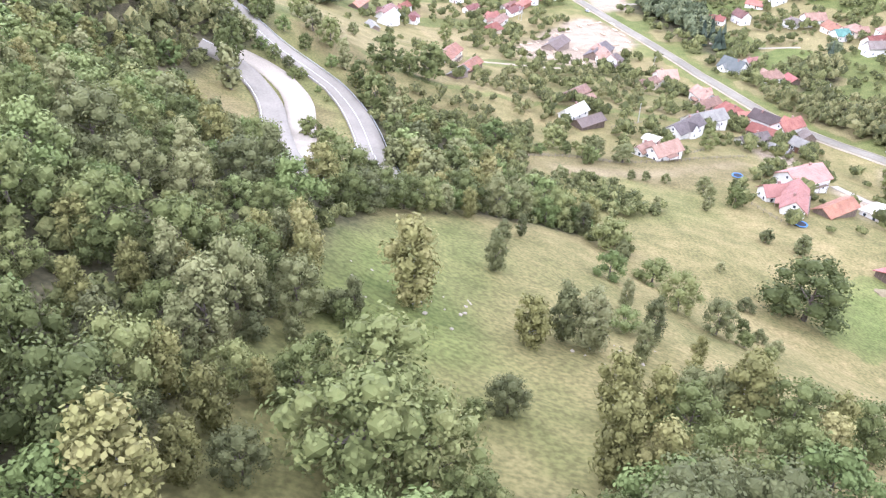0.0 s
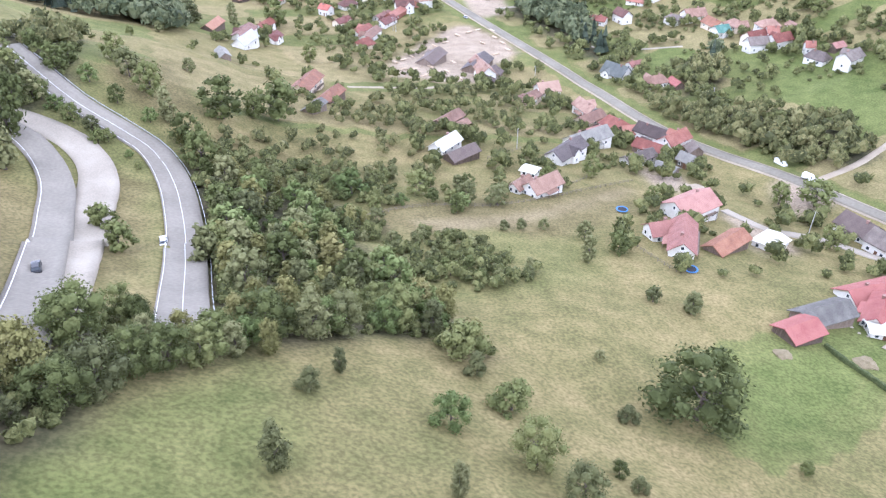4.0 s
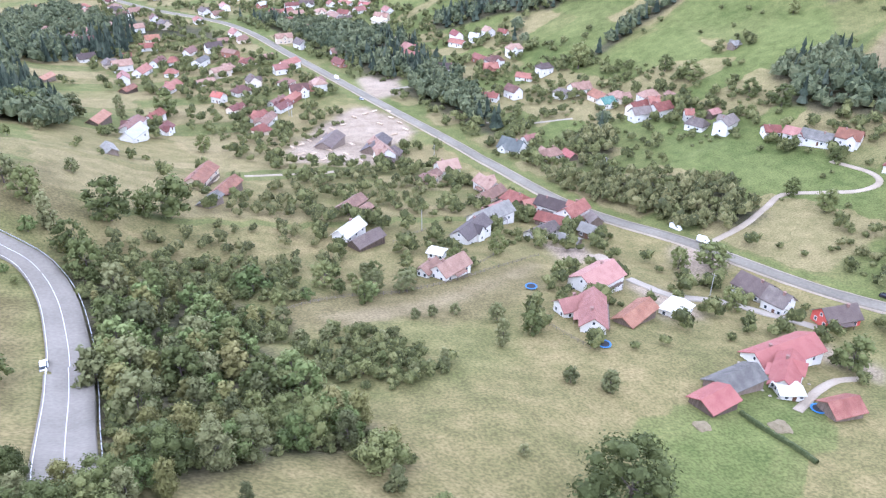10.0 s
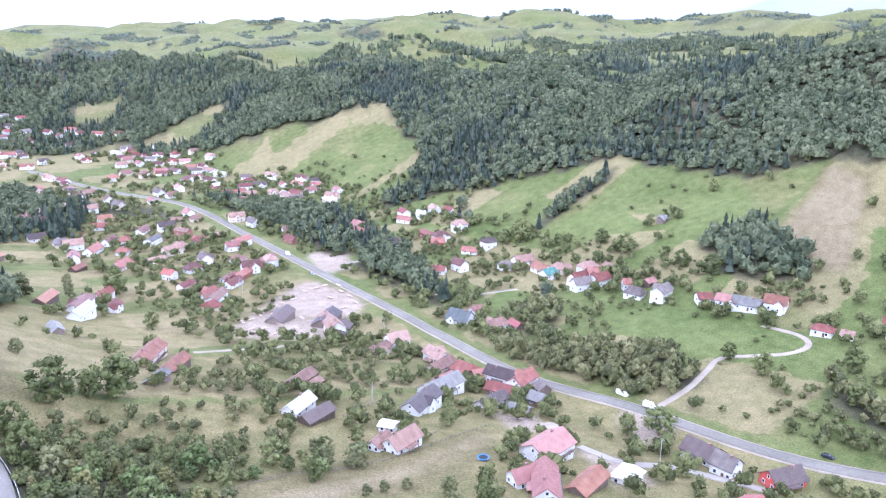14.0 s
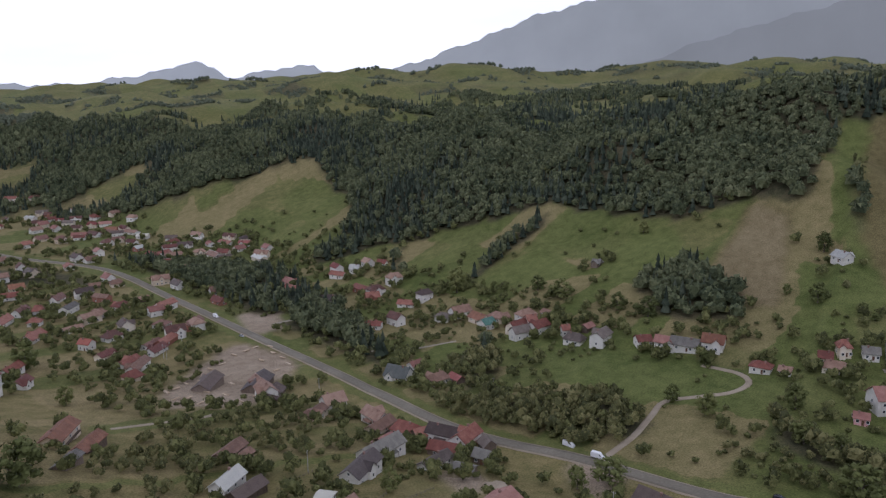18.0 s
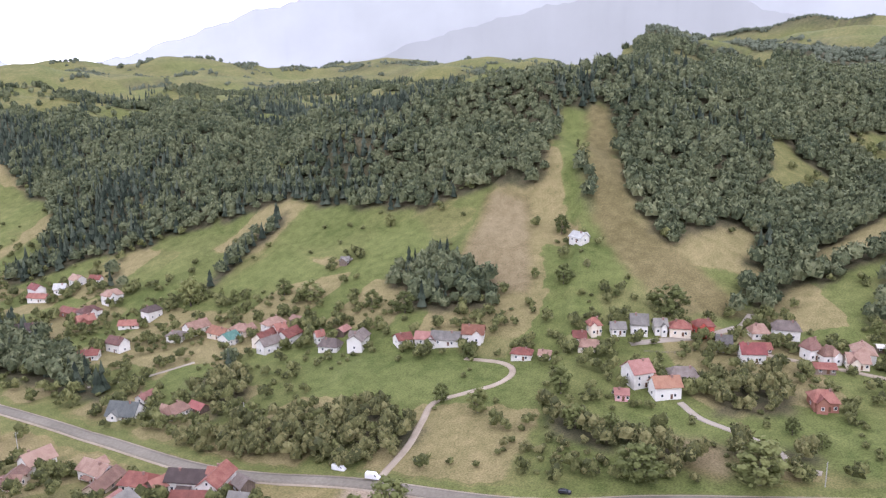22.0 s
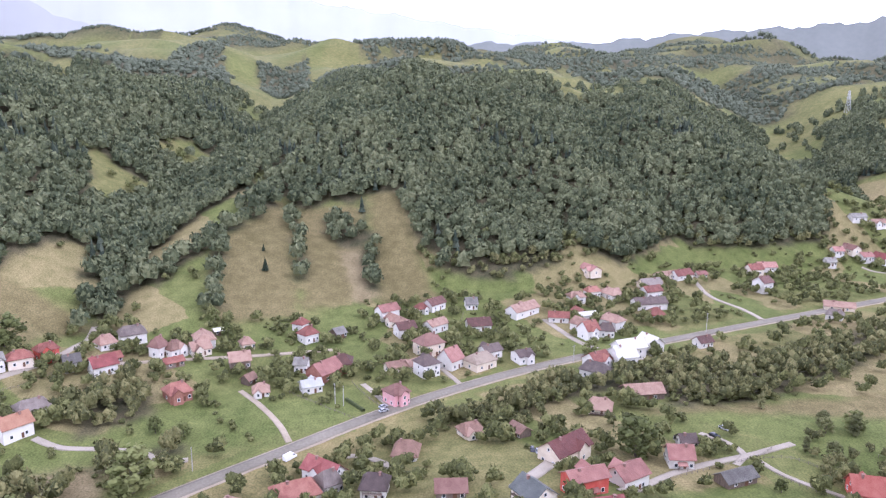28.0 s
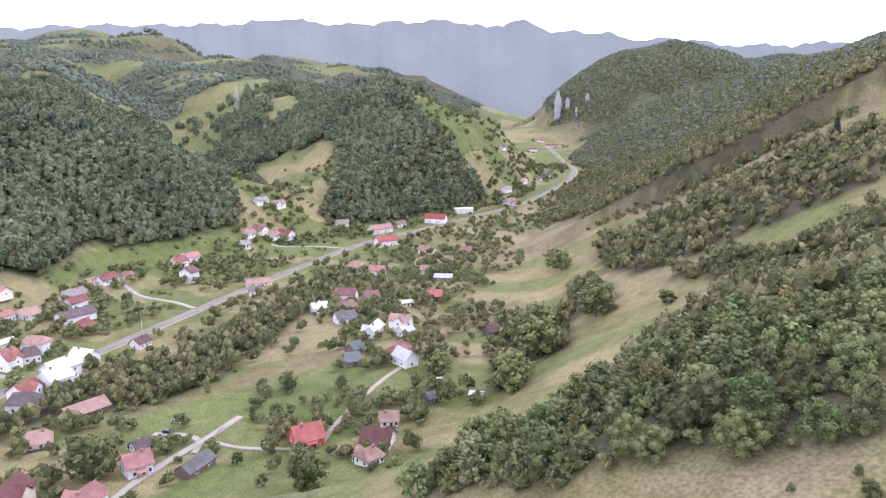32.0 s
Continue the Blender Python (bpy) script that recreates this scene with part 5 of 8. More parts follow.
house(225, -119, 67, 5.0, 5.6, 2.5, 1.6, "grey", "wood")
house(210, -128, 27, 4.3, 4.8, 2.5, 0.8, "white", "white")
house(591, -298, 94, 12.2, 7.2, 3.3, 2.4, "grey", "white")
house(588, -314, 95, 12.9, 7.2, 3.3, 2.4, "salmon", "white")
house(343, 469, 125, 5.5, 5.6, 2.5, 2.0, "grey", "wood")
house(415, 332, 79, 9.7, 7.2, 3.3, 2.8, "tin", "white")
house(271, 393, 120, 10.7, 8.8, 3.3, 3.2, "greyrose", "white")
house(274, 407, 167, 4.7, 4.8, 4.1, 2.4, "red", "white")
house(291, 357, 162, 7.8, 8.0, 3.3, 2.4, "red", "white")
house(302, 336, 122, 14.4, 8.0, 3.3, 3.2, "grey", "white")
house(310, 293, 119, 9.5, 7.2, 3.3, 2.0, "red", "white")
house(315, 283, 119, 5.3, 5.6, 2.5, 1.6, "salmon", "white")
house(-158, 905, 163, 13.4, 7.2, 3.3, 3.2, "red", "cream")
house(-126, 836, 123, 14.7, 6.4, 3.3, 2.8, "salmon", "white")
house(-103, 776, 69, 20.2, 8.8, 3.3, 3.2, "rose", "white")
house(-100, 837, 75, 16.6, 7.2, 4.1, 2.4, "salmon", "white")
house(-84, 879, 148, 13.1, 7.2, 3.3, 3.2, "brown", "cream")
house(-117, 973, 124, 18.4, 8.0, 4.1, 3.2, "salmon", "cream")
house(-100, 954, 121, 18.4, 8.0, 2.9, 2.8, "red", "white")
house(-189, 1098, 124, 20.2, 8.8, 4.1, 3.2, "red", "white")
house(-153, 1063, 177, 15.1, 8.0, 4.1, 2.4, "red", "white")
house(-154, 1267, 131, 14.7, 6.4, 4.1, 3.2, "red", "white")
house(-123, 1266, 168, 15.8, 8.8, 2.9, 3.2, "red", "white")
house(-84, 1240, 146, 18.4, 8.0, 3.3, 2.8, "red", "cream")
house(-44, 1172, 14, 15.2, 7.2, 3.3, 3.2, "greyrose", "cream")
house(-33, 1131, 20, 12.2, 8.0, 4.1, 2.8, "red", "white")
house(-47, 1112, 167, 11.5, 7.2, 3.3, 2.8, "rust", "cream")
house(-11, 1088, 151, 14.7, 6.4, 4.1, 2.8, "greyrose", "cream")
house(-1, 1049, 153, 12.3, 8.0, 2.9, 2.8, "rust", "cream")
house(31, 1055, 2, 14.1, 8.0, 2.9, 2.4, "rose", "white")
house(2, 990, 169, 15.6, 7.2, 2.9, 2.8, "rose", "cream")
house(18, 988, 119, 20.2, 8.8, 2.9, 3.2, "rust", "white")
house(38, 990, 128, 16.6, 7.2, 2.9, 2.8, "salmon", "cream")
house(58, 983, 127, 20.2, 8.8, 2.9, 2.4, "salmon", "white")
house(42, 933, 171, 12.4, 7.2, 4.1, 2.4, "rust", "cream")
house(-207, 1285, 154, 13.0, 7.2, 3.3, 3.2, "brown", "cream")
house(-184, 1271, 49, 15.8, 7.2, 4.1, 3.2, "greyrose", "cream")
house(-211, 1195, 145, 14.0, 8.0, 4.1, 2.8, "salmon", "white")
house(-189, 1182, 166, 11.2, 6.4, 3.3, 3.2, "red", "white")
house(-218, 1319, 175, 14.7, 6.4, 2.9, 2.4, "greyrose", "white")
house(-174, 1164, 47, 14.7, 6.4, 3.3, 2.4, "rust", "white")
house(-213, 1247, 51, 18.4, 8.0, 4.1, 2.8, "rust", "white")
house(-53, 1226, 140, 16.1, 8.8, 2.9, 2.8, "red", "cream")
house(71, 822, 119, 20.2, 8.8, 4.1, 2.8, "red", "white")
house(105, 866, 165, 14.5, 8.8, 3.3, 3.2, "brown", "white")
house(123, 910, 127, 14.4, 6.4, 4.1, 2.8, "salmon", "white")
house(154, 877, 128, 16.6, 7.2, 2.9, 2.8, "rust", "cream")
house(165, 853, 4, 10.1, 8.0, 4.1, 2.4, "brown", "cream")
house(168, 779, 137, 14.7, 6.4, 4.1, 3.2, "salmon", "cream")
house(136, 810, 126, 14.7, 6.4, 2.9, 2.8, "red", "cream")
house(-21, 1123, 8, 10.8, 7.2, 2.9, 2.4, "crimson", "white")
house(16, 1054, 168, 11.2, 8.0, 4.9, 3.0, "crimson", "cream")
house(37, 1011, 158, 14.2, 8.8, 3.7, 2.4, "orange", "brick")
house(42, 975, 179, 13.5, 8.0, 4.5, 2.0, "brown", "white")
house(55, 915, 124, 13.7, 6.4, 2.9, 2.4, "darkred", "white")
house(59, 871, 38, 10.2, 6.4, 3.7, 2.4, "tin", "brick")
house(88, 853, 8, 13.7, 8.0, 4.9, 2.4, "darkred", "white")
house(114, 824, 6, 10.7, 8.0, 2.9, 2.4, "salmon", "cream")
house(124, 791, 108, 20.2, 8.8, 4.5, 3.0, "salmon", "white")
house(132, 779, 6, 12.6, 6.4, 2.9, 3.0, "brown", "cream")
house(79, 781, 9, 9.9, 8.0, 4.5, 2.4, "red", "brick")
house(147, 862, 114, 20.2, 8.8, 2.9, 2.0, "red", "white")
house(163, 839, 149, 12.5, 8.8, 3.7, 2.0, "crimson", "white")
house(162, 762, 106, 18.4, 8.0, 3.7, 2.0, "tin", "cream")
house(-121, 1222, 22, 11.9, 7.2, 2.9, 2.4, "darkred", "white")
house(-34, 657, 67, 14.7, 6.4, 3.7, 2.4, "rust", "white")
house(-2, 648, 64, 16.6, 7.2, 4.5, 2.0, "grey", "white")
house(21, 669, 134, 13.9, 6.4, 4.5, 2.0, "salmon", "brick")
house(18, 626, 139, 9.9, 7.2, 3.7, 2.0, "salmon", "white")
house(-22, 586, 64, 17.5, 8.8, 2.9, 3.0, "red", "white")
house(10, 550, 136, 8.5, 6.4, 4.5, 2.4, "redpaint", "white")
house(57, 578, 141, 9.7, 8.8, 2.9, 2.4, "rust", "white")
house(20, 523, 44, 11.3, 6.4, 3.7, 2.0, "darkred", "cream")
house(49, 522, 52, 14.3, 7.2, 2.9, 2.4, "darkred", "white")
house(33, 471, 32, 8.1, 8.8, 2.9, 3.0, "red", "cream")
house(-20, 469, 68, 11.2, 7.2, 2.9, 2.4, "darkred", "white")
house(102, 621, 113, 13.6, 6.4, 2.9, 3.0, "red", "brick")
house(161, 629, 107, 16.6, 7.2, 3.7, 2.4, "red", "white")
house(-57, 1158, 130, 16.6, 7.2, 4.5, 2.0, "tin", "white")
house(-36, 1154, 164, 9.3, 8.0, 4.9, 3.0, "rust", "brick")
house(-2, 1108, 165, 14.0, 6.4, 4.5, 2.4, "rust", "white")
house(51, 1004, 112, 16.6, 7.2, 4.9, 3.0, "darkred", "cream")
house(-88, 895, 56, 11.0, 8.8, 4.5, 2.0, "salmon", "white")
house(-98, 932, 42, 8.5, 8.8, 2.9, 2.0, "darkred", "cream")
house(-35, 462, 75, 18.4, 8.8, 4.5, 2.0, "rust", "white")
house(33, 642, 44, 11.3, 8.8, 2.9, 2.4, "red", "cream")
house(-11, 686, 67, 14.7, 6.4, 2.9, 3.0, "rust", "white")
house(872, -1084, 123, 18.4, 8.0, 2.9, 2.4, "salmon", "white")
house(632, -709, 111, 14.7, 6.4, 2.9, 2.4, "red", "white")
house(891, -1157, 29, 18.4, 8.0, 4.1, 2.4, "red", "white")
house(971, -1304, 88, 18.4, 8.0, 2.9, 2.4, "red", "white")
house(918, -1262, 41, 18.4, 8.0, 4.1, 2.4, "red", "cream")
house(917, -1297, 36, 18.4, 8.0, 2.9, 2.4, "rust", "cream")
house(620, -774, 30, 13.8, 6.4, 2.9, 2.4, "grey", "cream")
house(526, -582, 161, 18.4, 8.0, 4.1, 2.4, "grey", "cream")
house(-194, 1307, 41, 13.5, 8.3, 5.4, 2.8, "crimson", "white")
house(-197, 1171, 110, 10.4, 8.9, 5.4, 3.2, "red", "white")
house(-112, 868, 42, 10.7, 7.5, 5.4, 2.7, "salmon", "white")
house(-70, 663, 110, 11.5, 8.5, 3.2, 3.1, "greyrose", "cream")
house(-60, 686, 5, 8.3, 5.3, 2.6, 1.8, "red", "white")
house(-43, 740, 14, 11.3, 7.6, 3.2, 3.0, "orange", "cream")
house(16, 721, 7, 8.4, 5.1, 2.6, 1.8, "salmon", "wood")
house(56, 611, 15, 10.9, 8.6, 4.4, 2.7, "rose", "white")
house(50, 656, 24, 7.5, 4.9, 2.6, 1.8, "salmon", "wood")
house(63, 549, 8, 12.0, 7.8, 5.4, 3.4, "rust", "white")
house(78, 561, 104, 10.0, 9.0, 5.4, 2.9, "salmon", "white")
house(-137, 1253, 118, 12.9, 7.7, 3.2, 2.8, "rose", "white")
house(-110, 1247, 40, 10.3, 7.9, 5.4, 2.8, "red", "cream")
house(-5, 1154, 34, 8.2, 5.8, 2.6, 1.8, "salmon", "white")
house(20, 1095, 116, 12.7, 8.7, 3.2, 3.3, "red", "white")
house(153, 820, 29, 11.9, 7.7, 3.2, 3.1, "rose", "white")
house(106, 652, 10, 12.7, 8.0, 3.2, 3.5, "salmon", "white")
house(165, 653, 107, 12.8, 7.6, 3.2, 3.5, "rose", "white")
house(235, 653, 101, 10.3, 7.8, 4.4, 3.1, "salmon", "white")
house(237, 596, 7, 11.5, 8.7, 5.4, 3.2, "salmon", "white")
house(204, 509, 107, 11.4, 7.6, 5.4, 3.2, "rust", "white")
house(241, 544, 12, 10.3, 8.4, 5.4, 2.6, "brown", "white")
house(245, 492, 8, 14.1, 9.0, 4.4, 3.5, "salmon", "white")
house(259, 462, 105, 12.6, 8.5, 3.2, 2.7, "salmon", "cream")
house(267, 426, 18, 13.3, 8.5, 4.4, 3.1, "red", "white")
house(282, 439, 97, 7.0, 5.9, 2.6, 1.8, "salmon", "wood")
house(285, 400, 19, 7.6, 5.6, 2.6, 1.8, "rose", "wood")
house(280, 380, 31, 14.0, 8.1, 5.4, 2.9, "greyrose", "white")
house(298, 345, 122, 12.6, 8.0, 3.2, 2.7, "rose", "white")
house(312, 326, 124, 10.8, 8.3, 4.4, 3.5, "orange", "white")
house(343, 469, 20, 7.5, 5.2, 2.4, 1.7, "grey", "wood")
house(182, 424, 22, 8.4, 5.5, 2.6, 1.8, "rose", "white")
house(191, 388, 99, 8.5, 5.1, 2.6, 1.8, "crimson", "wood")
house(71, 454, 121, 7.2, 5.4, 2.6, 1.8, "greyrose", "white")
house(94, 433, 94, 10.8, 7.5, 4.4, 3.1, "salmon", "white")
house(94, 413, 96, 13.1, 8.4, 5.4, 3.6, "salmon", "white")
house(134, 359, 105, 13.3, 7.7, 4.4, 2.8, "salmon", "white")
house(121, 385, 11, 10.9, 8.7, 5.4, 3.5, "salmon", "white")
house(153, 323, 127, 14.4, 8.4, 4.4, 2.9, "brown", "white")
house(127, 328, 26, 7.7, 5.3, 2.6, 1.8, "rose", "wood")
house(211, 668, 99, 11.9, 7.6, 5.4, 2.9, "crimson", "white")
house(218, 588, 7, 13.3, 8.9, 5.4, 3.0, "rust", "white")
house(249, 471, 100, 13.7, 8.5, 3.2, 3.1, "orange", "cream")
house(258, 436, 17, 13.9, 8.5, 4.4, 3.5, "red", "cream")
house(272, 449, 4, 12.3, 8.5, 3.2, 3.1, "salmon", "white")
house(367, 206, 129, 10.3, 8.4, 4.4, 3.5, "crimson", "white")
house(400, 169, 23, 11.5, 9.0, 4.4, 3.1, "salmon", "white")
house(182, 393, 15, 10.6, 8.8, 3.2, 2.6, "salmon", "white")
house(141, 338, 121, 11.6, 8.6, 3.2, 3.1, "red", "white")
house(158, 312, 32, 14.0, 7.5, 5.4, 3.0, "red", "white")
house(311, 219, 141, 11.0, 7.9, 5.4, 3.2, "orange", "white")
house(443, 78, 124, 11.6, 7.8, 5.4, 2.9, "rose", "white")
house(407, 56, 123, 7.5, 5.7, 2.6, 1.8, "rose", "wood")
house(273, 102, 49, 13.6, 7.7, 4.4, 3.2, "crimson", "white")
house(501, -96, 103, 14.1, 9.1, 3.2, 3.3, "greyrose", "cream")
house(367, -20, 120, 10.1, 8.8, 5.4, 3.1, "red", "white")
house(524, -141, 101, 7.3, 5.0, 2.6, 1.8, "rose", "white")
house(532, -184, 100, 10.3, 7.7, 4.4, 3.1, "red", "cream")
house(558, -273, 8, 12.9, 7.6, 3.2, 2.8, "rust", "cream")
house(296, 31, 28, 7.3, 5.4, 2.6, 1.8, "salmon", "wood")
house(423, -30, 32, 13.5, 8.8, 4.4, 2.8, "salmon", "white")
house(451, -35, 16, 8.8, 6.0, 2.6, 1.8, "red", "wood")
house(427, -47, 34, 11.5, 8.6, 5.4, 2.8, "salmon", "white")
house(483, -64, 25, 13.4, 9.2, 3.2, 2.7, "salmon", "white")
house(513, -59, 20, 13.4, 8.6, 3.2, 2.7, "rose", "cream")
house(552, -295, 5, 14.4, 8.5, 3.2, 3.2, "crimson", "white")
house(271, -146, 108, 11.7, 9.1, 4.4, 3.1, "red", "white")
house(371, -203, 33, 12.4, 8.5, 4.4, 3.1, "rust", "cream")
house(302, -180, 25, 10.1, 8.8, 5.4, 2.6, "salmon", "white")
house(420, -256, 4, 11.8, 8.5, 5.4, 3.5, "salmon", "white")
house(628, -814, 29, 13.4, 7.6, 3.2, 3.5, "brown", "white")
house(69, 443, 60, 21, 9.5, 3.2, 2.8, "brown", "wood")
house(94, 435, 62, 23, 11, 3.6, 3.2, "dark", "wood")
house(97, 413, 60, 16, 9, 3, 2.6, "brown", "wood")
house(37, 495, 65, 20, 7, 3.2, 2.2, "salmon", "white")
house(58, 541, 58, 26, 7, 3.2, 2.2, "red", "brick")
house(76, 567, 58, 20, 7.5, 3.4, 2.4, "rust", "brick")
house(-75, 843, 48, 11.9, 8.2, 5.2, 2.6, "rust", "white")
house(43, 1083, 32, 12.2, 7.9, 3.2, 2.8, "salmon", "cream")
house(-59, 779, 24, 13.7, 7.9, 5.2, 3.0, "salmon", "white")
house(-175, 1242, 115, 12.7, 8.6, 4.4, 2.9, "rust", "cream")
house(-35, 793, 118, 12.7, 8.9, 4.4, 3.4, "greyrose", "cream")
house(130, 861, 97, 11.7, 7.9, 3.2, 2.6, "red", "white")
house(-85, 1159, 116, 10.3, 8.3, 3.2, 3.4, "rust", "white")
house(1, 847, 112, 13.8, 8.1, 4.4, 3.1, "brown", "white")
house(-90, 1103, 19, 11.7, 8.2, 3.2, 2.9, "red", "cream")
house(-94, 739, 18, 12.7, 7.8, 5.2, 2.8, "rust", "white")
house(-184, 1066, 26, 12.4, 7.5, 3.2, 2.9, "rose", "cream")
house(-117, 895, 32, 10.7, 8.0, 5.2, 2.7, "red", "white")
house(-54, 605, 97, 13.0, 7.6, 5.2, 3.0, "rose", "white")
house(-110, 754, 107, 12.1, 8.7, 4.4, 2.9, "rust", "white")
house(-16, 959, 30, 10.0, 8.9, 5.2, 3.4, "rust", "cream")
house(-59, 648, 18, 13.6, 8.8, 5.2, 3.4, "salmon", "white")
house(-44, 710, 8, 13.7, 7.4, 3.2, 2.8, "red", "white")
house(-101, 1136, 129, 10.0, 8.3, 4.4, 2.6, "rose", "white")
house(-67, 869, 27, 11.3, 8.7, 3.2, 3.2, "salmon", "white")
house(21, 865, 104, 11.4, 8.4, 5.2, 2.8, "rose", "white")
house(27, 739, 112, 11.7, 7.9, 4.4, 3.2, "rose", "white")
house(178, 799, 103, 12.1, 8.5, 3.2, 3.2, "rose", "white")
house(-89, 685, 23, 12.9, 8.2, 3.2, 3.2, "brown", "white")
house(33, 719, 11, 10.1, 8.7, 3.2, 2.6, "salmon", "cream")
house(8, 690, 19, 13.2, 7.3, 5.2, 3.0, "brown", "white")
house(-45, 819, 102, 10.7, 7.6, 5.2, 3.2, "rust", "white")
house(-37, 983, 39, 13.9, 7.9, 3.2, 3.4, "rust", "cream")
house(34, 582, 102, 10.8, 8.3, 4.4, 3.3, "brown", "cream")
house(95, 886, 28, 11.2, 7.7, 4.4, 2.8, "red", "white")
house(-80, 794, 108, 12.9, 8.7, 4.4, 3.2, "salmon", "white")
house(-183, 1198, 25, 10.8, 7.7, 3.2, 3.1, "greyrose", "white")
house(-49, 948, 28, 12.6, 8.5, 4.4, 2.9, "red", "white")
house(67, 708, 8, 13.8, 7.8, 5.2, 3.0, "salmon", "cream")
house(79, 686, 111, 12.9, 7.5, 4.4, 3.3, "greyrose", "white")
house(-140, 1100, 32, 12.6, 8.0, 4.4, 3.2, "brown", "white")
house(-169, 1219, 28, 11.1, 7.9, 3.2, 2.6, "red", "white")
house(-45, 1046, 30, 13.2, 7.3, 4.4, 3.3, "salmon", "white")
house(95, 742, 117, 13.2, 8.2, 3.2, 3.1, "rose", "white")
house(-40, 1083, 40, 13.8, 7.9, 5.2, 3.3, "rose", "cream")
house(14, 833, 28, 12.7, 7.3, 3.2, 3.2, "salmon", "white")
house(-5, 810, 100, 13.2, 8.3, 3.2, 2.6, "red", "white")
house(-207, 1267, 43, 10.8, 7.3, 3.2, 2.9, "crimson", "white")
house(30, 919, 33, 11.9, 8.6, 4.4, 3.0, "rust", "white")
house(62, 1040, 135, 11.0, 7.9, 4.4, 3.0, "salmon", "white")
house(-134, 792, 131, 10.6, 8.3, 4.4, 3.0, "salmon", "white")
house(-24, 1049, 126, 10.2, 7.9, 4.4, 3.0, "rose", "white")
house(380, -40, 108, 14.5, 9.5, 6.6, 3.4, "white", "white")
house(388, -54, 22, 11.0, 8.5, 5.8, 3.2, "white", "white")
house(371, -33, 112, 11.5, 8.5, 4.2, 3.0, "brown", "white")
house(147, 214, 31, 9.0, 7.0, 2.5, 0.6, "white", "white")


# ---- trees ----
def tube(bm, pts, radii, sides=6):
    rings = []
    for (p, r) in zip(pts, radii):
        rings.append([bm.verts.new((p[0] + r * math.cos(6.283 * k / sides), p[1] + r * math.sin(6.283 * k / sides), p[2])) for k in range(sides)])
    for a, b in zip(rings[:-1], rings[1:]):
        for k in range(sides):
            bm.faces.new((a[k], a[(k + 1) % sides], b[(k + 1) % sides], b[k]))
    bm.faces.new(rings[-1])


def trunk_mesh(name, seed, top, mat, thick=0.03):
    r = random.Random(seed)
    bm = bmesh.new()
    lean = (r.uniform(-0.03, 0.03), r.uniform(-0.03, 0.03))
    tube(bm, [(lean[0] * s, lean[1] * s, top * s - 0.06) for s in (0, 0.3, 0.65, 1)], [thick, thick * 0.75, thick * 0.5, thick * 0.15])
    for k in range(6):
        a, z = r.uniform(0, 6.283), r.uniform(0.25, 0.75) * top
        d = r.uniform(0.12, 0.24)
        tube(bm, [(0, 0, z), (0.5 * d * math.cos(a), 0.5 * d * math.sin(a), z + 0.06), (d * math.cos(a), d * math.sin(a), z + 0.15)], [thick * 0.4, thick * 0.25, thick * 0.08], 4)
    me = bpy.data.meshes.new(name)
    bm.to_mesh(me)
    bm.free()
    me.materials.append(mat)
    return me


def crown_mesh(name, seed, mat, shape, leaves, size):
    """Leaf clumps over a dozen uneven lobes, with gaps between them; the tree is one metre high."""
    r = np.random.RandomState(seed)
    lobes = []
    for k in range(22 if shape != "bush" else 13):
        u = (k + r.uniform(0, 1)) / (22 if shape != "bush" else 13)
        a = k * 2.4 + r.uniform(-0.4, 0.4)
        if shape == "tall":
            z, rad = 0.09 + 0.82 * u, 0.19 * math.sin(2.9 * (0.06 + 0.94 * (1 - u))) ** 0.8
        elif shape == "bush":
            z, rad = 0.18 + 0.6 * u, 0.36 * math.sqrt(max(0.03, 1 - u ** 2))
        else:
            z, rad = 0.13 + 0.72 * u, 0.34 * math.sqrt(max(0.05, 1 - (2 * u - 0.75) ** 2 / 1.6))
        out = rad * r.uniform(0.45, 1.0)
        s = r.uniform(0.075, 0.14) * (1.15 - 0.4 * u if shape == "tall" else 1.2)
        lobes.append((out * math.cos(a), out * math.sin(a), z, s))
    lobes = np.array(lobes)
    pick = r.choice(len(lobes), leaves, p=lobes[:, 3] ** 2 / (lobes[:, 3] ** 2).sum())
    d = r.normal(size=(leaves, 3))
    d /= np.linalg.norm(d, axis=1)[:, None]
    c = lobes[pick, :3] + d * (lobes[pick, 3] * r.uniform(0.5, 1.2, leaves))[:, None]
    c[:, 2] = np.maximum(c[:, 2], 0.03)
    nrm = d + r.normal(scale=0.34, size=d.shape)
    nrm /= np.linalg.norm(nrm, axis=1)[:, None]
    t = np.cross(nrm, r.normal(size=d.shape))
    t /= np.linalg.norm(t, axis=1)[:, None]
    b = np.cross(nrm, t)
    s = size * r.uniform(0.6, 1.4, leaves)[:, None]
    quad = np.stack([c - t * s, c + b * s * 0.8, c + t * s * 1.1, c - b * s * 0.7], 1).reshape(-1, 3)
    f1 = np.arange(leaves * 4).reshape(-1, 4)
    core, cf = ball(1)
    vs, fs, base = [quad], [f1[:, [0, 1, 2]], f1[:, [0, 2, 3]]], leaves * 4
    for x, y, z, q in lobes:
        vs.append(core * (q * 0.58) * (1 + 0.12 * np.sin(9 * core[:, [1]] + 5 * x * 9)) + (x, y, z))
        fs.append(cf + base)
        base += len(core)
    return mesh_from(name, np.vstack(vs), np.vstack(fs), [mat])


BALLS = {}


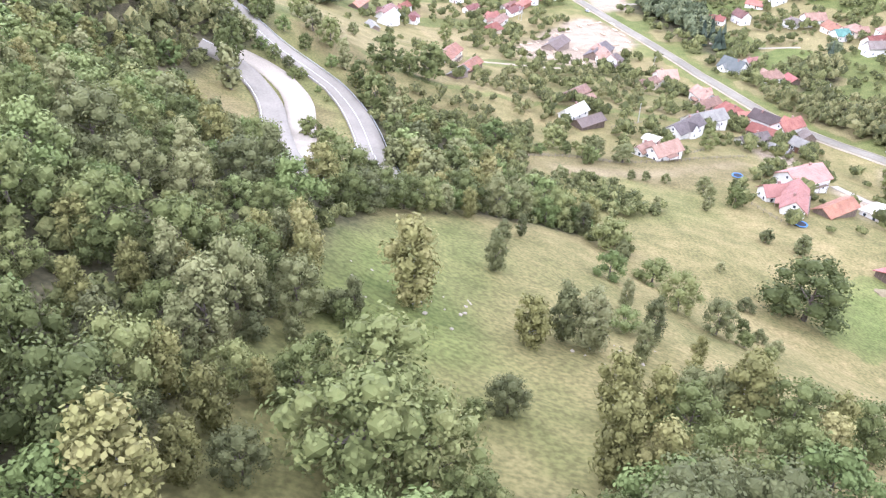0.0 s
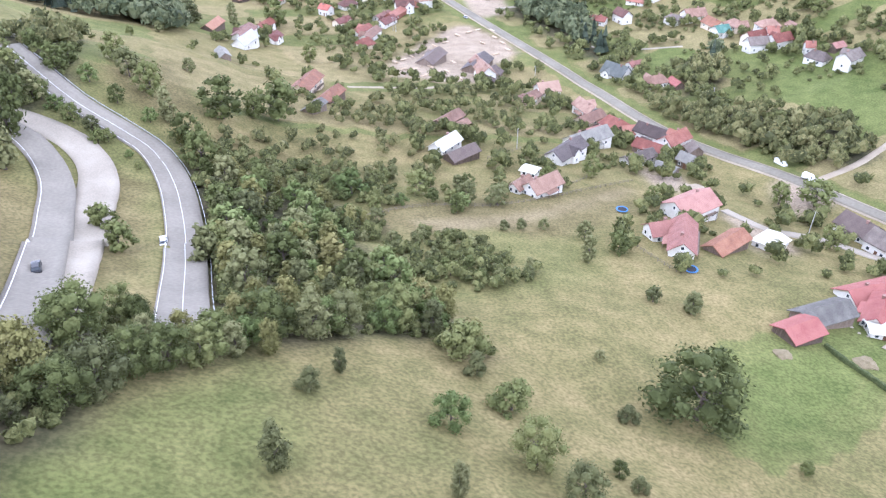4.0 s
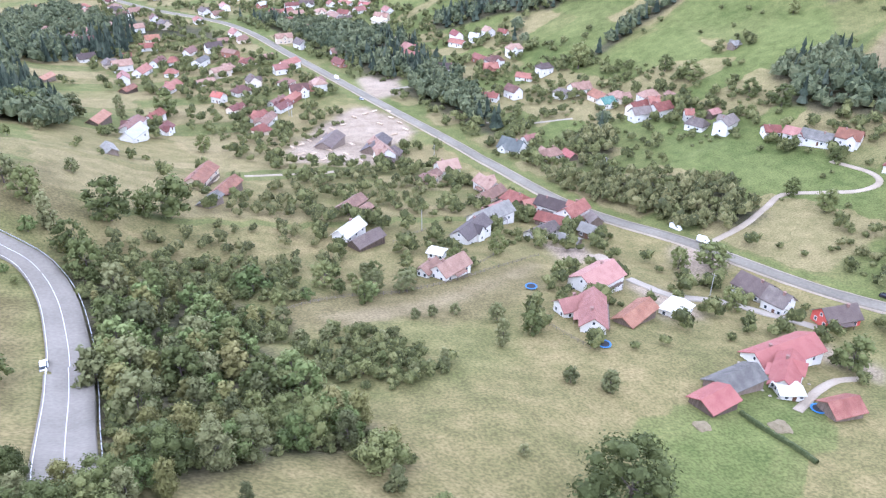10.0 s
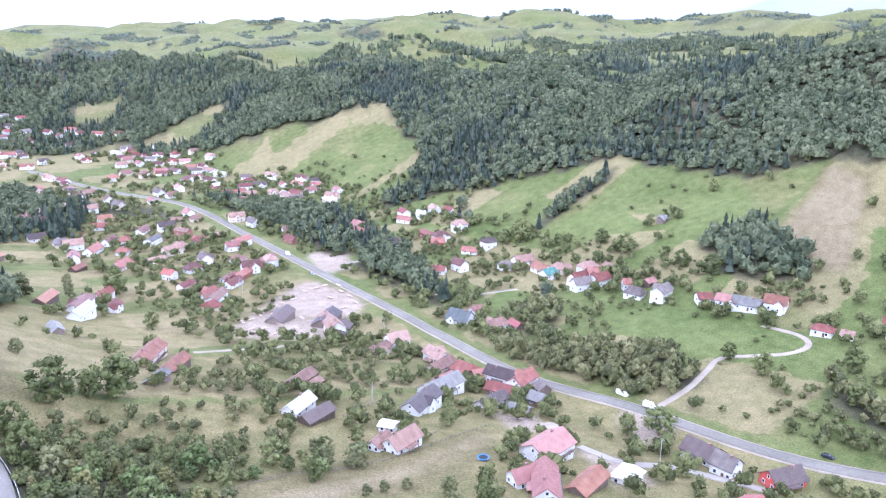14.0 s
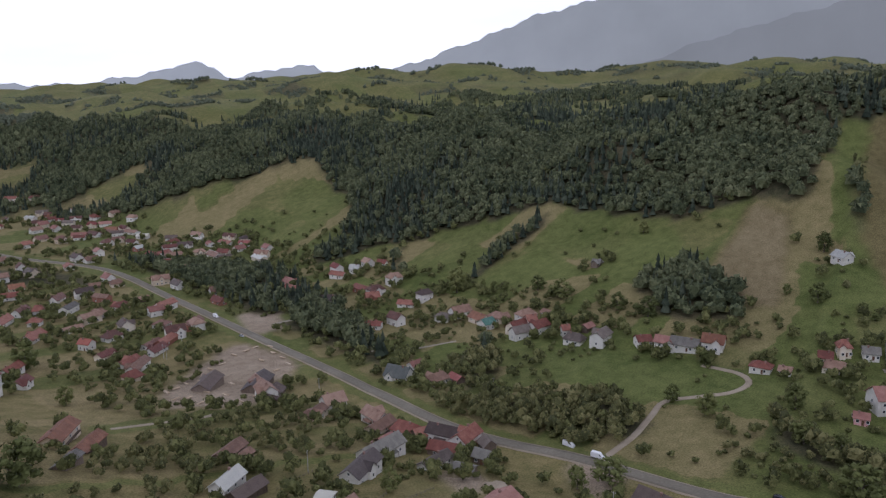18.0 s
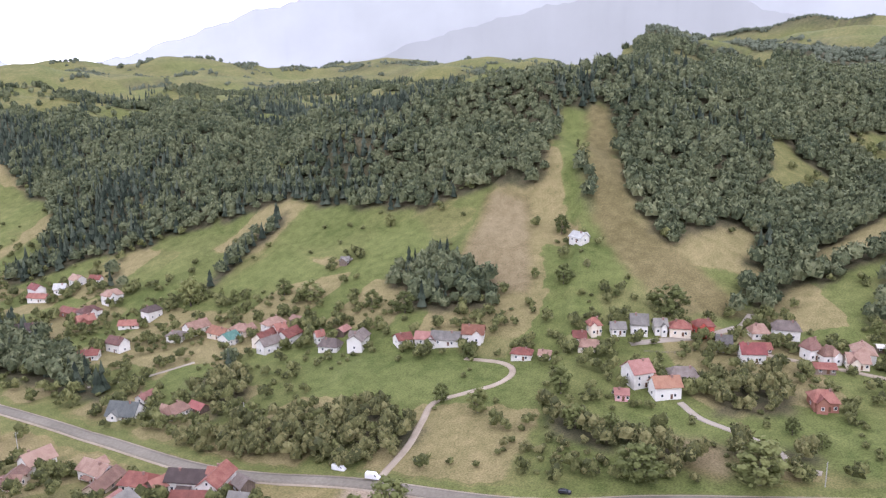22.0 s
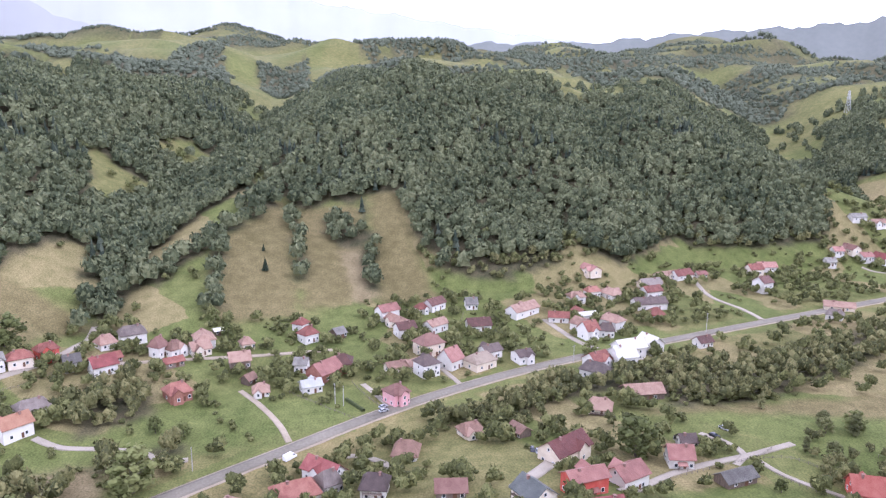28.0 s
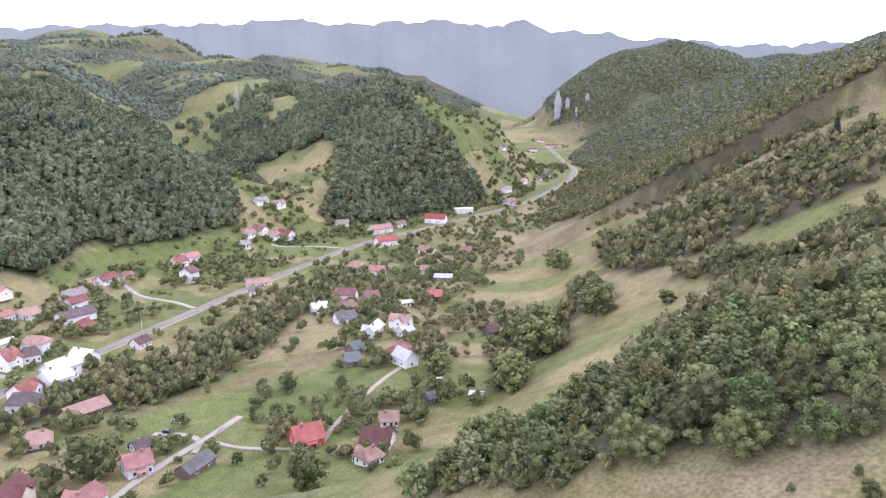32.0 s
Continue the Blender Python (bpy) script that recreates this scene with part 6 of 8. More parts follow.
def ball(level):
    if level not in BALLS:
        bm = bmesh.new()
        bmesh.ops.create_icosphere(bm, subdivisions=level, radius=1.0)
        bm.verts.ensure_lookup_table()
        BALLS[level] = (np.array([v.co[:] for v in bm.verts]), np.array([[v.index for v in f.verts] for f in bm.faces]))
        bm.free()
    return BALLS[level]


def fir_mesh(name, seed, mat):
    r = np.random.RandomState(seed)
    vs, fs, base = [], [], 0
    for k in range(11):
        u = k / 10
        z, rad = 0.10 + 0.82 * u, 0.21 * (1 - u) ** 0.85 + 0.02
        m = 15
        a = np.arange(m) * 6.283 / m + r.uniform(0, 6)
        rr = rad * np.where(np.arange(m) % 2, 0.55, 1.0) * r.uniform(0.8, 1.15, m)
        ring = np.column_stack([rr * np.cos(a), rr * np.sin(a), np.full(m, z) - 0.03 * (rr / (rad + 1e-6))])
        tip = np.array([[0, 0, z + 0.14]])
        vs += [ring, tip]
        idx = np.arange(m)
        fs.append(np.column_stack([base + idx, base + (idx + 1) % m, np.full(m, base + m)]))
        base += m + 1
    return mesh_from(name, np.vstack(vs), np.vstack(fs), [mat])


def kinds(seed, leaf, bark, shapes, count, size, thick=0.03):
    return [(trunk_mesh("trunk", seed + k, 0.6, bark, thick), crown_mesh("crown", seed + 40 + k, LEAF[q], shape, count, size)) for k, (q, shape) in enumerate(zip(leaf, shapes))]


def all_kinds(fine):
    """The kinds of tree, fine ones for near the camera."""
    k, s = (3400, 0.016) if fine else (750, 0.032)
    return {
        "broad": kinds(1, ("broad", "broad", "broad"), BARK, ("round", "round", "round"), k, s),
        "grey": kinds(4, ("grey", "grey"), BARK, ("round", "tall"), k, s),
        "gold": kinds(7, ("gold", "gold"), BIRCH_BARK, ("tall", "tall"), k, s * 1.05, 0.016),
        "lime": kinds(10, ("lime",), BARK, ("bush",), int(k * 0.8), s * 1.3),
        "brown": kinds(12, ("brown",), BIRCH_BARK, ("tall",), k, s * 1.05, 0.016),
        "bush": kinds(14, ("grey", "broad"), BARK, ("bush", "bush"), int(k * 0.7), s * 1.5),
        "fir": [(trunk_mesh("trunk", 17, 0.8, BARK, 0.02), fir_mesh("crown", 22, LEAF["conifer"]))],
    }


TREES, FINE_TREES = all_kinds(False), all_kinds(True)
TREE_WORDS = {"broad": ("broadleaf_tree", "dark green broadleaf tree with a dense uneven crown", "tree"), "grey": ("willow_tree", "grey-green tree with a loose feathery crown", "tree"),
              "gold": ("birch_tree", "pale birch turning yellow-green at the end of summer", "tree"), "lime": ("young_tree", "bright green young tree with a low rounded crown", "tree"),
              "brown": ("birch_tree", "slender birch with drooping russet-green foliage", "tree"), "bush": ("bush", "low grey-green bush growing in the meadow grass", "bush"),
              "fir": ("fir_tree", "dark green fir with a narrow pointed crown", "tree")}
PLACED = []


def tree(kind, x, y, tall, wide=1.0, group=""):
    book = FINE_TREES if math.hypot(x - 12, y - 55) < 105 else TREES
    tk, cr = book[kind][rng.randrange(len(book[kind]))]
    name, label, category = TREE_WORDS[kind]
    base = tagged(new(name), label, category, group or "meadow trees")
    base.matrix_basis = pose(x, y, height(x, y) - 0.1, 0, 0, rng.uniform(0, 360)) @ Matrix.Diagonal((tall * wide, tall * wide, tall, 1))
    for nm, me in (("trunk", tk), ("crown", cr)):
        o = new(nm, me)
        o.parent = base
    PLACED.append((x, y, tall * 0.3 * wide))
    return base


tree("broad", -46.5, 236.2, 4.5, 1.20)
tree("grey", -51.0, 239.2, 5.2, 1.10)
tree("broad", -55.8, 240.6, 6.4, 1.10)
tree("lime", -60.5, 243.6, 5.6, 1.20)
tree("broad", -64.5, 246.4, 7.2, 1.10)
tree("grey", -69.0, 250.2, 7.8, 1.10)
tree("broad", -73.4, 254.6, 8.4, 1.10)
tree("broad", -78.0, 259.0, 8.8, 1.15)
tree("lime", -82.6, 264.5, 8.6, 1.10)
tree("broad", -87.0, 270.0, 9.4, 1.10)
tree("grey", -72.0, 246.0, 7.4, 1.20)
tree("broad", -79.0, 251.5, 8.6, 1.20)
tree("broad", -86.0, 258.0, 9.2, 1.20)
tree("grey", -93.0, 265.0, 9.6, 1.20)
tree("lime", -40.5, 231.2, 3.0, 1.10)
tree("broad", -37.0, 225.5, 2.6, 1.10)
tree("gold", -30.0, 247.0, 5.5, 1.10)
tree("lime", -39.0, 253.5, 6.0, 1.10)
tree("broad", -48.5, 258.5, 6.5, 1.10)
tree("lime", -57.0, 265.0, 7.0, 1.10)
tree("broad", -64.0, 273.0, 7.5, 1.10)
tree("gold", -3.3, 75.2, 13.7, 1.10)
tree("grey", 9.0, 97.6, 8.2, 1.00)
tree("bush", 12.0, 116.7, 5.0, 1.00)
tree("grey", 16.2, 123.8, 5.3, 1.00)
tree("lime", 31.9, 112.7, 7.2, 1.10)
tree("broad", 43.1, 105.4, 9.1, 1.10)
tree("brown", 30.5, 95.9, 6.7, 0.80)
tree("gold", 11.7, 72.3, 8.5, 1.20)
tree("grey", 16.8, 76.6, 9.9, 1.00)
tree("brown", 20.4, 75.5, 10.9, 1.00)
tree("lime", 27.6, 85.5, 5.1, 1.20)
tree("grey", 31.7, 84.5, 8.1, 1.00)
tree("grey", 27.5, 75.2, 6.9, 1.00)
tree("grey", 47.3, 97.0, 8.0, 1.00)
tree("gold", 35.8, 76.5, 6.0, 0.80)
tree("gold", 39.4, 68.6, 8.7, 1.00)
tree("gold", 31.7, 68.3, 5.6, 1.00)
tree("broad", 80.3, 127.2, 16.9, 1.45)
tree("bush", 65.4, 124.9, 4.2, 1.30)
tree("bush", 56.4, 106.3, 3.6, 1.00)
tree("bush", 57.8, 102.5, 3.8, 1.00)
tree("bush", 57.5, 95.6, 4.1, 1.00)
tree("bush", 51.4, 94.6, 4.0, 1.00)
tree("bush", 53.0, 89.2, 3.8, 1.00)
tree("bush", 43.1, 121.0, 6.7, 1.40)
tree("bush", 37.7, 137.8, 9.5, 1.20)
tree("bush", 39.3, 131.3, 5.8, 1.00)
tree("grey", -9.5, 66.2, 5.8, 1.00)
tree("bush", 94.6, 113.5, 3.8, 1.00)
tree("bush", 67.0, 144.5, 3.2, 1.00)
tree("grey", 99.9, 169.8, 6.9, 1.50)
tree("bush", 92.2, 175.5, 5.3, 1.00)
tree("gold", -15.2, 69.1, 8.0, 1.00)
tree("broad", -20.1, 65.9, 8.6, 1.00)
tree("grey", -18.5, 59.9, 7.4, 1.00)
tree("gold", 38.2, 63.9, 8.4, 1.00)
tree("grey", 29.2, 61.9, 6.6, 1.00)
tree("grey", 7.3, 54.4, 3.4, 1.00)
tree("grey", -14.9, 62.3, 7.8, 1.00)
tree("bush", -11.7, 55.0, 3.6, 1.00)
tree("bush", -10.3, 63.0, 4.0, 1.00)
tree("broad", -23.5, 33.5, 9.7, 1.10)
tree("broad", -23.0, 39.5, 8.9, 1.00)
tree("brown", -26.1, 44.3, 7.9, 1.00)
tree("grey", -20.0, 57.5, 9.8, 1.00)
tree("broad", -30.6, 40.4, 8.7, 1.00)
tree("broad", -5.4, 47.4, 11.3, 1.35)
tree("broad", -11.7, 46.5, 6.6, 1.20)
tree("grey", -4.2, 48.5, 5.9, 1.20)
tree("grey", 7.0, 52.8, 5.4, 1.10)
tree("gold", 18.4, 55.0, 10.5, 1.00)
tree("gold", 22.7, 54.7, 9.5, 0.90)
tree("broad", 26.0, 53.6, 8.2, 1.20)
tree("gold", 33.9, 58.6, 11.3, 1.10)
tree("grey", 31.1, 60.1, 7.7, 1.00)
tree("broad", 38.3, 56.2, 10.0, 1.20)
tree("gold", 43.0, 56.3, 9.5, 1.00)
tree("broad", 49.3, 58.2, 8.5, 1.20)
tree("bush", 3.4, 49.6, 3.4, 1.00)
tree("gold", -14.7, 44.9, 5.3, 1.00)
tree("bush", -17.5, 54.5, 3.4, 1.30)
tree("bush", -1.1, 48.5, 3.8, 1.00)
tree("lime", 38.0, 55.0, 3.9, 1.00)
tree("bush", -11.5, 64.5, 4.0, 1.30)
tree("gold", -15.7, 73.5, 9.5, 1.00)
tree("gold", -20.3, 70.3, 8.3, 1.00)
tree("gold", -24.5, 67.3, 7.2, 1.00)
tree("brown", -18.5, 73.6, 8.0, 1.00)
tree("grey", -25.6, 58.0, 8.6, 1.00)
tree("broad", 40.6, 244.4, 9.4, 1.30)
tree("broad", 50.7, 229.0, 7.4, 1.00)
tree("broad", -21.7, 276.7, 16.4, 1.20)
tree("broad", -5.7, 293.2, 17.5, 1.20)
tree("broad", -13.2, 289.2, 10.7, 1.00)
tree("lime", 19.3, 239.5, 10.2, 1.30)
tree("broad", 1.9, 426.0, 11.4, 1.00)
tree("broad", 93.6, 204.2, 8.5, 1.10)
tree("grey", 82.3, 197.3, 9.3, 1.00)
tree("grey", 86.1, 212.4, 7.2, 1.00)
tree("bush", 75.4, 219.4, 4.6, 1.00)
tree("bush", 100.7, 171.8, 5.4, 1.30)
tree("bush", 93.2, 178.2, 3.9, 1.00)
tree("broad", 120.7, 245.4, 8.2, 1.00)
tree("broad", 178.5, 174.3, 12.2, 1.20)
tree("broad", 257.7, 275.5, 12.7, 1.00)
tree("grey", -66.4, 477.7, 13.9, 1.40)
tree("broad", -84.2, 454.7, 16.2, 1.40)
tree("grey", -44.9, 497.9, 14.8, 1.00)
tree("broad", -21.1, 512.2, 19.3, 1.00)
tree("grey", 55.9, 240.7, 8.8, 1.00)
tree("grey", 65.9, 241.0, 8.0, 1.40)
tree("bush", -38.5, 320.2, 6.8, 1.00)
tree("bush", -69.2, 413.9, 6.5, 1.00)
tree("bush", -67.2, 445.0, 7.1, 1.00)
tree("bush", -75.3, 387.0, 6.0, 1.00)
tree("bush", -47.4, 439.8, 6.5, 1.00)
tree("broad", 186.2, 250.3, 11.7, 1.50)
tree("broad", 174.7, 254.6, 10.6, 1.00)
tree("broad", 170.0, 216.3, 10.3, 1.00)
tree("bush", 62.3, 214.8, 4.4, 1.00)
tree("bush", 68.1, 217.8, 4.5, 1.00)
tree("broad", 87.9, 261.2, 7.7, 1.00)
tree("broad", 108.0, 273.3, 10.5, 1.00)
tree("broad", 256.9, 295.5, 10.2, 1.00)
tree("broad", 285.7, 253.0, 13.2, 1.00)
tree("broad", 265.3, 232.1, 10.9, 1.20)
tree("broad", 266.5, 217.4, 10.6, 1.10)
tree("broad", 247.6, 194.8, 14.4, 1.50)
tree("broad", 271.2, 164.0, 16.3, 1.60)
tree("broad", 309.3, 157.2, 6.8, 1.20)
tree("broad", 424.8, 351.8, 14.4, 1.00)
tree("broad", 374.2, 334.4, 7.2, 1.00)
tree("broad", 380.3, 253.7, 17.6, 1.40)
tree("broad", 296.1, 382.3, 9.1, 1.00)
tree("broad", 297.8, 317.1, 8.8, 1.20)
tree("fir", 488.9, 151.1, 8.7, 1.30)
tree("grey", 509.6, 398.4, 6.8, 1.00)
tree("grey", 489.2, 381.6, 8.1, 1.00)
tree("bush", 472.8, 457.1, 4.3, 1.00)
tree("fir", 511.4, 155.1, 4.9, 1.30)
tree("broad", 389.0, 474.8, 11.0, 1.00)
tree("broad", 376.0, 315.7, 12.7, 1.20)
tree("bush", 391.6, 310.6, 5.8, 1.00)
tree("bush", 379.9, 291.8, 5.6, 1.50)
tree("bush", 376.6, 282.5, 4.9, 1.40)
tree("bush", 395.5, 286.6, 4.4, 1.00)
tree("bush", 365.5, 297.2, 4.9, 1.00)
tree("broad", 262.1, 531.3, 21.0, 1.00)
tree("broad", 298.6, 476.8, 12.1, 1.30)
tree("broad", 301.7, 452.7, 15.2, 1.40)
tree("broad", 388.5, 633.9, 5.6, 1.00)
tree("broad", 726.6, 257.1, 13.8, 1.00)
tree("broad", 280.7, 507.3, 7.7, 1.00)
tree("broad", 277.2, 517.8, 7.1, 1.00)
tree("broad", 284.3, 497.4, 7.0, 1.00)
tree("broad", 310.9, 404.6, 12.9, 1.20)
tree("broad", 312.3, 378.0, 14.0, 1.30)
tree("broad", 313.1, 168.6, 7.7, 1.00)
tree("broad", 424.9, 168.7, 8.5, 1.00)
tree("broad", 409.1, 159.3, 9.5, 1.00)
tree("broad", 272.4, -5.4, 16.1, 1.30)
tree("broad", 240.0, -140.8, 12.4, 1.20)
tree("grey", 278.5, -90.1, 9.4, 1.20)
tree("grey", 282.0, -81.1, 7.0, 1.00)
tree("grey", 308.2, -70.3, 7.4, 1.00)
tree("broad", 207.4, -42.3, 13.6, 1.10)
tree("broad", 204.8, -146.5, 15.3, 1.20)
tree("broad", 212.8, -176.6, 19.8, 1.30)
tree("grey", 268.5, -65.4, 6.6, 1.00)
tree("grey", 262.0, -71.6, 7.6, 1.00)
tree("bush", 249.0, -102.6, 8.7, 1.30)
tree("bush", 236.7, -107.1, 8.5, 1.40)
tree("grey", 235.3, -84.2, 6.1, 1.00)
tree("bush", 243.6, -42.4, 5.4, 1.00)
tree("bush", 222.6, -36.9, 5.4, 1.00)
tree("broad", 281.5, -301.3, 13.8, 1.30)
tree("broad", 339.0, -338.3, 10.8, 1.00)
tree("grey", 278.9, -202.6, 10.9, 1.00)
tree("broad", 260.9, -212.2, 10.6, 1.20)
tree("broad", 384.9, -22.7, 9.8, 1.20)
tree("broad", 201.1, -138.9, 18.7, 1.20)
tree("broad", 246.4, -144.6, 13.5, 1.10)
tree("broad", 281.9, -92.1, 9.4, 1.20)
tree("grey", 288.3, -83.9, 7.0, 1.00)
tree("grey", 263.4, -105.5, 7.0, 1.00)
tree("broad", 210.4, -44.5, 12.9, 1.10)
tree("broad", 293.4, -311.5, 14.4, 1.30)
tree("broad", 227.5, -193.0, 19.7, 1.30)
tree("broad", 202.5, -205.8, 16.6, 1.40)
tree("broad", 288.8, -210.3, 10.6, 1.00)
tree("broad", 282.2, -221.6, 9.2, 1.00)
tree("broad", 191.3, -298.6, 13.3, 1.20)
tree("fir", 148.9, -366.2, 11.6, 1.40)
tree("broad", 148.2, -383.8, 6.9, 1.00)
tree("bush", 55.1, -7.1, 2.6, 1.30)
tree("bush", 63.6, -7.5, 1.4, 1.20)
tree("broad", 71.9, -13.3, 7.7, 1.10)
tree("broad", 84.2, -11.7, 6.6, 1.20)
tree("bush", 169.0, -205.5, 5.9, 2.00)
tree("bush", 167.0, -225.9, 4.9, 1.50)
tree("bush", 137.1, -210.7, 4.9, 2.20)
tree("bush", 57.2, -11.1, 1.7, 1.00)
tree("gold", 104.3, -37.0, 6.4, 1.00)
tree("gold", 94.7, -33.2, 8.0, 1.00)
tree("gold", 83.9, -90.7, 7.5, 1.00)
tree("gold", -21.2, 42.2, 7.8, 1.00)
tree("gold", -17.0, 39.5, 7.1, 1.00)
tree("grey", -21.6, 47.4, 7.3, 1.00)
tree("broad", -17.0, 45.5, 6.1, 1.00)
tree("bush", -21.4, 37.3, 4.3, 1.00)
tree("brown", -22.5, 35.3, 6.9, 1.00)
tree("gold", -17.0, 33.2, 6.7, 1.00)
tree("grey", -13.7, 34.5, 5.6, 1.00)
tree("grey", -17.3, 59.7, 4.8, 1.00)
tree("bush", -14.5, 56.7, 3.3, 1.00)
tree("gold", -30.1, 49.1, 6.7, 1.00)
tree("gold", -28.0, 55.6, 6.8, 1.00)
tree("gold", -24.6, 58.8, 6.6, 1.00)
tree("grey", -22.7, 63.5, 6.3, 1.00)
tree("broad", -6.7, 117.9, 7.8, 1.20)
tree("broad", -2.9, 120.8, 7.6, 1.20)
tree("grey", 1.2, 124.2, 6.9, 1.20)
tree("broad", -10.0, 114.6, 8.3, 1.20)
tree("grey", -12.3, 108.9, 8.2, 1.20)
tree("gold", -6.1, 125.6, 6.9, 1.20)
tree("broad", -14.8, 103.8, 8.4, 1.20)
tree("gold", 5.7, 126.9, 7.2, 1.10)
tree("broad", -1.7, 127.3, 7.6, 1.20)
tree("grey", -9.6, 121.2, 7.5, 1.10)
tree("lime", 2.2, 128.8, 6.2, 1.20)
tree("broad", -5.7, 37.4, 12.4, 1.25)
tree("broad", -0.5, 38.7, 10.0, 1.10)
tree("gold", 15.7, 43.3, 11.1, 1.00)
tree("gold", 18.9, 41.2, 9.7, 1.00)
tree("broad", 25.1, 42.6, 10.0, 1.00)
tree("gold", 36.9, 47.5, 10.3, 1.00)
tree("broad", 32.4, 45.4, 9.3, 1.00)
tree("bush", -11.9, 175.3, 10.5, 1.00)
tree("broad", -68.4, 238.7, 10.7, 1.00)
tree("grey", -66.3, 245.4, 9.2, 1.00)
tree("broad", -65.6, 265.2, 9.9, 1.00)
tree("bush", -35.7, 186.4, 7.4, 1.20)
tree("bush", -28.9, 174.3, 7.6, 1.20)
tree("broad", -41.3, 271.0, 12.7, 1.00)
tree("grey", -34.8, 258.6, 12.3, 1.00)
tree("broad", -28.0, 248.0, 12.0, 1.00)
tree("grey", -49.0, 279.0, 10.7, 1.00)
tree("broad", -55.6, 290.3, 11.1, 1.00)
tree("broad", -22.5, 235.5, 13.4, 1.00)
tree("bush", -48.4, 233.6, 5.5, 1.00)
tree("grey", -62.4, 208.6, 14.3, 1.20)
tree("broad", -66.2, 225.4, 13.6, 1.00)
tree("bush", -73.8, 274.3, 8.1, 1.00)


def clear_of_houses(x, y, pad):
    ok = np.ones(x.shape, bool)
    for hx, hy, r in FOOTPRINTS:
        ok &= (x - hx) ** 2 + (y - hy) ** 2 > (r + pad) ** 2
    return ok


def scatter(x0, x1, y0, y1, step, seed):
    r = np.random.RandomState(seed)
    a, b = np.meshgrid(np.arange(x0, x1, step), np.arange(y0, y1, step))
    return (a + r.uniform(-0.48, 0.48, a.shape) * step).ravel(), (b + r.uniform(-0.48, 0.48, a.shape) * step).ravel()


def leafy(level):
    """A crown one high and two wide: crumpled lobes and, round them, loose sprays of leaves."""
    r = np.random.RandomState(40 + level)
    lobes, sprays = ((1, 46), (3, 110), (1, 8))[level - 1]
    vs, fs, base = [], [], 0
    core, cf = ball(1)
    cf = cf[core[cf].mean(1)[:, 2] > -0.6]
    heart = np.array([(0.0, 0.0, 0.0)] if lobes == 1 else [(0.4 * math.cos(k * 2.1), 0.4 * math.sin(k * 2.1), (0.3, -0.2, 0.05)[k]) for k in range(lobes)])
    size = 0.84 if lobes == 1 else 0.58
    for off in heart:
        vs.append(core * size * (1 + r.uniform(-0.16, 0.16, (len(core), 1))) + off)
        fs.append(cf + base)
        base += len(core)
    d = r.normal(size=(sprays, 3))
    d /= np.linalg.norm(d, axis=1)[:, None]
    d[:, 2] = np.where(d[:, 2] < -0.3, -d[:, 2], d[:, 2])
    p = d * size * r.uniform(0.86, 1.12, (sprays, 1)) + heart[np.arange(sprays) % lobes]
    n = d + r.normal(scale=0.35, size=d.shape)
    q = np.cross(n, r.normal(size=d.shape))
    q /= np.linalg.norm(q, axis=1)[:, None]
    w = np.cross(n, q)
    w /= np.linalg.norm(w, axis=1)[:, None]
    s = (0.27, 0.165, 0.4)[level - 1] * r.uniform(0.6, 1.35, (sprays, 1))
    vs.append(np.stack([p - q * s, p + q * s * 0.8 + d * s * 0.3, p + w * s * 1.1 - d * s * 0.25], 1).reshape(-1, 3))
    fs.append(np.arange(sprays * 3).reshape(-1, 3) + base)
    return np.vstack(vs), np.vstack(fs), 0.07


def woods(name, label, category, mat, x, y, tall, wide, level, seed, spiky=False, lobes=1):
    """Many crowns in one mesh, each an uneven ball or a spire with a ragged outline."""
    r = np.random.RandomState(seed)
    z = ground(x, y)
    if spiky:
        m = 7
        a = np.arange(m) * 6.283 / m
        tiers = [(0.12, 1.0, 0.55), (0.38, 0.7, 0.78), (0.62, 0.42, 1.0)]
        tv, tf = [], []
        for zz, rr, tip in tiers:
            k = sum(len(q) for q in tv)
            tv.append(np.vstack([np.column_stack([rr * np.cos(a + zz * 9), rr * np.sin(a + zz * 9), np.full(m, zz)]), [[0, 0, tip]]]))
            tf += [(k + q, k + (q + 1) % m, k + m) for q in range(m)]
        v0, f0 = np.vstack(tv), np.array(tf)
    else:
        v0, f0, rough = leafy(level)
    n, k = len(x), len(v0)
    turn = r.uniform(0, 6.283, n)
    c, s = np.cos(turn)[:, None], np.sin(turn)[:, None]
    v = np.repeat(v0[None], n, 0)
    if not spiky:
        bumps = 1 + 0.16 * np.sin(v0[None] @ np.array([4.1, 2.3, 3.7]) * 1.4 + r.uniform(0, 6.283, (n, 1))) + rough * r.uniform(-1, 1, (n, k))
        v = v * bumps[..., None]
        v[..., 2] = v[..., 2] * 0.5 + 0.5
    else:
        v = v * (1 + r.uniform(-0.14, 0.14, (n, k, 1)))
    vx = (v[..., 0] * c - v[..., 1] * s) * wide[:, None] + x[:, None]
    vy = (v[..., 0] * s + v[..., 1] * c) * wide[:, None] + y[:, None]
    sink = np.clip((np.hypot(x - 40, y - 84) - 800) / 120, 0.3, 9.0)
    vz = v[..., 2] * (tall + sink * 0.7)[:, None] + (z - sink)[:, None]
    me = mesh_from(name, np.stack([vx, vy, vz], -1).reshape(-1, 3), (f0[None] + (np.arange(n) * k)[:, None, None]).reshape(-1, 3), [mat], False)
    return tagged(new(name, me), label, category, kind="stuff")


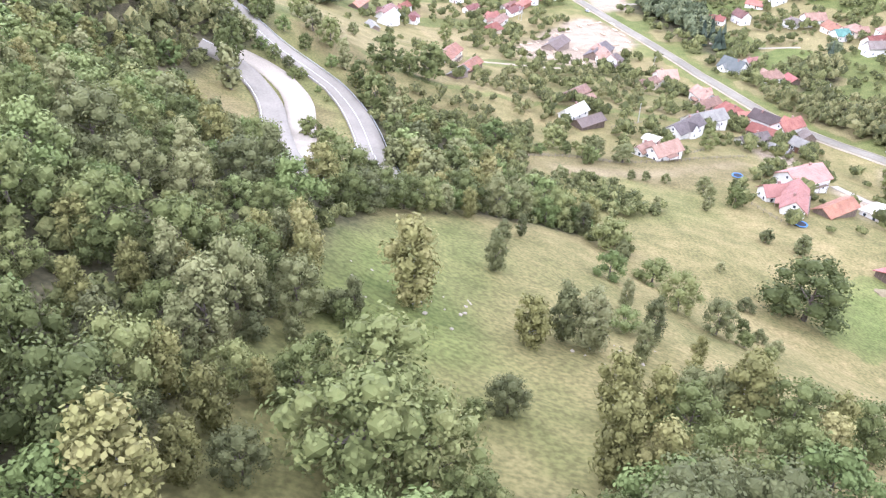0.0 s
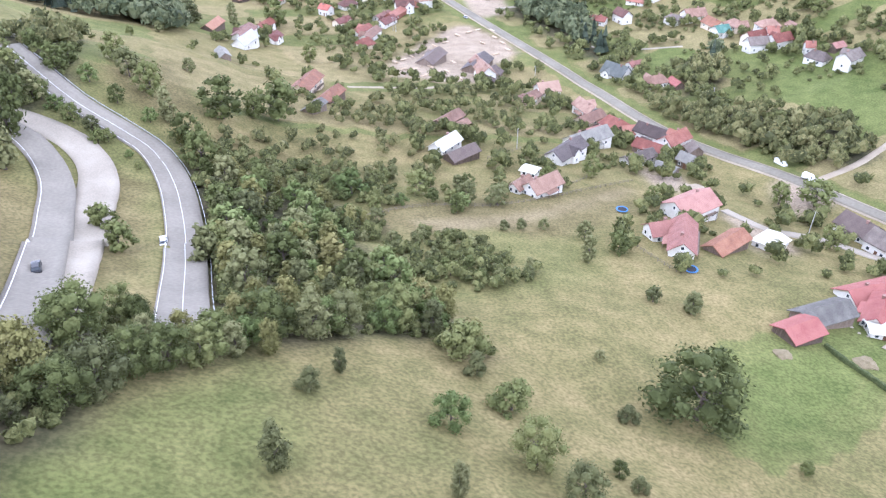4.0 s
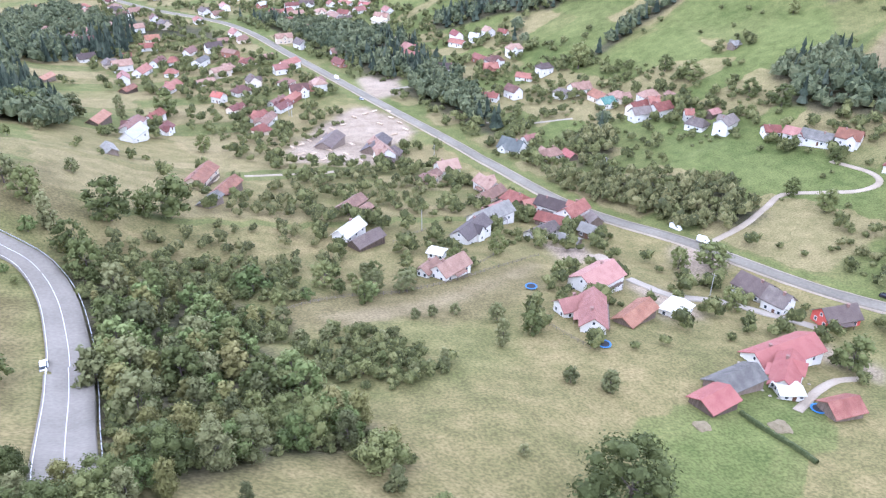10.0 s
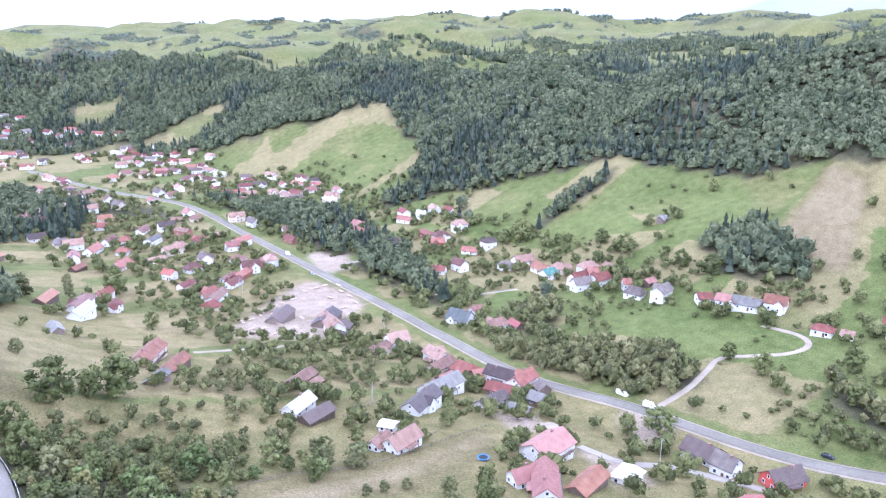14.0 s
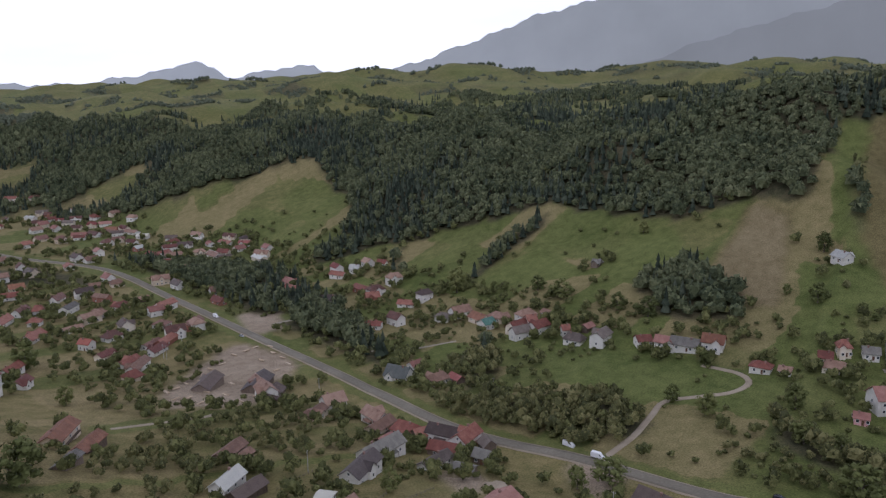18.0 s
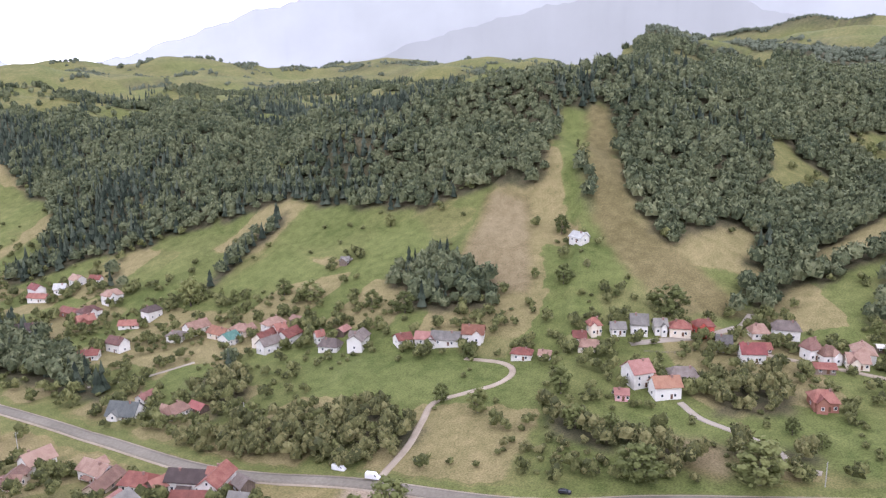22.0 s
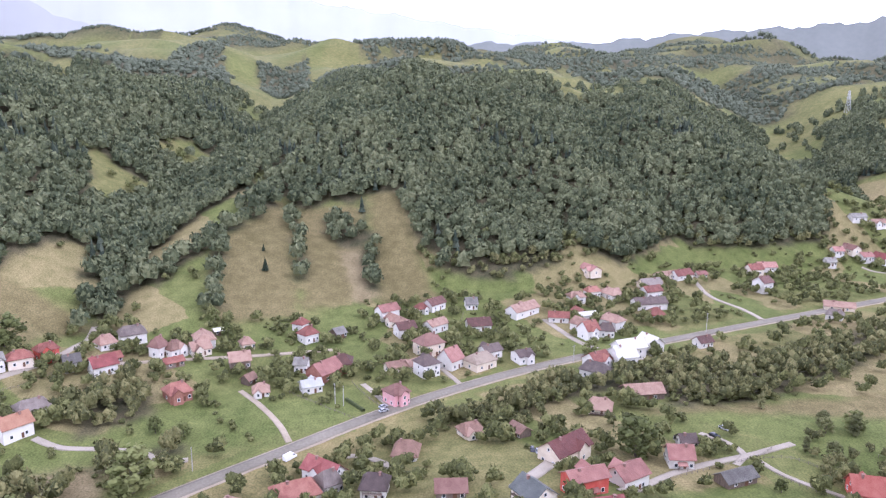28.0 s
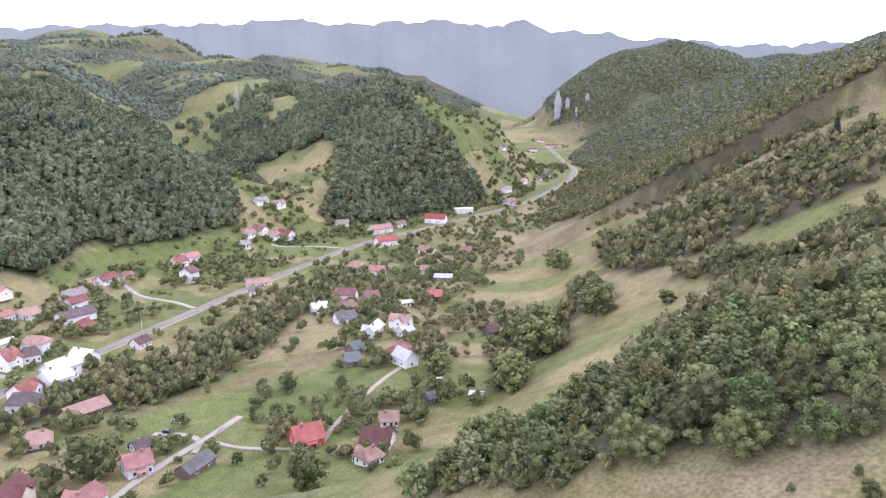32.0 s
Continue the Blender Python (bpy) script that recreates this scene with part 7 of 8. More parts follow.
def plant_far():
    r = np.random.RandomState(77)
    x, y = scatter(-420, 1150, -1000, 1500, 6.6, 71)
    d, ry = road_side(x, y)
    keep = ((d > 30) | (d < -60) & (x < -60) & (y > 330) & (waves(x, y, 300, 35) > -0.3)) & ~((x < 520) & (y > -700) & (y < 420) & (d < 130)) & ((wooded(x, y, d, ry) > 0.5) | (d < -60) | (d > 400) & (r.uniform(0, 1, len(x)) < np.clip(0.09 + 0.12 * waves(x, y, 80, 67), 0.01, 0.3))) & ~near_lines(x, y, 2) & clear_of_houses(x, y, 2)
    x, y, d, ry = x[keep], y[keep], d[keep], ry[keep]
    fir = waves(x, y, 260, 61) + 0.7 * r.uniform(-1, 1, len(x)) + np.where(ry > 250, 0.35, -0.45) > 0.55
    t = r.uniform(7.5, 14.5, len(x))
    woods("woodland", "dense mixed broadleaf woodland covering the valley slopes", "forest", WOODS, x[~fir], y[~fir], t[~fir], (0.33 * t + 1.1)[~fir], 1, 5)
    woods("fir_woodland", "dark fir and spruce trees mixed into the wooded slopes", "forest", FIRS, x[fir], y[fir], t[fir] * 1.18, (0.25 * t)[fir], 1, 6, True)
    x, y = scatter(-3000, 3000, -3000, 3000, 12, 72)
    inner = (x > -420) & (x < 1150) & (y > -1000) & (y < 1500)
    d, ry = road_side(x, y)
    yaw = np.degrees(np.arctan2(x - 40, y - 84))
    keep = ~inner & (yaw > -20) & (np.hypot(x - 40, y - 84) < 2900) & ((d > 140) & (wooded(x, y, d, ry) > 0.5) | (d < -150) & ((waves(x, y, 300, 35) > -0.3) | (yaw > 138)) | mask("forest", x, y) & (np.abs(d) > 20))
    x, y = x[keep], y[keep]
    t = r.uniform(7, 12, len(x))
    woods("distant_woodland", "distant wooded ridges with the haze tinted into their colour", "forest", DISTANT, x, y, t * 0.9, t * 0.62, 3, 8)


def plant_scrub():
    r = np.random.RandomState(78)
    # hedges, orchards and village trees that are too many to tell apart
    x, y = scatter(-120, 860, -1150, 900, 7.5, 73)
    d, ry = road_side(x, y)
    hedge = (np.abs(waves(x, y, 95, 63)) < 0.09) & (np.abs(d) > 14) & (d < 420)
    garden = (d > -125) & (d < 165) & (r.uniform(0, 1, len(x)) < np.clip(np.where(ry > 300, 0.46, 0.4) + 0.45 * waves(x, y, 60, 65), 0.06, 0.95)) & (np.abs(d) > 12)
    band = (np.abs(d - 32) < 20) & (waves(x, y, 140, 64) > -0.05) & (r.uniform(0, 1, len(x)) < 0.75)
    meadow = (r.uniform(0, 1, len(x)) < np.where((y > 250) & (waves(x, y, 90, 66) > -0.1), 0.10, 0.018)) & (d > 150)
    keep = (hedge & (r.uniform(0, 1, len(x)) < 0.7) & (d > 40) & (d < 190) | garden | band | meadow) & ~mask("tan", x, y) & ~near_lines(x, y, 2.5) & clear_of_houses(x, y, 2.0) & (np.hypot(x - 60, y - 100) > 75) & ~mask("lush", x, y) & ~mask("hay", x, y) & ~mask("yard", x, y) & ~mask("open", x, y)
    keep &= ~((d < -60) & (ry < 330) & (ry > 60)) & ~((d > -13) & (d < 8))
    x, y = x[keep], y[keep]
    home = np.array([(hx, hy, hr) for hx, hy, hr in FOOTPRINTS if math.hypot(hx - 60, hy - 100) > 120]).repeat(6, 0)
    a, away = r.uniform(0, 6.283, len(home)), home[:, 2] + r.uniform(1.8, 9.0, len(home))
    hx, hy = home[:, 0] + away * np.cos(a), home[:, 1] + away * np.sin(a)
    hd = road_side(hx, hy)[0]
    fine = ~near_lines(hx, hy, 1.5) & clear_of_houses(hx, hy, 1.2) & ~mask("tan", hx, hy) & ~((hd > -14) & (hd < 7))
    x, y = np.append(x, hx[fine]), np.append(y, hy[fine])
    t = r.uniform(2.5, 8.6, len(x))
    woods("garden_trees", "scattered garden trees, hedges and bushes of the village", "tree", SHRUBS, x, y, t, 0.36 * t + 0.7, 2, 9)


def plant_hedges():
    r = np.random.RandomState(81)
    x, y = scatter(-60, 640, -640, 620, 3.6, 76)
    d, ry = road_side(x, y)
    keep = (np.mod(ry + 6 * waves(x, y, 150, 68), 23) < 2.6) & (d > 14) & (d < 170) | (np.mod(ry, 31) < 2.4) & (d < -16) & (d > -95)
    keep &= (waves(x, y, 70, 69) > -0.25) & (r.uniform(0, 1, len(x)) < 0.75) & ~near_lines(x, y, 1.5) & clear_of_houses(x, y, 1.0) & ~mask("tan", x, y) & (np.hypot(x - 60, y - 100) > 130)
    x, y = x[keep], y[keep]
    t = r.uniform(1.2, 3.0, len(x))
    woods("garden_hedges", "clipped and overgrown hedges dividing the village gardens", "hedge", SHRUBS, x, y, t, 0.3 * t + 0.8, 1, 14)


def plant_near():
    """Single trees on the camera's side of the valley."""
    r = np.random.RandomState(79)
    count = 0
    x, y = scatter(-150, 1150, -1750, 420, 6.0, 74)
    d, ry = road_side(x, y)
    f, o, s = mask("forest", x, y, 2, 45), mask("orchard", x, y), mask("shrub", x, y)
    f |= (d < -150) & (np.degrees(np.arctan2(x - 40, y - 84)) > 138) & (np.hypot(x - 40, y - 84) > 900)
    ok = ~near_lines(x, y, 2.0) & clear_of_houses(x, y, 1.0) & (d < 130) & ~((d > -22) & (d < 9))
    for px, py, _ in PLACED:
        ok &= (x - px) ** 2 + (y - py) ** 2 > 9
    roll = r.uniform(0, 1, len(x))
    rest = []
    order = np.argsort(np.hypot(x - 40, y - 90))
    for k in order:
        if not ok[k]:
            continue
        if f[k]:
            kind, t = ("broad", "gold", "grey", "broad", "lime", "grey", "lime", "broad", "gold")[int(roll[k] * 8.99)], (4.0 + 7.0 * r.uniform()) * (0.88 if y[k] < 0 else 1.0)
            g = "hillside wood"
        elif s[k]:
            kind, t, g = ("bush", "bush", "grey")[int(roll[k] * 2.99)], 2.6 + 2.4 * r.uniform(), "thicket"
        elif o[k] and roll[k] < 0.5:
            kind, t, g = ("grey", "broad", "lime", "bush")[int(r.uniform() * 3.99)], 3.2 + 3.0 * r.uniform(), "orchard trees"
        else:
            continue
        if count < 560:
            tree(kind, x[k], y[k], t, 1.0 + 0.25 * r.uniform(), g)
            count += 1
        else:
            rest.append((x[k], y[k], t))
    if rest:
        q = np.array(rest)
        away = np.hypot(q[:, 0] - 40, q[:, 1] - 90) > 480
        for name, level, q in (("hillside_woodland", 2, q[~away]), ("far_hillside_woodland", 1, q[away])):
            woods(name, "mixed olive-green woodland on the steep hillside", "forest", OLIVE, q[:, 0], q[:, 1], q[:, 2], 0.36 * q[:, 2] + 0.5, level, 12)


plant_near()
plant_far()
plant_scrub()
plant_hedges()


def plant_undergrowth():
    r = np.random.RandomState(83)
    x, y = scatter(-90, 330, -260, 330, 3.7, 77)
    keep = (mask("forest", x, y, 2, 45) | mask("shrub", x, y, 2, 46)) & ~near_lines(x, y, 1.2) & clear_of_houses(x, y, 1.0) & (np.hypot(x - 40, y - 90) < 330) & (road_side(x, y)[0] < -22)
    x, y = x[keep], y[keep]
    t = r.uniform(1.4, 3.6, len(x)) * np.where(mask("shrub", x, y, 2, 46), 1.35, 1.0)
    woods("undergrowth", "dense green undergrowth of shrubs between the hillside trees", "shrubs", SHRUBS, x, y, t, 0.35 * t + 0.7, 2, 15)


plant_undergrowth()


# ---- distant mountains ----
# the air's haze is painted into these mountain colours
HAZE = material("mountain_haze_tint", ((0.305, 0.318, 0.31), (0.335, 0.348, 0.34), (0.37, 0.382, 0.372)), 0.0006, 0.004, 1.0, 0.0)
PALE_HAZE = material("far_hill_haze_tint", ((0.36, 0.375, 0.37), (0.41, 0.425, 0.42)), 0.0006, 0.004, 1.0, 0.0)

# shoulder: the same painted haze, a tone darker
SHOULDER_HAZE = material("shoulder_haze_tint", ((0.25, 0.258, 0.25), (0.285, 0.293, 0.284)), 0.0006, 0.004, 1.0, 0.0)
# end ridges: the woods' green is greyed by painted-in haze
RIDGE_HAZE = material("far_ridge_haze_tint", ((0.145, 0.157, 0.142), (0.16, 0.172, 0.156), (0.176, 0.188, 0.17)), 0.006, 0.05, 1.0, 0.0)


def range_of(name, profile, dist, mat, seed, label):
    """A far ridge: profile gives compass bearing and the height of the skyline in degrees."""
    bearing = np.arange(profile[0][0], profile[-1][0] + 0.01, 0.4)
    up = np.interp(bearing, [p[0] for p in profile], [p[1] for p in profile])
    r = np.random.RandomState(seed)
    up = up + 0.10 * np.sin(bearing * 1.9 + seed) + 0.06 * np.sin(bearing * 5.3) + r.uniform(-0.05, 0.05, len(bearing))
    rows = []
    for s in np.linspace(0, 1, 30):
        away = dist - 650 * (1 - s)
        wob = (1 + 0.16 * np.sin(bearing * 0.9 + 4 * s + seed)) if 0 < s < 1 else 1.0
        z = -200 + (dist * np.tan(np.radians(up)) + 200) * (s ** 1.25) * (wob * (1 - s) + s)
        rows.append(np.column_stack([40 + away * np.sin(np.radians(bearing)), 84 + away * np.cos(np.radians(bearing)), z]))
    me = mesh_from(name, np.vstack(rows), grid_faces(len(bearing), 30), [mat], True)
    return tagged(new(name, me), label, "mountain", kind="structure")


range_of("backdrop_mountain", ((14, -1.0), (18, 1.2), (23.7, 2.8), (28.9, 4.6), (31.6, 5.7), (34.3, 6.4), (40.7, 7.7), (48, 8.8), (54, 9.0), (62, 9.2), (70, 8.8), (78, 8.0), (85, 7.1), (92, 6.2), (98, 5.3), (104, 4.5), (112, 3.0), (122, -1.0)), 4450, HAZE, 3, "massive mountain far beyond the valley, its blue haze painted into the colour")
range_of("backdrop_shoulder", ((34, -1.0), (38, 1.4), (43.3, 3.5), (48, 4.8), (53.9, 6.2), (60, 7.2), (66, 6.8), (69, 5.2), (75, 3.6), (88, 3.0), (96, -1.0)), 3900, SHOULDER_HAZE, 7, "shoulder of the far mountain, its blue haze painted into the colour")
range_of("backdrop_hills", ((-36, -1.0), (-20, 0.8), (-7.4, 1.2), (-0.5, 1.2), (3, 1.8), (5.2, 2.2), (6.9, 2.9), (9.7, 1.6), (13.6, 2.4), (15.5, 2.5), (17.9, 1.5), (22, 1.0), (30, -1.0)), 4150, PALE_HAZE, 5, "pale blue far hills with the haze painted into the colour")
range_of("backdrop_ridges", ((84, 3.2), (90, 3.8), (98, 4.2), (106, 4.2), (113, 4.8), (119, 5.0), (124, 5.2), (127, 5.6), (131, 5.2), (135, 5.4), (139.4, 5.5), (142, 5.0), (144.5, 5.5), (147, 4.6), (151, 4.5), (152, 4.0), (157, 3.9), (158.5, 3.4), (163, 3.3), (168, 3.5), (200, 3.6)), 3300, RIDGE_HAZE, 9, "wooded ridges at the end of the valley, painted blue-green with haze")


# ---- small things ----
PAINTS = {"white": material("white_car_paint", ((0.70, 0.70, 0.70), (0.80, 0.80, 0.80)), 0.5, 3, 0.25, 0, spec=0.5), "black": material("black_car_paint", ((0.015, 0.015, 0.018), (0.03, 0.03, 0.035)), 0.5, 3, 0.25, 0, spec=0.5),
          "silver": material("silver_car_paint", ((0.38, 0.39, 0.40), (0.48, 0.49, 0.50)), 0.5, 3, 0.3, 0, 0.5), "red": material("red_car_paint", ((0.35, 0.03, 0.02), (0.42, 0.05, 0.04)), 0.5, 3, 0.25, 0, spec=0.5)}
RUBBER = material("black_rubber", ((0.015, 0.015, 0.015), (0.03, 0.03, 0.03)), 3, 9)
PLANK = material("sawn_pale_timber", ((0.38, 0.28, 0.18), (0.52, 0.41, 0.29), (0.62, 0.52, 0.40)), 0.6, 6, vary=0.5, stretch=(0.5, 5, 5))
POST = material("grey_weathered_post", ((0.10, 0.085, 0.07), (0.22, 0.19, 0.16)), 1.5, 9, vary=0.4)
CONCRETE = material("grey_concrete", ((0.34, 0.33, 0.31), (0.46, 0.45, 0.43)), 0.7, 6)
BLUE = material("blue_vinyl", ((0.03, 0.12, 0.30), (0.05, 0.18, 0.40)), 1, 6, 0.5)
MAT_NET = material("black_jump_mat", ((0.02, 0.02, 0.022), (0.04, 0.04, 0.045)), 2, 9)
LIME = material("pale_limestone", ((0.21, 0.205, 0.195), (0.30, 0.295, 0.28), (0.38, 0.37, 0.355)), 0.03, 0.4, 0.95, 0.4)


def loft(bm, sections):
    """Joins rings of equal count and closes both ends."""
    rings = [[bm.verts.new(p) for p in s] for s in sections]
    n = len(rings[0])
    for a, b in zip(rings[:-1], rings[1:]):
        for k in range(n):
            bm.faces.new((a[k], a[(k + 1) % n], b[(k + 1) % n], b[k]))
    bm.faces.new(rings[0][::-1])
    bm.faces.new(rings[-1])


def box_ring(x, half, z0, z1, tuck=0.0):
    return [(x, -half, z0), (x, half, z0), (x, half, (z0 + z1) / 2), (x, half - tuck, z1), (x, -half + tuck, z1), (x, -half, (z0 + z1) / 2)]


def wheel_of(bm):
    bmesh.ops.create_cone(bm, cap_ends=True, segments=14, radius1=0.32, radius2=0.32, depth=0.2, matrix=Matrix.Rotation(radians(90), 4, "X"))


WHEEL_MESH = shared("wheel", wheel_of, [RUBBER])


def level_at(x, y):
    """The ground, or the road laid on it."""
    z = height(x, y)
    for line, width in LINES:
        if np.min(np.hypot(line[:, 0] - x, line[:, 1] - y)) < width / 2:
            return z + 0.55
    return z


def car(x, y, turn, paint, van=False, rise=0.0):
    long, tall = (5.4, 2.3) if van else (4.3, 1.45)
    word = "van" if van else "car"
    base = tagged(new(word), f"{paint} {word} standing on the asphalt", word, "vehicles")
    base.matrix_basis = pose(x, y, level_at(x, y) + rise, 0, 0, turn)
    h = long / 2
    bm = bmesh.new()
    if van:
        loft(bm, [box_ring(-h, 0.9, 0.3, 2.1, 0.12), box_ring(-h + 0.2, 0.97, 0.25, 2.3, 0.12), box_ring(h - 1.6, 0.97, 0.25, 2.3, 0.12), box_ring(h - 0.8, 0.95, 0.25, 1.3, 0.15), box_ring(h, 0.85, 0.3, 0.95, 0.1)])
    else:
        loft(bm, [box_ring(-h, 0.75, 0.35, 0.85, 0.08), box_ring(-h + 0.2, 0.86, 0.25, 0.95, 0.08), box_ring(h - 1.1, 0.87, 0.25, 0.95, 0.08), box_ring(h - 0.2, 0.82, 0.25, 0.78, 0.1), box_ring(h, 0.7, 0.35, 0.65, 0.08)])
    part("body", bm, PAINTS[paint], base)
    bm = bmesh.new()
    if van:
        loft(bm, [box_ring(h - 1.75, 0.98, 1.35, 2.05, 0.06), box_ring(h - 0.95, 0.96, 1.3, 1.42, 0.06)])
        part("windscreen", bm, GLASS, base)
    else:
        loft(bm, [box_ring(-h + 0.35, 0.74, 0.93, 1.0, 0.05), box_ring(-h + 0.75, 0.74, 0.93, 1.36, 0.14), box_ring(h - 1.9, 0.74, 0.93, 1.4, 0.14), box_ring(h - 1.15, 0.76, 0.93, 0.98, 0.05)])
        part("cabin_glass", bm, GLASS, base)
        bm = bmesh.new()
        loft(bm, [box_ring(-h + 0.8, 0.6, 1.36, 1.44, 0.06), box_ring(h - 1.95, 0.6, 1.39, 1.46, 0.06)])
        part("roof_panel", bm, PAINTS[paint], base)
    for sx in (-h + 0.8, h - 0.85):
        for sy in (-0.8, 0.8):
            piece("wheel", WHEEL_MESH, base, sx, sy, 0.32)
    return base


def rod(bm, a, b, r=0.05, sides=5):
    a, b = Vector(a), Vector(b)
    q = (b - a).to_track_quat("Z", "Y").to_matrix().to_4x4()
    rings = []
    for p in (a, b):
        rings.append([bm.verts.new(Matrix.Translation(p) @ q @ Vector((r * math.cos(6.283 * k / sides), r * math.sin(6.283 * k / sides), 0))) for k in range(sides)])
    for k in range(sides):
        bm.faces.new((rings[0][k], rings[0][(k + 1) % sides], rings[1][(k + 1) % sides], rings[1][k]))
    bm.faces.new(rings[0][::-1])
    bm.faces.new(rings[1])


def mesh_of(name, make, mat):
    return shared(name, make, [mat])


POLE_MESH = mesh_of("post", lambda bm: tube(bm, [(0, 0, -0.8), (0, 0, 4), (0, 0, 9)], [0.17, 0.14, 0.1], 8), CONCRETE)
ARM_MESH = mesh_of("crossarm", lambda bm: block(bm, -0.9, 0.9, -0.06, 0.06, -0.06, 0.06), POST)
CAP_MESH = mesh_of("insulator", lambda bm: tube(bm, [(0, 0, 0), (0, 0, 0.12), (0, 0, 0.22)], [0.05, 0.07, 0.03], 6), FRAME)


def utility_pole(x, y, turn=0.0):
    base = tagged(new("utility_pole"), "tall grey utility pole with a short crossarm", "pole", "utility poles")
    base.matrix_basis = pose(x, y, height(x, y), 0, 0, turn)
    piece("post", POLE_MESH, base, 0, 0, 0)
    arm = piece("crossarm", ARM_MESH, base, 0, 0, 8.5)
    for u in (-0.75, 0.0, 0.75):
        piece("insulator", CAP_MESH, arm, u, 0, 0.06)
    return base


def pylon(x, y, turn, tall=32.0):
    """A lattice tower: four legs, bracing and three arms."""
    base = tagged(new("power_pylon"), "grey steel lattice power pylon on the far hillside", "pylon", "power pylons")
    base.matrix_basis = pose(x, y, height(x, y) - 1, 0, 0, turn)
    for sx in (-1, 1):
        for sy in (-1, 1):
            bm = bmesh.new()
            rod(bm, (3.2 * sx, 3.2 * sy, 0), (0.5 * sx, 0.5 * sy, tall), 0.22, 4)
            part("leg", bm, STEEL, base)
    for k in range(7):
        z0, z1 = tall * k / 7, tall * (k + 1) / 7
        w0, w1 = 3.2 - 2.7 * k / 7, 3.2 - 2.7 * (k + 1) / 7
        for a, b in (((-w0, -w0), (w1, -w1)), ((w0, w0), (-w1, w1)), ((-w0, w0), (-w1, -w1)), ((w0, -w0), (w1, w1))):
            bm = bmesh.new()
            rod(bm, (*a, z0), (*b, z1), 0.12, 4)
            part("brace", bm, STEEL, base)
    for z, w in ((tall * 0.7, 6.5), (tall * 0.83, 5.2), (tall * 0.95, 4.0)):
        bm = bmesh.new()
        rod(bm, (-w, 0, z), (w, 0, z + 0.3), 0.25, 4)
        part("arm", bm, STEEL, base)
    return base


POST_MESH = mesh_of("post", lambda bm: tube(bm, [(0, 0, -0.4), (0, 0, 0.6), (0, 0, 1.25)], [0.08, 0.07, 0.06], 5), POST)


def fence(points, gap=2.6, rails=2, label="weathered timber post-and-rail garden fence", solid=False):
    line = dense(points, gap)
    base = tagged(new("fence"), label, "fence", "fences")
    base.matrix_basis = pose(line[0, 0], line[0, 1], height(*line[0]))
    o = np.array([line[0, 0], line[0, 1], height(*line[0])])
    z = ground(line[:, 0], line[:, 1])
    p = np.column_stack([line, z]) - o
    for q in p:
        piece("post", POST_MESH, base, *q)
    for k in range(rails):
        for a, b in zip(p[:-1], p[1:]):
            bm = bmesh.new()
            up = 0.5 + 0.5 * k
            rod(bm, (a[0], a[1], a[2] + up), (b[0], b[1], b[2] + up), 0.05, 4)
            part("rail", bm, POST, base)
    return base


def guard_rail(points, off):
    line = offset(dense(points, 4.0), off)
    z = ground(line[:, 0], line[:, 1]) + 0.45
    o = np.array([line[0, 0], line[0, 1], z[0]])
    base = tagged(new("guard_rail"), "galvanised steel guard rail along the mountain road", "guard rail", "guard rails")
    base.matrix_basis = pose(*o)
    p = np.column_stack([line, z]) - o
    for q in p:
        piece("post", POST_MESH, base, *q)
    for a, b in zip(p[:-1], p[1:]):
        bm = bmesh.new()
        d = Vector(b - a)
        s = Vector((-d.y, d.x, 0)).normalized() * 0.06
        loft(bm, [[Vector(q) + s + Vector((0, 0, 0.55)), Vector(q) - s + Vector((0, 0, 0.55)), Vector(q) - s * 0.2 + Vector((0, 0, 0.72)), Vector(q) - s + Vector((0, 0, 0.9)), Vector(q) + s + Vector((0, 0, 0.9))] for q in (a, b)])
        part("beam", bm, STEEL, base)
    return base


BOARD_MESH = mesh_of("board", lambda bm: block(bm, -2.2, 2.2, -0.17, 0.17, 0.0, 0.16), PLANK)


def timber_stack(x, y, turn, rows=4, cols=5):
    base = tagged(new("timber_stack"), "stack of pale sawn timber boards in the sawmill yard", "timber stack", "timber stacks")
    base.matrix_basis = pose(x, y, height(x, y) + 0.3, 0, 0, turn)
    for r in range(rows):
        for c in range(cols):
            piece("board", BOARD_MESH, base, rng.uniform(-0.15, 0.15), (c - (cols - 1) / 2) * 0.37, r * 0.2)
    return base


def trampoline(x, y):
    base = tagged(new("trampoline"), "round garden trampoline with a blue edge pad", "trampoline", "trampolines")
    base.matrix_basis = pose(x, y, height(x, y))
    bm = bmesh.new()
    for k in range(18):
        a, b = 6.283 * k / 18, 6.283 * (k + 1) / 18
        v = [bm.verts.new((r * math.cos(q), r * math.sin(q), z)) for q in (a, b) for r, z in ((1.5, 0.72), (2.0, 0.72), (2.0, 0.8), (1.5, 0.8))]
        for f in ((0, 1, 5, 4), (1, 2, 6, 5), (2, 3, 7, 6), (3, 0, 4, 7)):
            bm.faces.new([v[i] for i in f])
    bmesh.ops.remove_doubles(bm, verts=bm.verts, dist=0.001)
    part("edge_pad", bm, BLUE, base)
    bm = bmesh.new()
    bmesh.ops.create_circle(bm, cap_ends=True, segments=18, radius=1.5, matrix=Matrix.Translation((0, 0, 0.74)))
    part("jump_mat", bm, MAT_NET, base)
    for k in range(6):
        bm = bmesh.new()
        a = 6.283 * k / 6
        rod(bm, (1.8 * math.cos(a), 1.8 * math.sin(a), -0.1), (1.8 * math.cos(a), 1.8 * math.sin(a), 0.75), 0.04)
        part("leg", bm, STEEL, base)
    return base


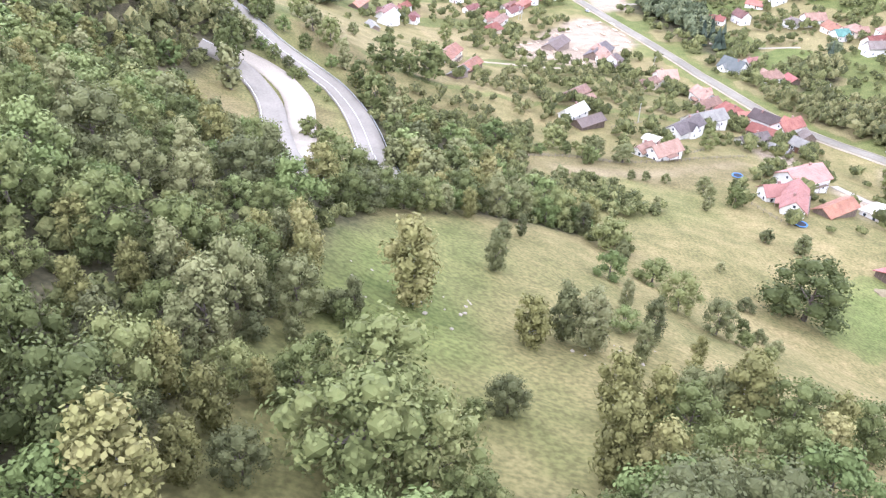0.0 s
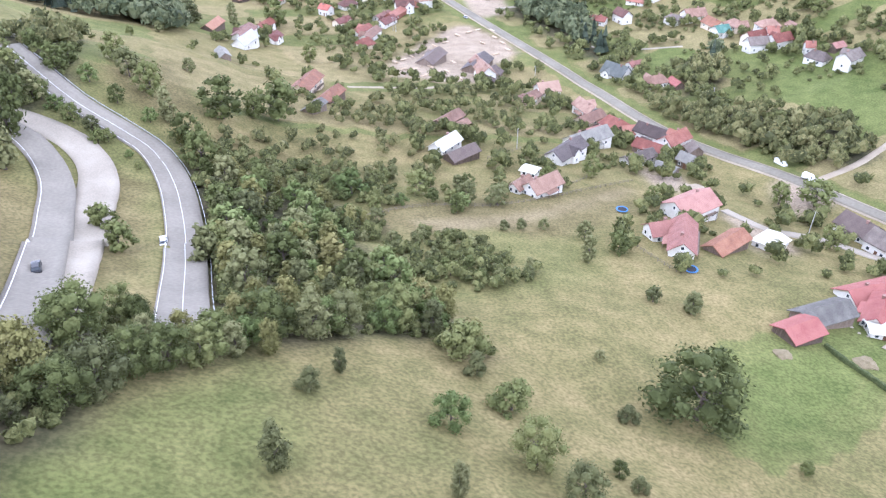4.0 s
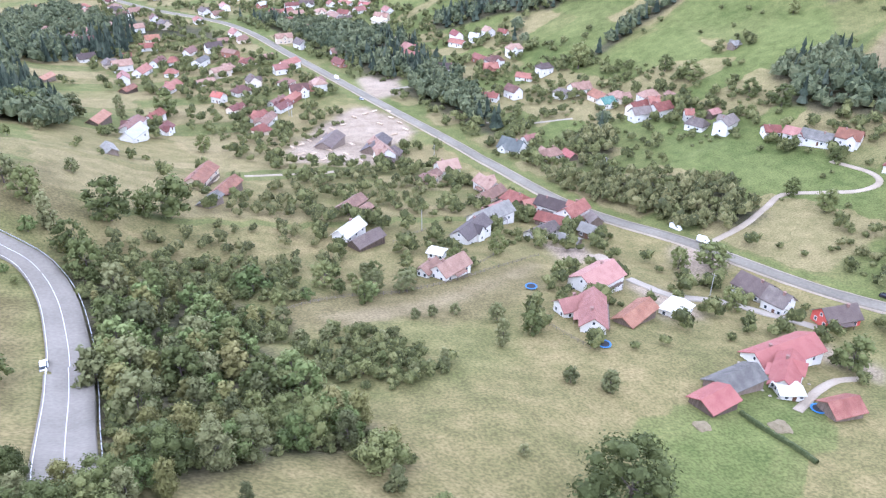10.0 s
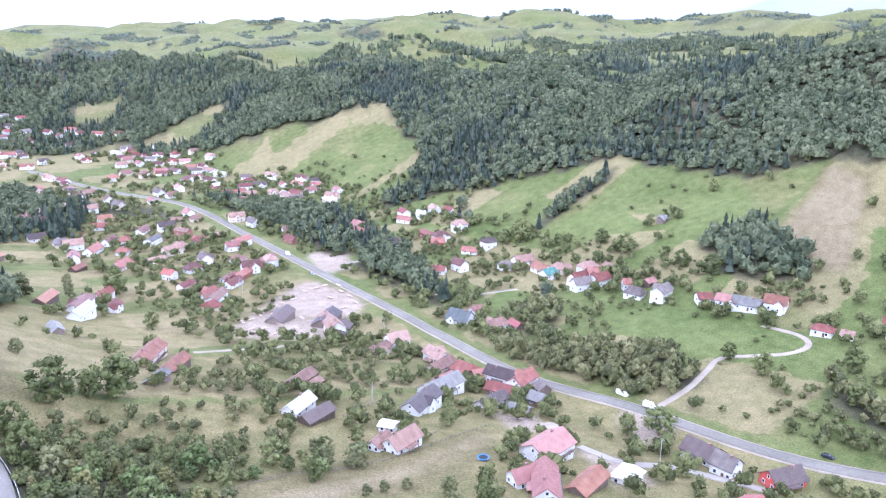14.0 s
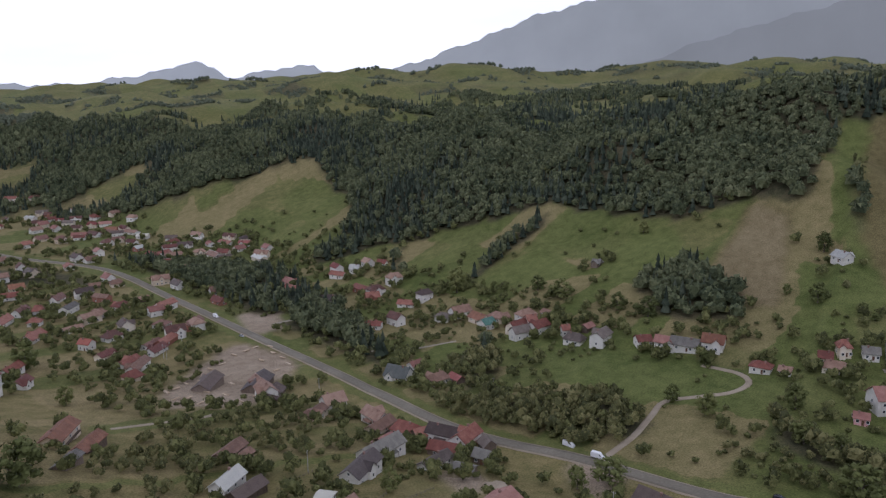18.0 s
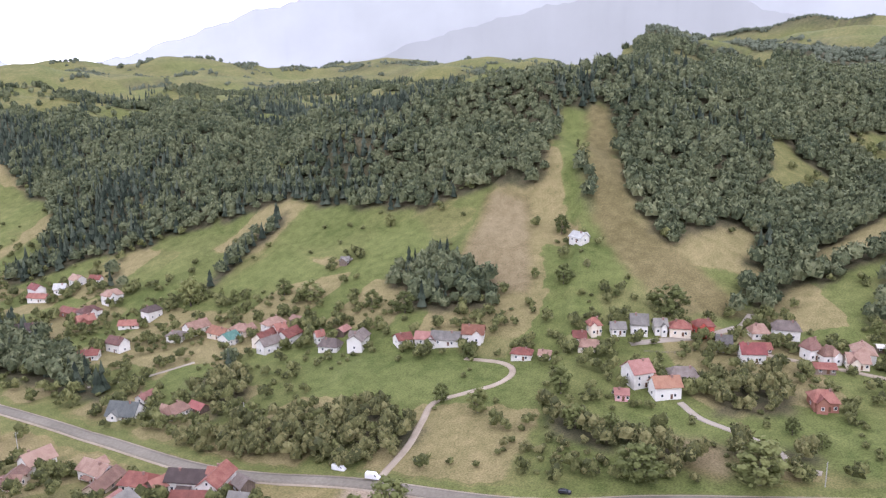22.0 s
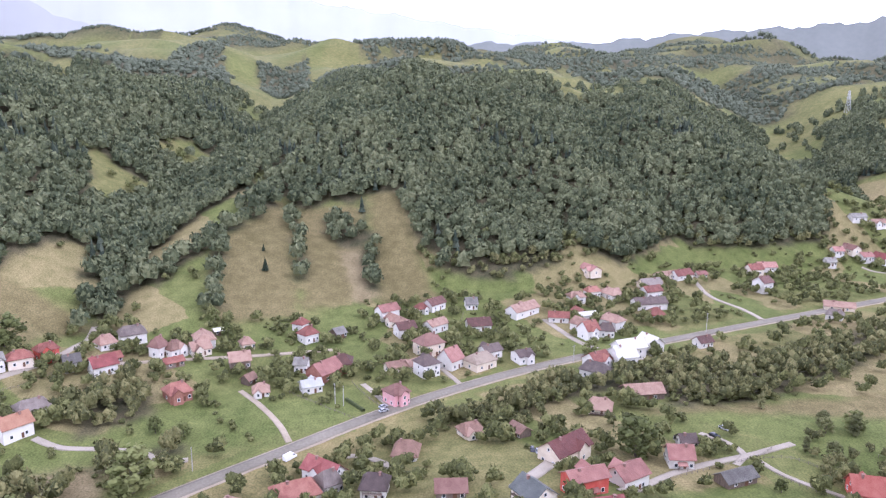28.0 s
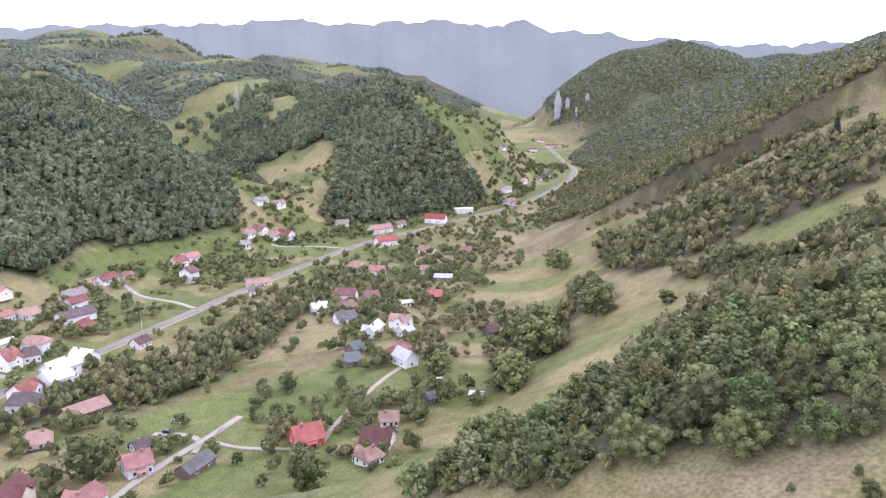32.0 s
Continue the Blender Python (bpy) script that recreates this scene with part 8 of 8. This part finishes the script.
def stone_mesh():
    core, cf = ball(2)
    r = np.random.RandomState(4)
    return mesh_from("stone", core * (1, 0.8, 0.55) * (1 + 0.22 * r.uniform(-1, 1, (len(core), 1))), cf, [GRAVEL])


STONE = stone_mesh()


def stone(x, y, size):
    ob = tagged(new("stone", STONE), "small pale limestone lying in the meadow grass", "stone", "meadow stones")
    ob.matrix_basis = pose(x, y, height(x, y) + 0.1 * size, 0, 0, (x * 97) % 360) @ Matrix.Scale(size, 4)
    return ob


def crag(x, y, wide, tall, seed):
    """A pale limestone crag: a faceted, fissured tower."""
    r = random.Random(seed)
    bm = bmesh.new()
    bmesh.ops.create_icosphere(bm, subdivisions=3, radius=1.0)
    for v in bm.verts:
        n = 1 + 0.35 * noise.noise(v.co * 2.3 + Vector((seed, 0, 0))) + 0.2 * noise.noise(v.co * 6.1)
        v.co = Vector((v.co.x * wide * n, v.co.y * wide * 0.6 * n, v.co.z * tall * n))
    me = bpy.data.meshes.new("crag")
    bm.to_mesh(me)
    bm.free()
    me.materials.append(LIME)
    ob = tagged(new("crag", me), "pale grey limestone crag rising out of the woods", "rock", "limestone crags")
    ob.matrix_basis = pose(x, y, height(x, y) + tall * 0.3, 0, 0, r.uniform(0, 180))
    return ob


HAYSTACK = material("dry_hay_and_boards", ((0.13, 0.105, 0.06), (0.19, 0.155, 0.09), (0.25, 0.21, 0.13)), 0.8, 9.0, 0.95, 0.5)


def mound(x, y, wide, tall, mat, label, seed):
    """A low uneven mound lying on the ground."""
    core, cf = ball(3)
    r = np.random.RandomState(seed)
    v = core[:, :2] * wide * (1 + 0.16 * np.sin(core[:, [0]] * 5 + seed) + 0.1 * r.uniform(-1, 1, (len(core), 1)))
    z = np.maximum(core[:, 2], -0.2) * tall * (1 + 0.3 * r.uniform(-1, 1, len(core)))
    ob = tagged(new("mound", mesh_from("mound", np.column_stack([v, z]), cf, [mat])), label, "mound", "mounds")
    ob.matrix_basis = pose(x, y, height(x, y))
    return ob


def hedge(points, tall=1.2, thick=0.8):
    """A clipped hedge: a crumpled green bar that follows the ground."""
    line = dense(points, 0.8)
    r = np.random.RandomState(31)
    z = ground(line[:, 0], line[:, 1])
    rows = [offset(line, off * thick) for off in (-0.5, -0.5, -0.32, 0.0, 0.32, 0.5, 0.5)]
    ups = (-0.3, 0.75, 0.97, 1.0, 0.97, 0.75, -0.3)
    v = np.stack([np.column_stack([q, z + u * tall]) for q, u in zip(rows, ups)], 1)
    v[:, 1:6] += r.uniform(-0.11, 0.11, v[:, 1:6].shape)
    me = mesh_from("hedge", v.reshape(-1, 3), grid_faces(7, len(line)), [HEDGE_LEAF], False)
    return tagged(new("hedge", me), "clipped dark green hedge across the lawn", "hedge", "hedges")


car(-23.2, 184.4, 102, "white", False)
car(-36.9, 154.2, 108, "black", False)
car(93.9, 583.3, -74, "white", True)
car(290.3, 115.5, -40, "white", True)
car(226.3, 209.5, -61, "black", False)
car(327.1, 81.4, -59, "silver", False)
car(279.4, 29.5, 173, "black", False)
car(277.6, 27.9, 173, "silver", False)
car(276.5, 26.1, 172, "black", False)
car(275.8, 24.2, 175, "red", False)
car(350.6, 73.2, -72, "red", False)
car(102.7, 530.6, -69, "silver", False)
car(193.7, 287.2, -67, "white", True)
car(196.1, 270.8, -61, "white", True)
car(285.1, -40.0, -150, "black", False)
car(290.8, -46.5, -152, "silver", False)
car(330.9, 81.6, -48, "silver", False)
car(189.7, 236.8, -101, "silver", False)
utility_pole(85.9, 299.6, 62)
utility_pole(170.3, 228.3, 112)
utility_pole(52.2, 509.2, 5)
utility_pole(53.7, 506.5, 16)
utility_pole(336.6, 101.7, 16)
utility_pole(334.6, 98.1, 2)
utility_pole(423.3, -100.0, 83)
utility_pole(415.6, -96.3, 29)
utility_pole(197.2, 358.6, 120)
utility_pole(121.7, 412.6, 132)
utility_pole(64.7, 525.9, 93)
utility_pole(283.9, 148.0, 7)
utility_pole(376.9, -11.6, 118)
utility_pole(478.1, -250.8, 106)
pylon(1075, -600, 175)
pylon(1227, -1373, 147)
pylon(1226, -1343, 146)
pylon(964, -1439, 64)
fence([(15.7, 216.3), (32.2, 228.0), (47.9, 234.7), (68.6, 240.6), (90.6, 250.2), (124.1, 270.8)])
fence([(71.4, 286.4), (87.6, 299.9)])
fence([(238.3, 8.0), (252.7, -9.9), (260.2, -26.6), (266.9, -46.7), (271.9, -54.6)])
fence([(265.8, -48.5), (264.2, -57.5), (254.8, -64.2), (245.0, -67.4)])
fence([(254.3, -46.6), (242.7, -53.5), (232.9, -63.5)])
fence([(221.8, 3.9), (212.3, -9.7), (197.4, -19.3), (180.9, -26.0)])
fence([(358.0, 95.2), (340.5, 87.4), (327.3, 80.5), (322.6, 88.7)])
fence([(352.1, 125.9), (339.2, 112.1), (327.4, 99.7), (320.4, 91.7)])
fence([(342.1, 246.0), (350.1, 234.8), (363.4, 225.7)])
fence([(453.8, 33.2), (421.3, 41.0)])
fence([(266.9, -146.7), (267.4, -109.3), (261.6, -87.5)])
fence([(100.9, 208.0), (105.3, 195.0), (107.4, 192.4)])
fence([(86.3, 255.9), (96.0, 260.6), (105.7, 270.0)])
guard_rail(RAILED, -5.0)
timber_stack(67.5, 460.0, 30, 3, 3)
timber_stack(74.7, 476.5, 120, 3, 3)
timber_stack(82.4, 482.4, 25, 2, 3)
timber_stack(91.5, 494.6, 120, 3, 3)
timber_stack(99.7, 499.4, 30, 3, 4)
timber_stack(106.0, 503.7, 30, 2, 4)
timber_stack(52.8, 443.1, 30, 2, 4)
timber_stack(58.7, 454.1, 115, 2, 3)
timber_stack(47.5, 435.2, 115, 3, 4)
timber_stack(56.6, 420.5, 25, 3, 4)
timber_stack(61.1, 408.4, 30, 2, 3)
timber_stack(69.3, 414.8, 120, 3, 3)
timber_stack(75.1, 423.5, 115, 2, 4)
timber_stack(82.1, 447.8, 115, 2, 4)
timber_stack(113.9, 487.8, 120, 3, 4)
timber_stack(117.0, 477.1, 120, 2, 3)
timber_stack(117.6, 464.0, 115, 3, 3)
timber_stack(109.1, 457.4, 25, 2, 4)
timber_stack(104.6, 478.0, 115, 3, 4)
timber_stack(50.6, 419.5, 30, 2, 3)
timber_stack(67.0, 431.4, 120, 2, 4)
timber_stack(89.2, 415.6, 115, 2, 4)
timber_stack(114.9, 501.1, 120, 3, 3)
timber_stack(80.2, 407.9, 115, 2, 3)
hedge([(129.3, 158.2), (130.4, 152.3), (132.8, 144.6), (133.4, 137.5)])
mound(135.5, 151.5, 2.6, 0.9, HAYSTACK, "low mound of dry hay on the lawn", 18)
mound(115.7, 154.4, 2.0, 0.6, HAYSTACK, "low round mound of sand beside the shed", 23)
mound(146.8, 266.5, 4.2, 1.1, DIRT, "pale mound of rubble behind the house", 29)
mound(139.0, 283.1, 3.6, 1.0, HAYSTACK, "brown mound of firewood in the yard", 25)
mound(144.7, 280.4, 3.0, 0.9, DIRT, "pale mound of rubble in the yard", 21)
trampoline(111.0, 193.7)
trampoline(150.7, 156.2)
trampoline(106.7, 236.2)
crag(1030, -1462, 11, 50, 0)
crag(1013, -1478, 6, 18, 2)
crag(962, -1484, 5, 13, 1)
stone(0.8, 76.5, 0.16)
stone(4.0, 81.9, 0.25)
stone(4.3, 81.1, 0.26)
stone(1.7, 80.7, 0.22)
stone(2.9, 76.4, 0.31)
stone(-1.9, 77.0, 0.15)
stone(1.7, 71.1, 0.27)
stone(3.5, 77.3, 0.31)
stone(-2.3, 76.2, 0.30)
stone(3.1, 76.7, 0.14)
stone(-1.1, 77.6, 0.19)
stone(3.6, 79.5, 0.35)
stone(4.1, 81.4, 0.22)
stone(0.6, 80.4, 0.23)
stone(4.4, 80.8, 0.28)
stone(-1.7, 73.4, 0.35)
stone(19.6, 77.6, 0.14)
stone(24.5, 78.3, 0.14)
stone(22.2, 68.2, 0.23)
stone(21.4, 70.9, 0.14)
stone(24.7, 76.5, 0.28)
stone(30.6, 78.9, 0.26)
stone(25.1, 76.9, 0.19)
stone(28.5, 68.1, 0.15)
stone(24.8, 68.2, 0.18)
stone(25.4, 78.2, 0.22)
stone(25.1, 71.9, 0.32)
stone(17.6, 73.4, 0.34)
stone(24.2, 73.3, 0.22)
stone(29.5, 72.6, 0.12)
stone(27.5, 75.1, 0.23)
stone(19.2, 72.7, 0.20)
stone(17.4, 70.5, 0.15)
stone(28.1, 78.8, 0.32)
stone(27.2, 73.2, 0.30)
stone(19.3, 69.7, 0.23)
stone(-9.5, 70.6, 0.22)
stone(-9.0, 72.0, 0.22)
stone(-9.1, 81.0, 0.34)
stone(-11.9, 81.2, 0.37)
stone(-9.9, 70.6, 0.38)
stone(-10.0, 82.9, 0.14)
stone(-11.2, 76.9, 0.28)
stone(-6.8, 79.5, 0.16)
stone(142.5, 167.0, 0.62)
stone(142.9, 164.3, 0.45)
stone(144.3, 162.9, 0.43)
stone(148.7, 164.0, 0.62)
stone(154.3, 166.3, 0.68)
stone(159.3, 168.8, 0.43)
stone(146.1, 180.9, 0.58)
stone(142.1, 178.0, 0.68)
hedge([(339.8, 97.2), (328.2, 89.6)], 1.4, 1.0)
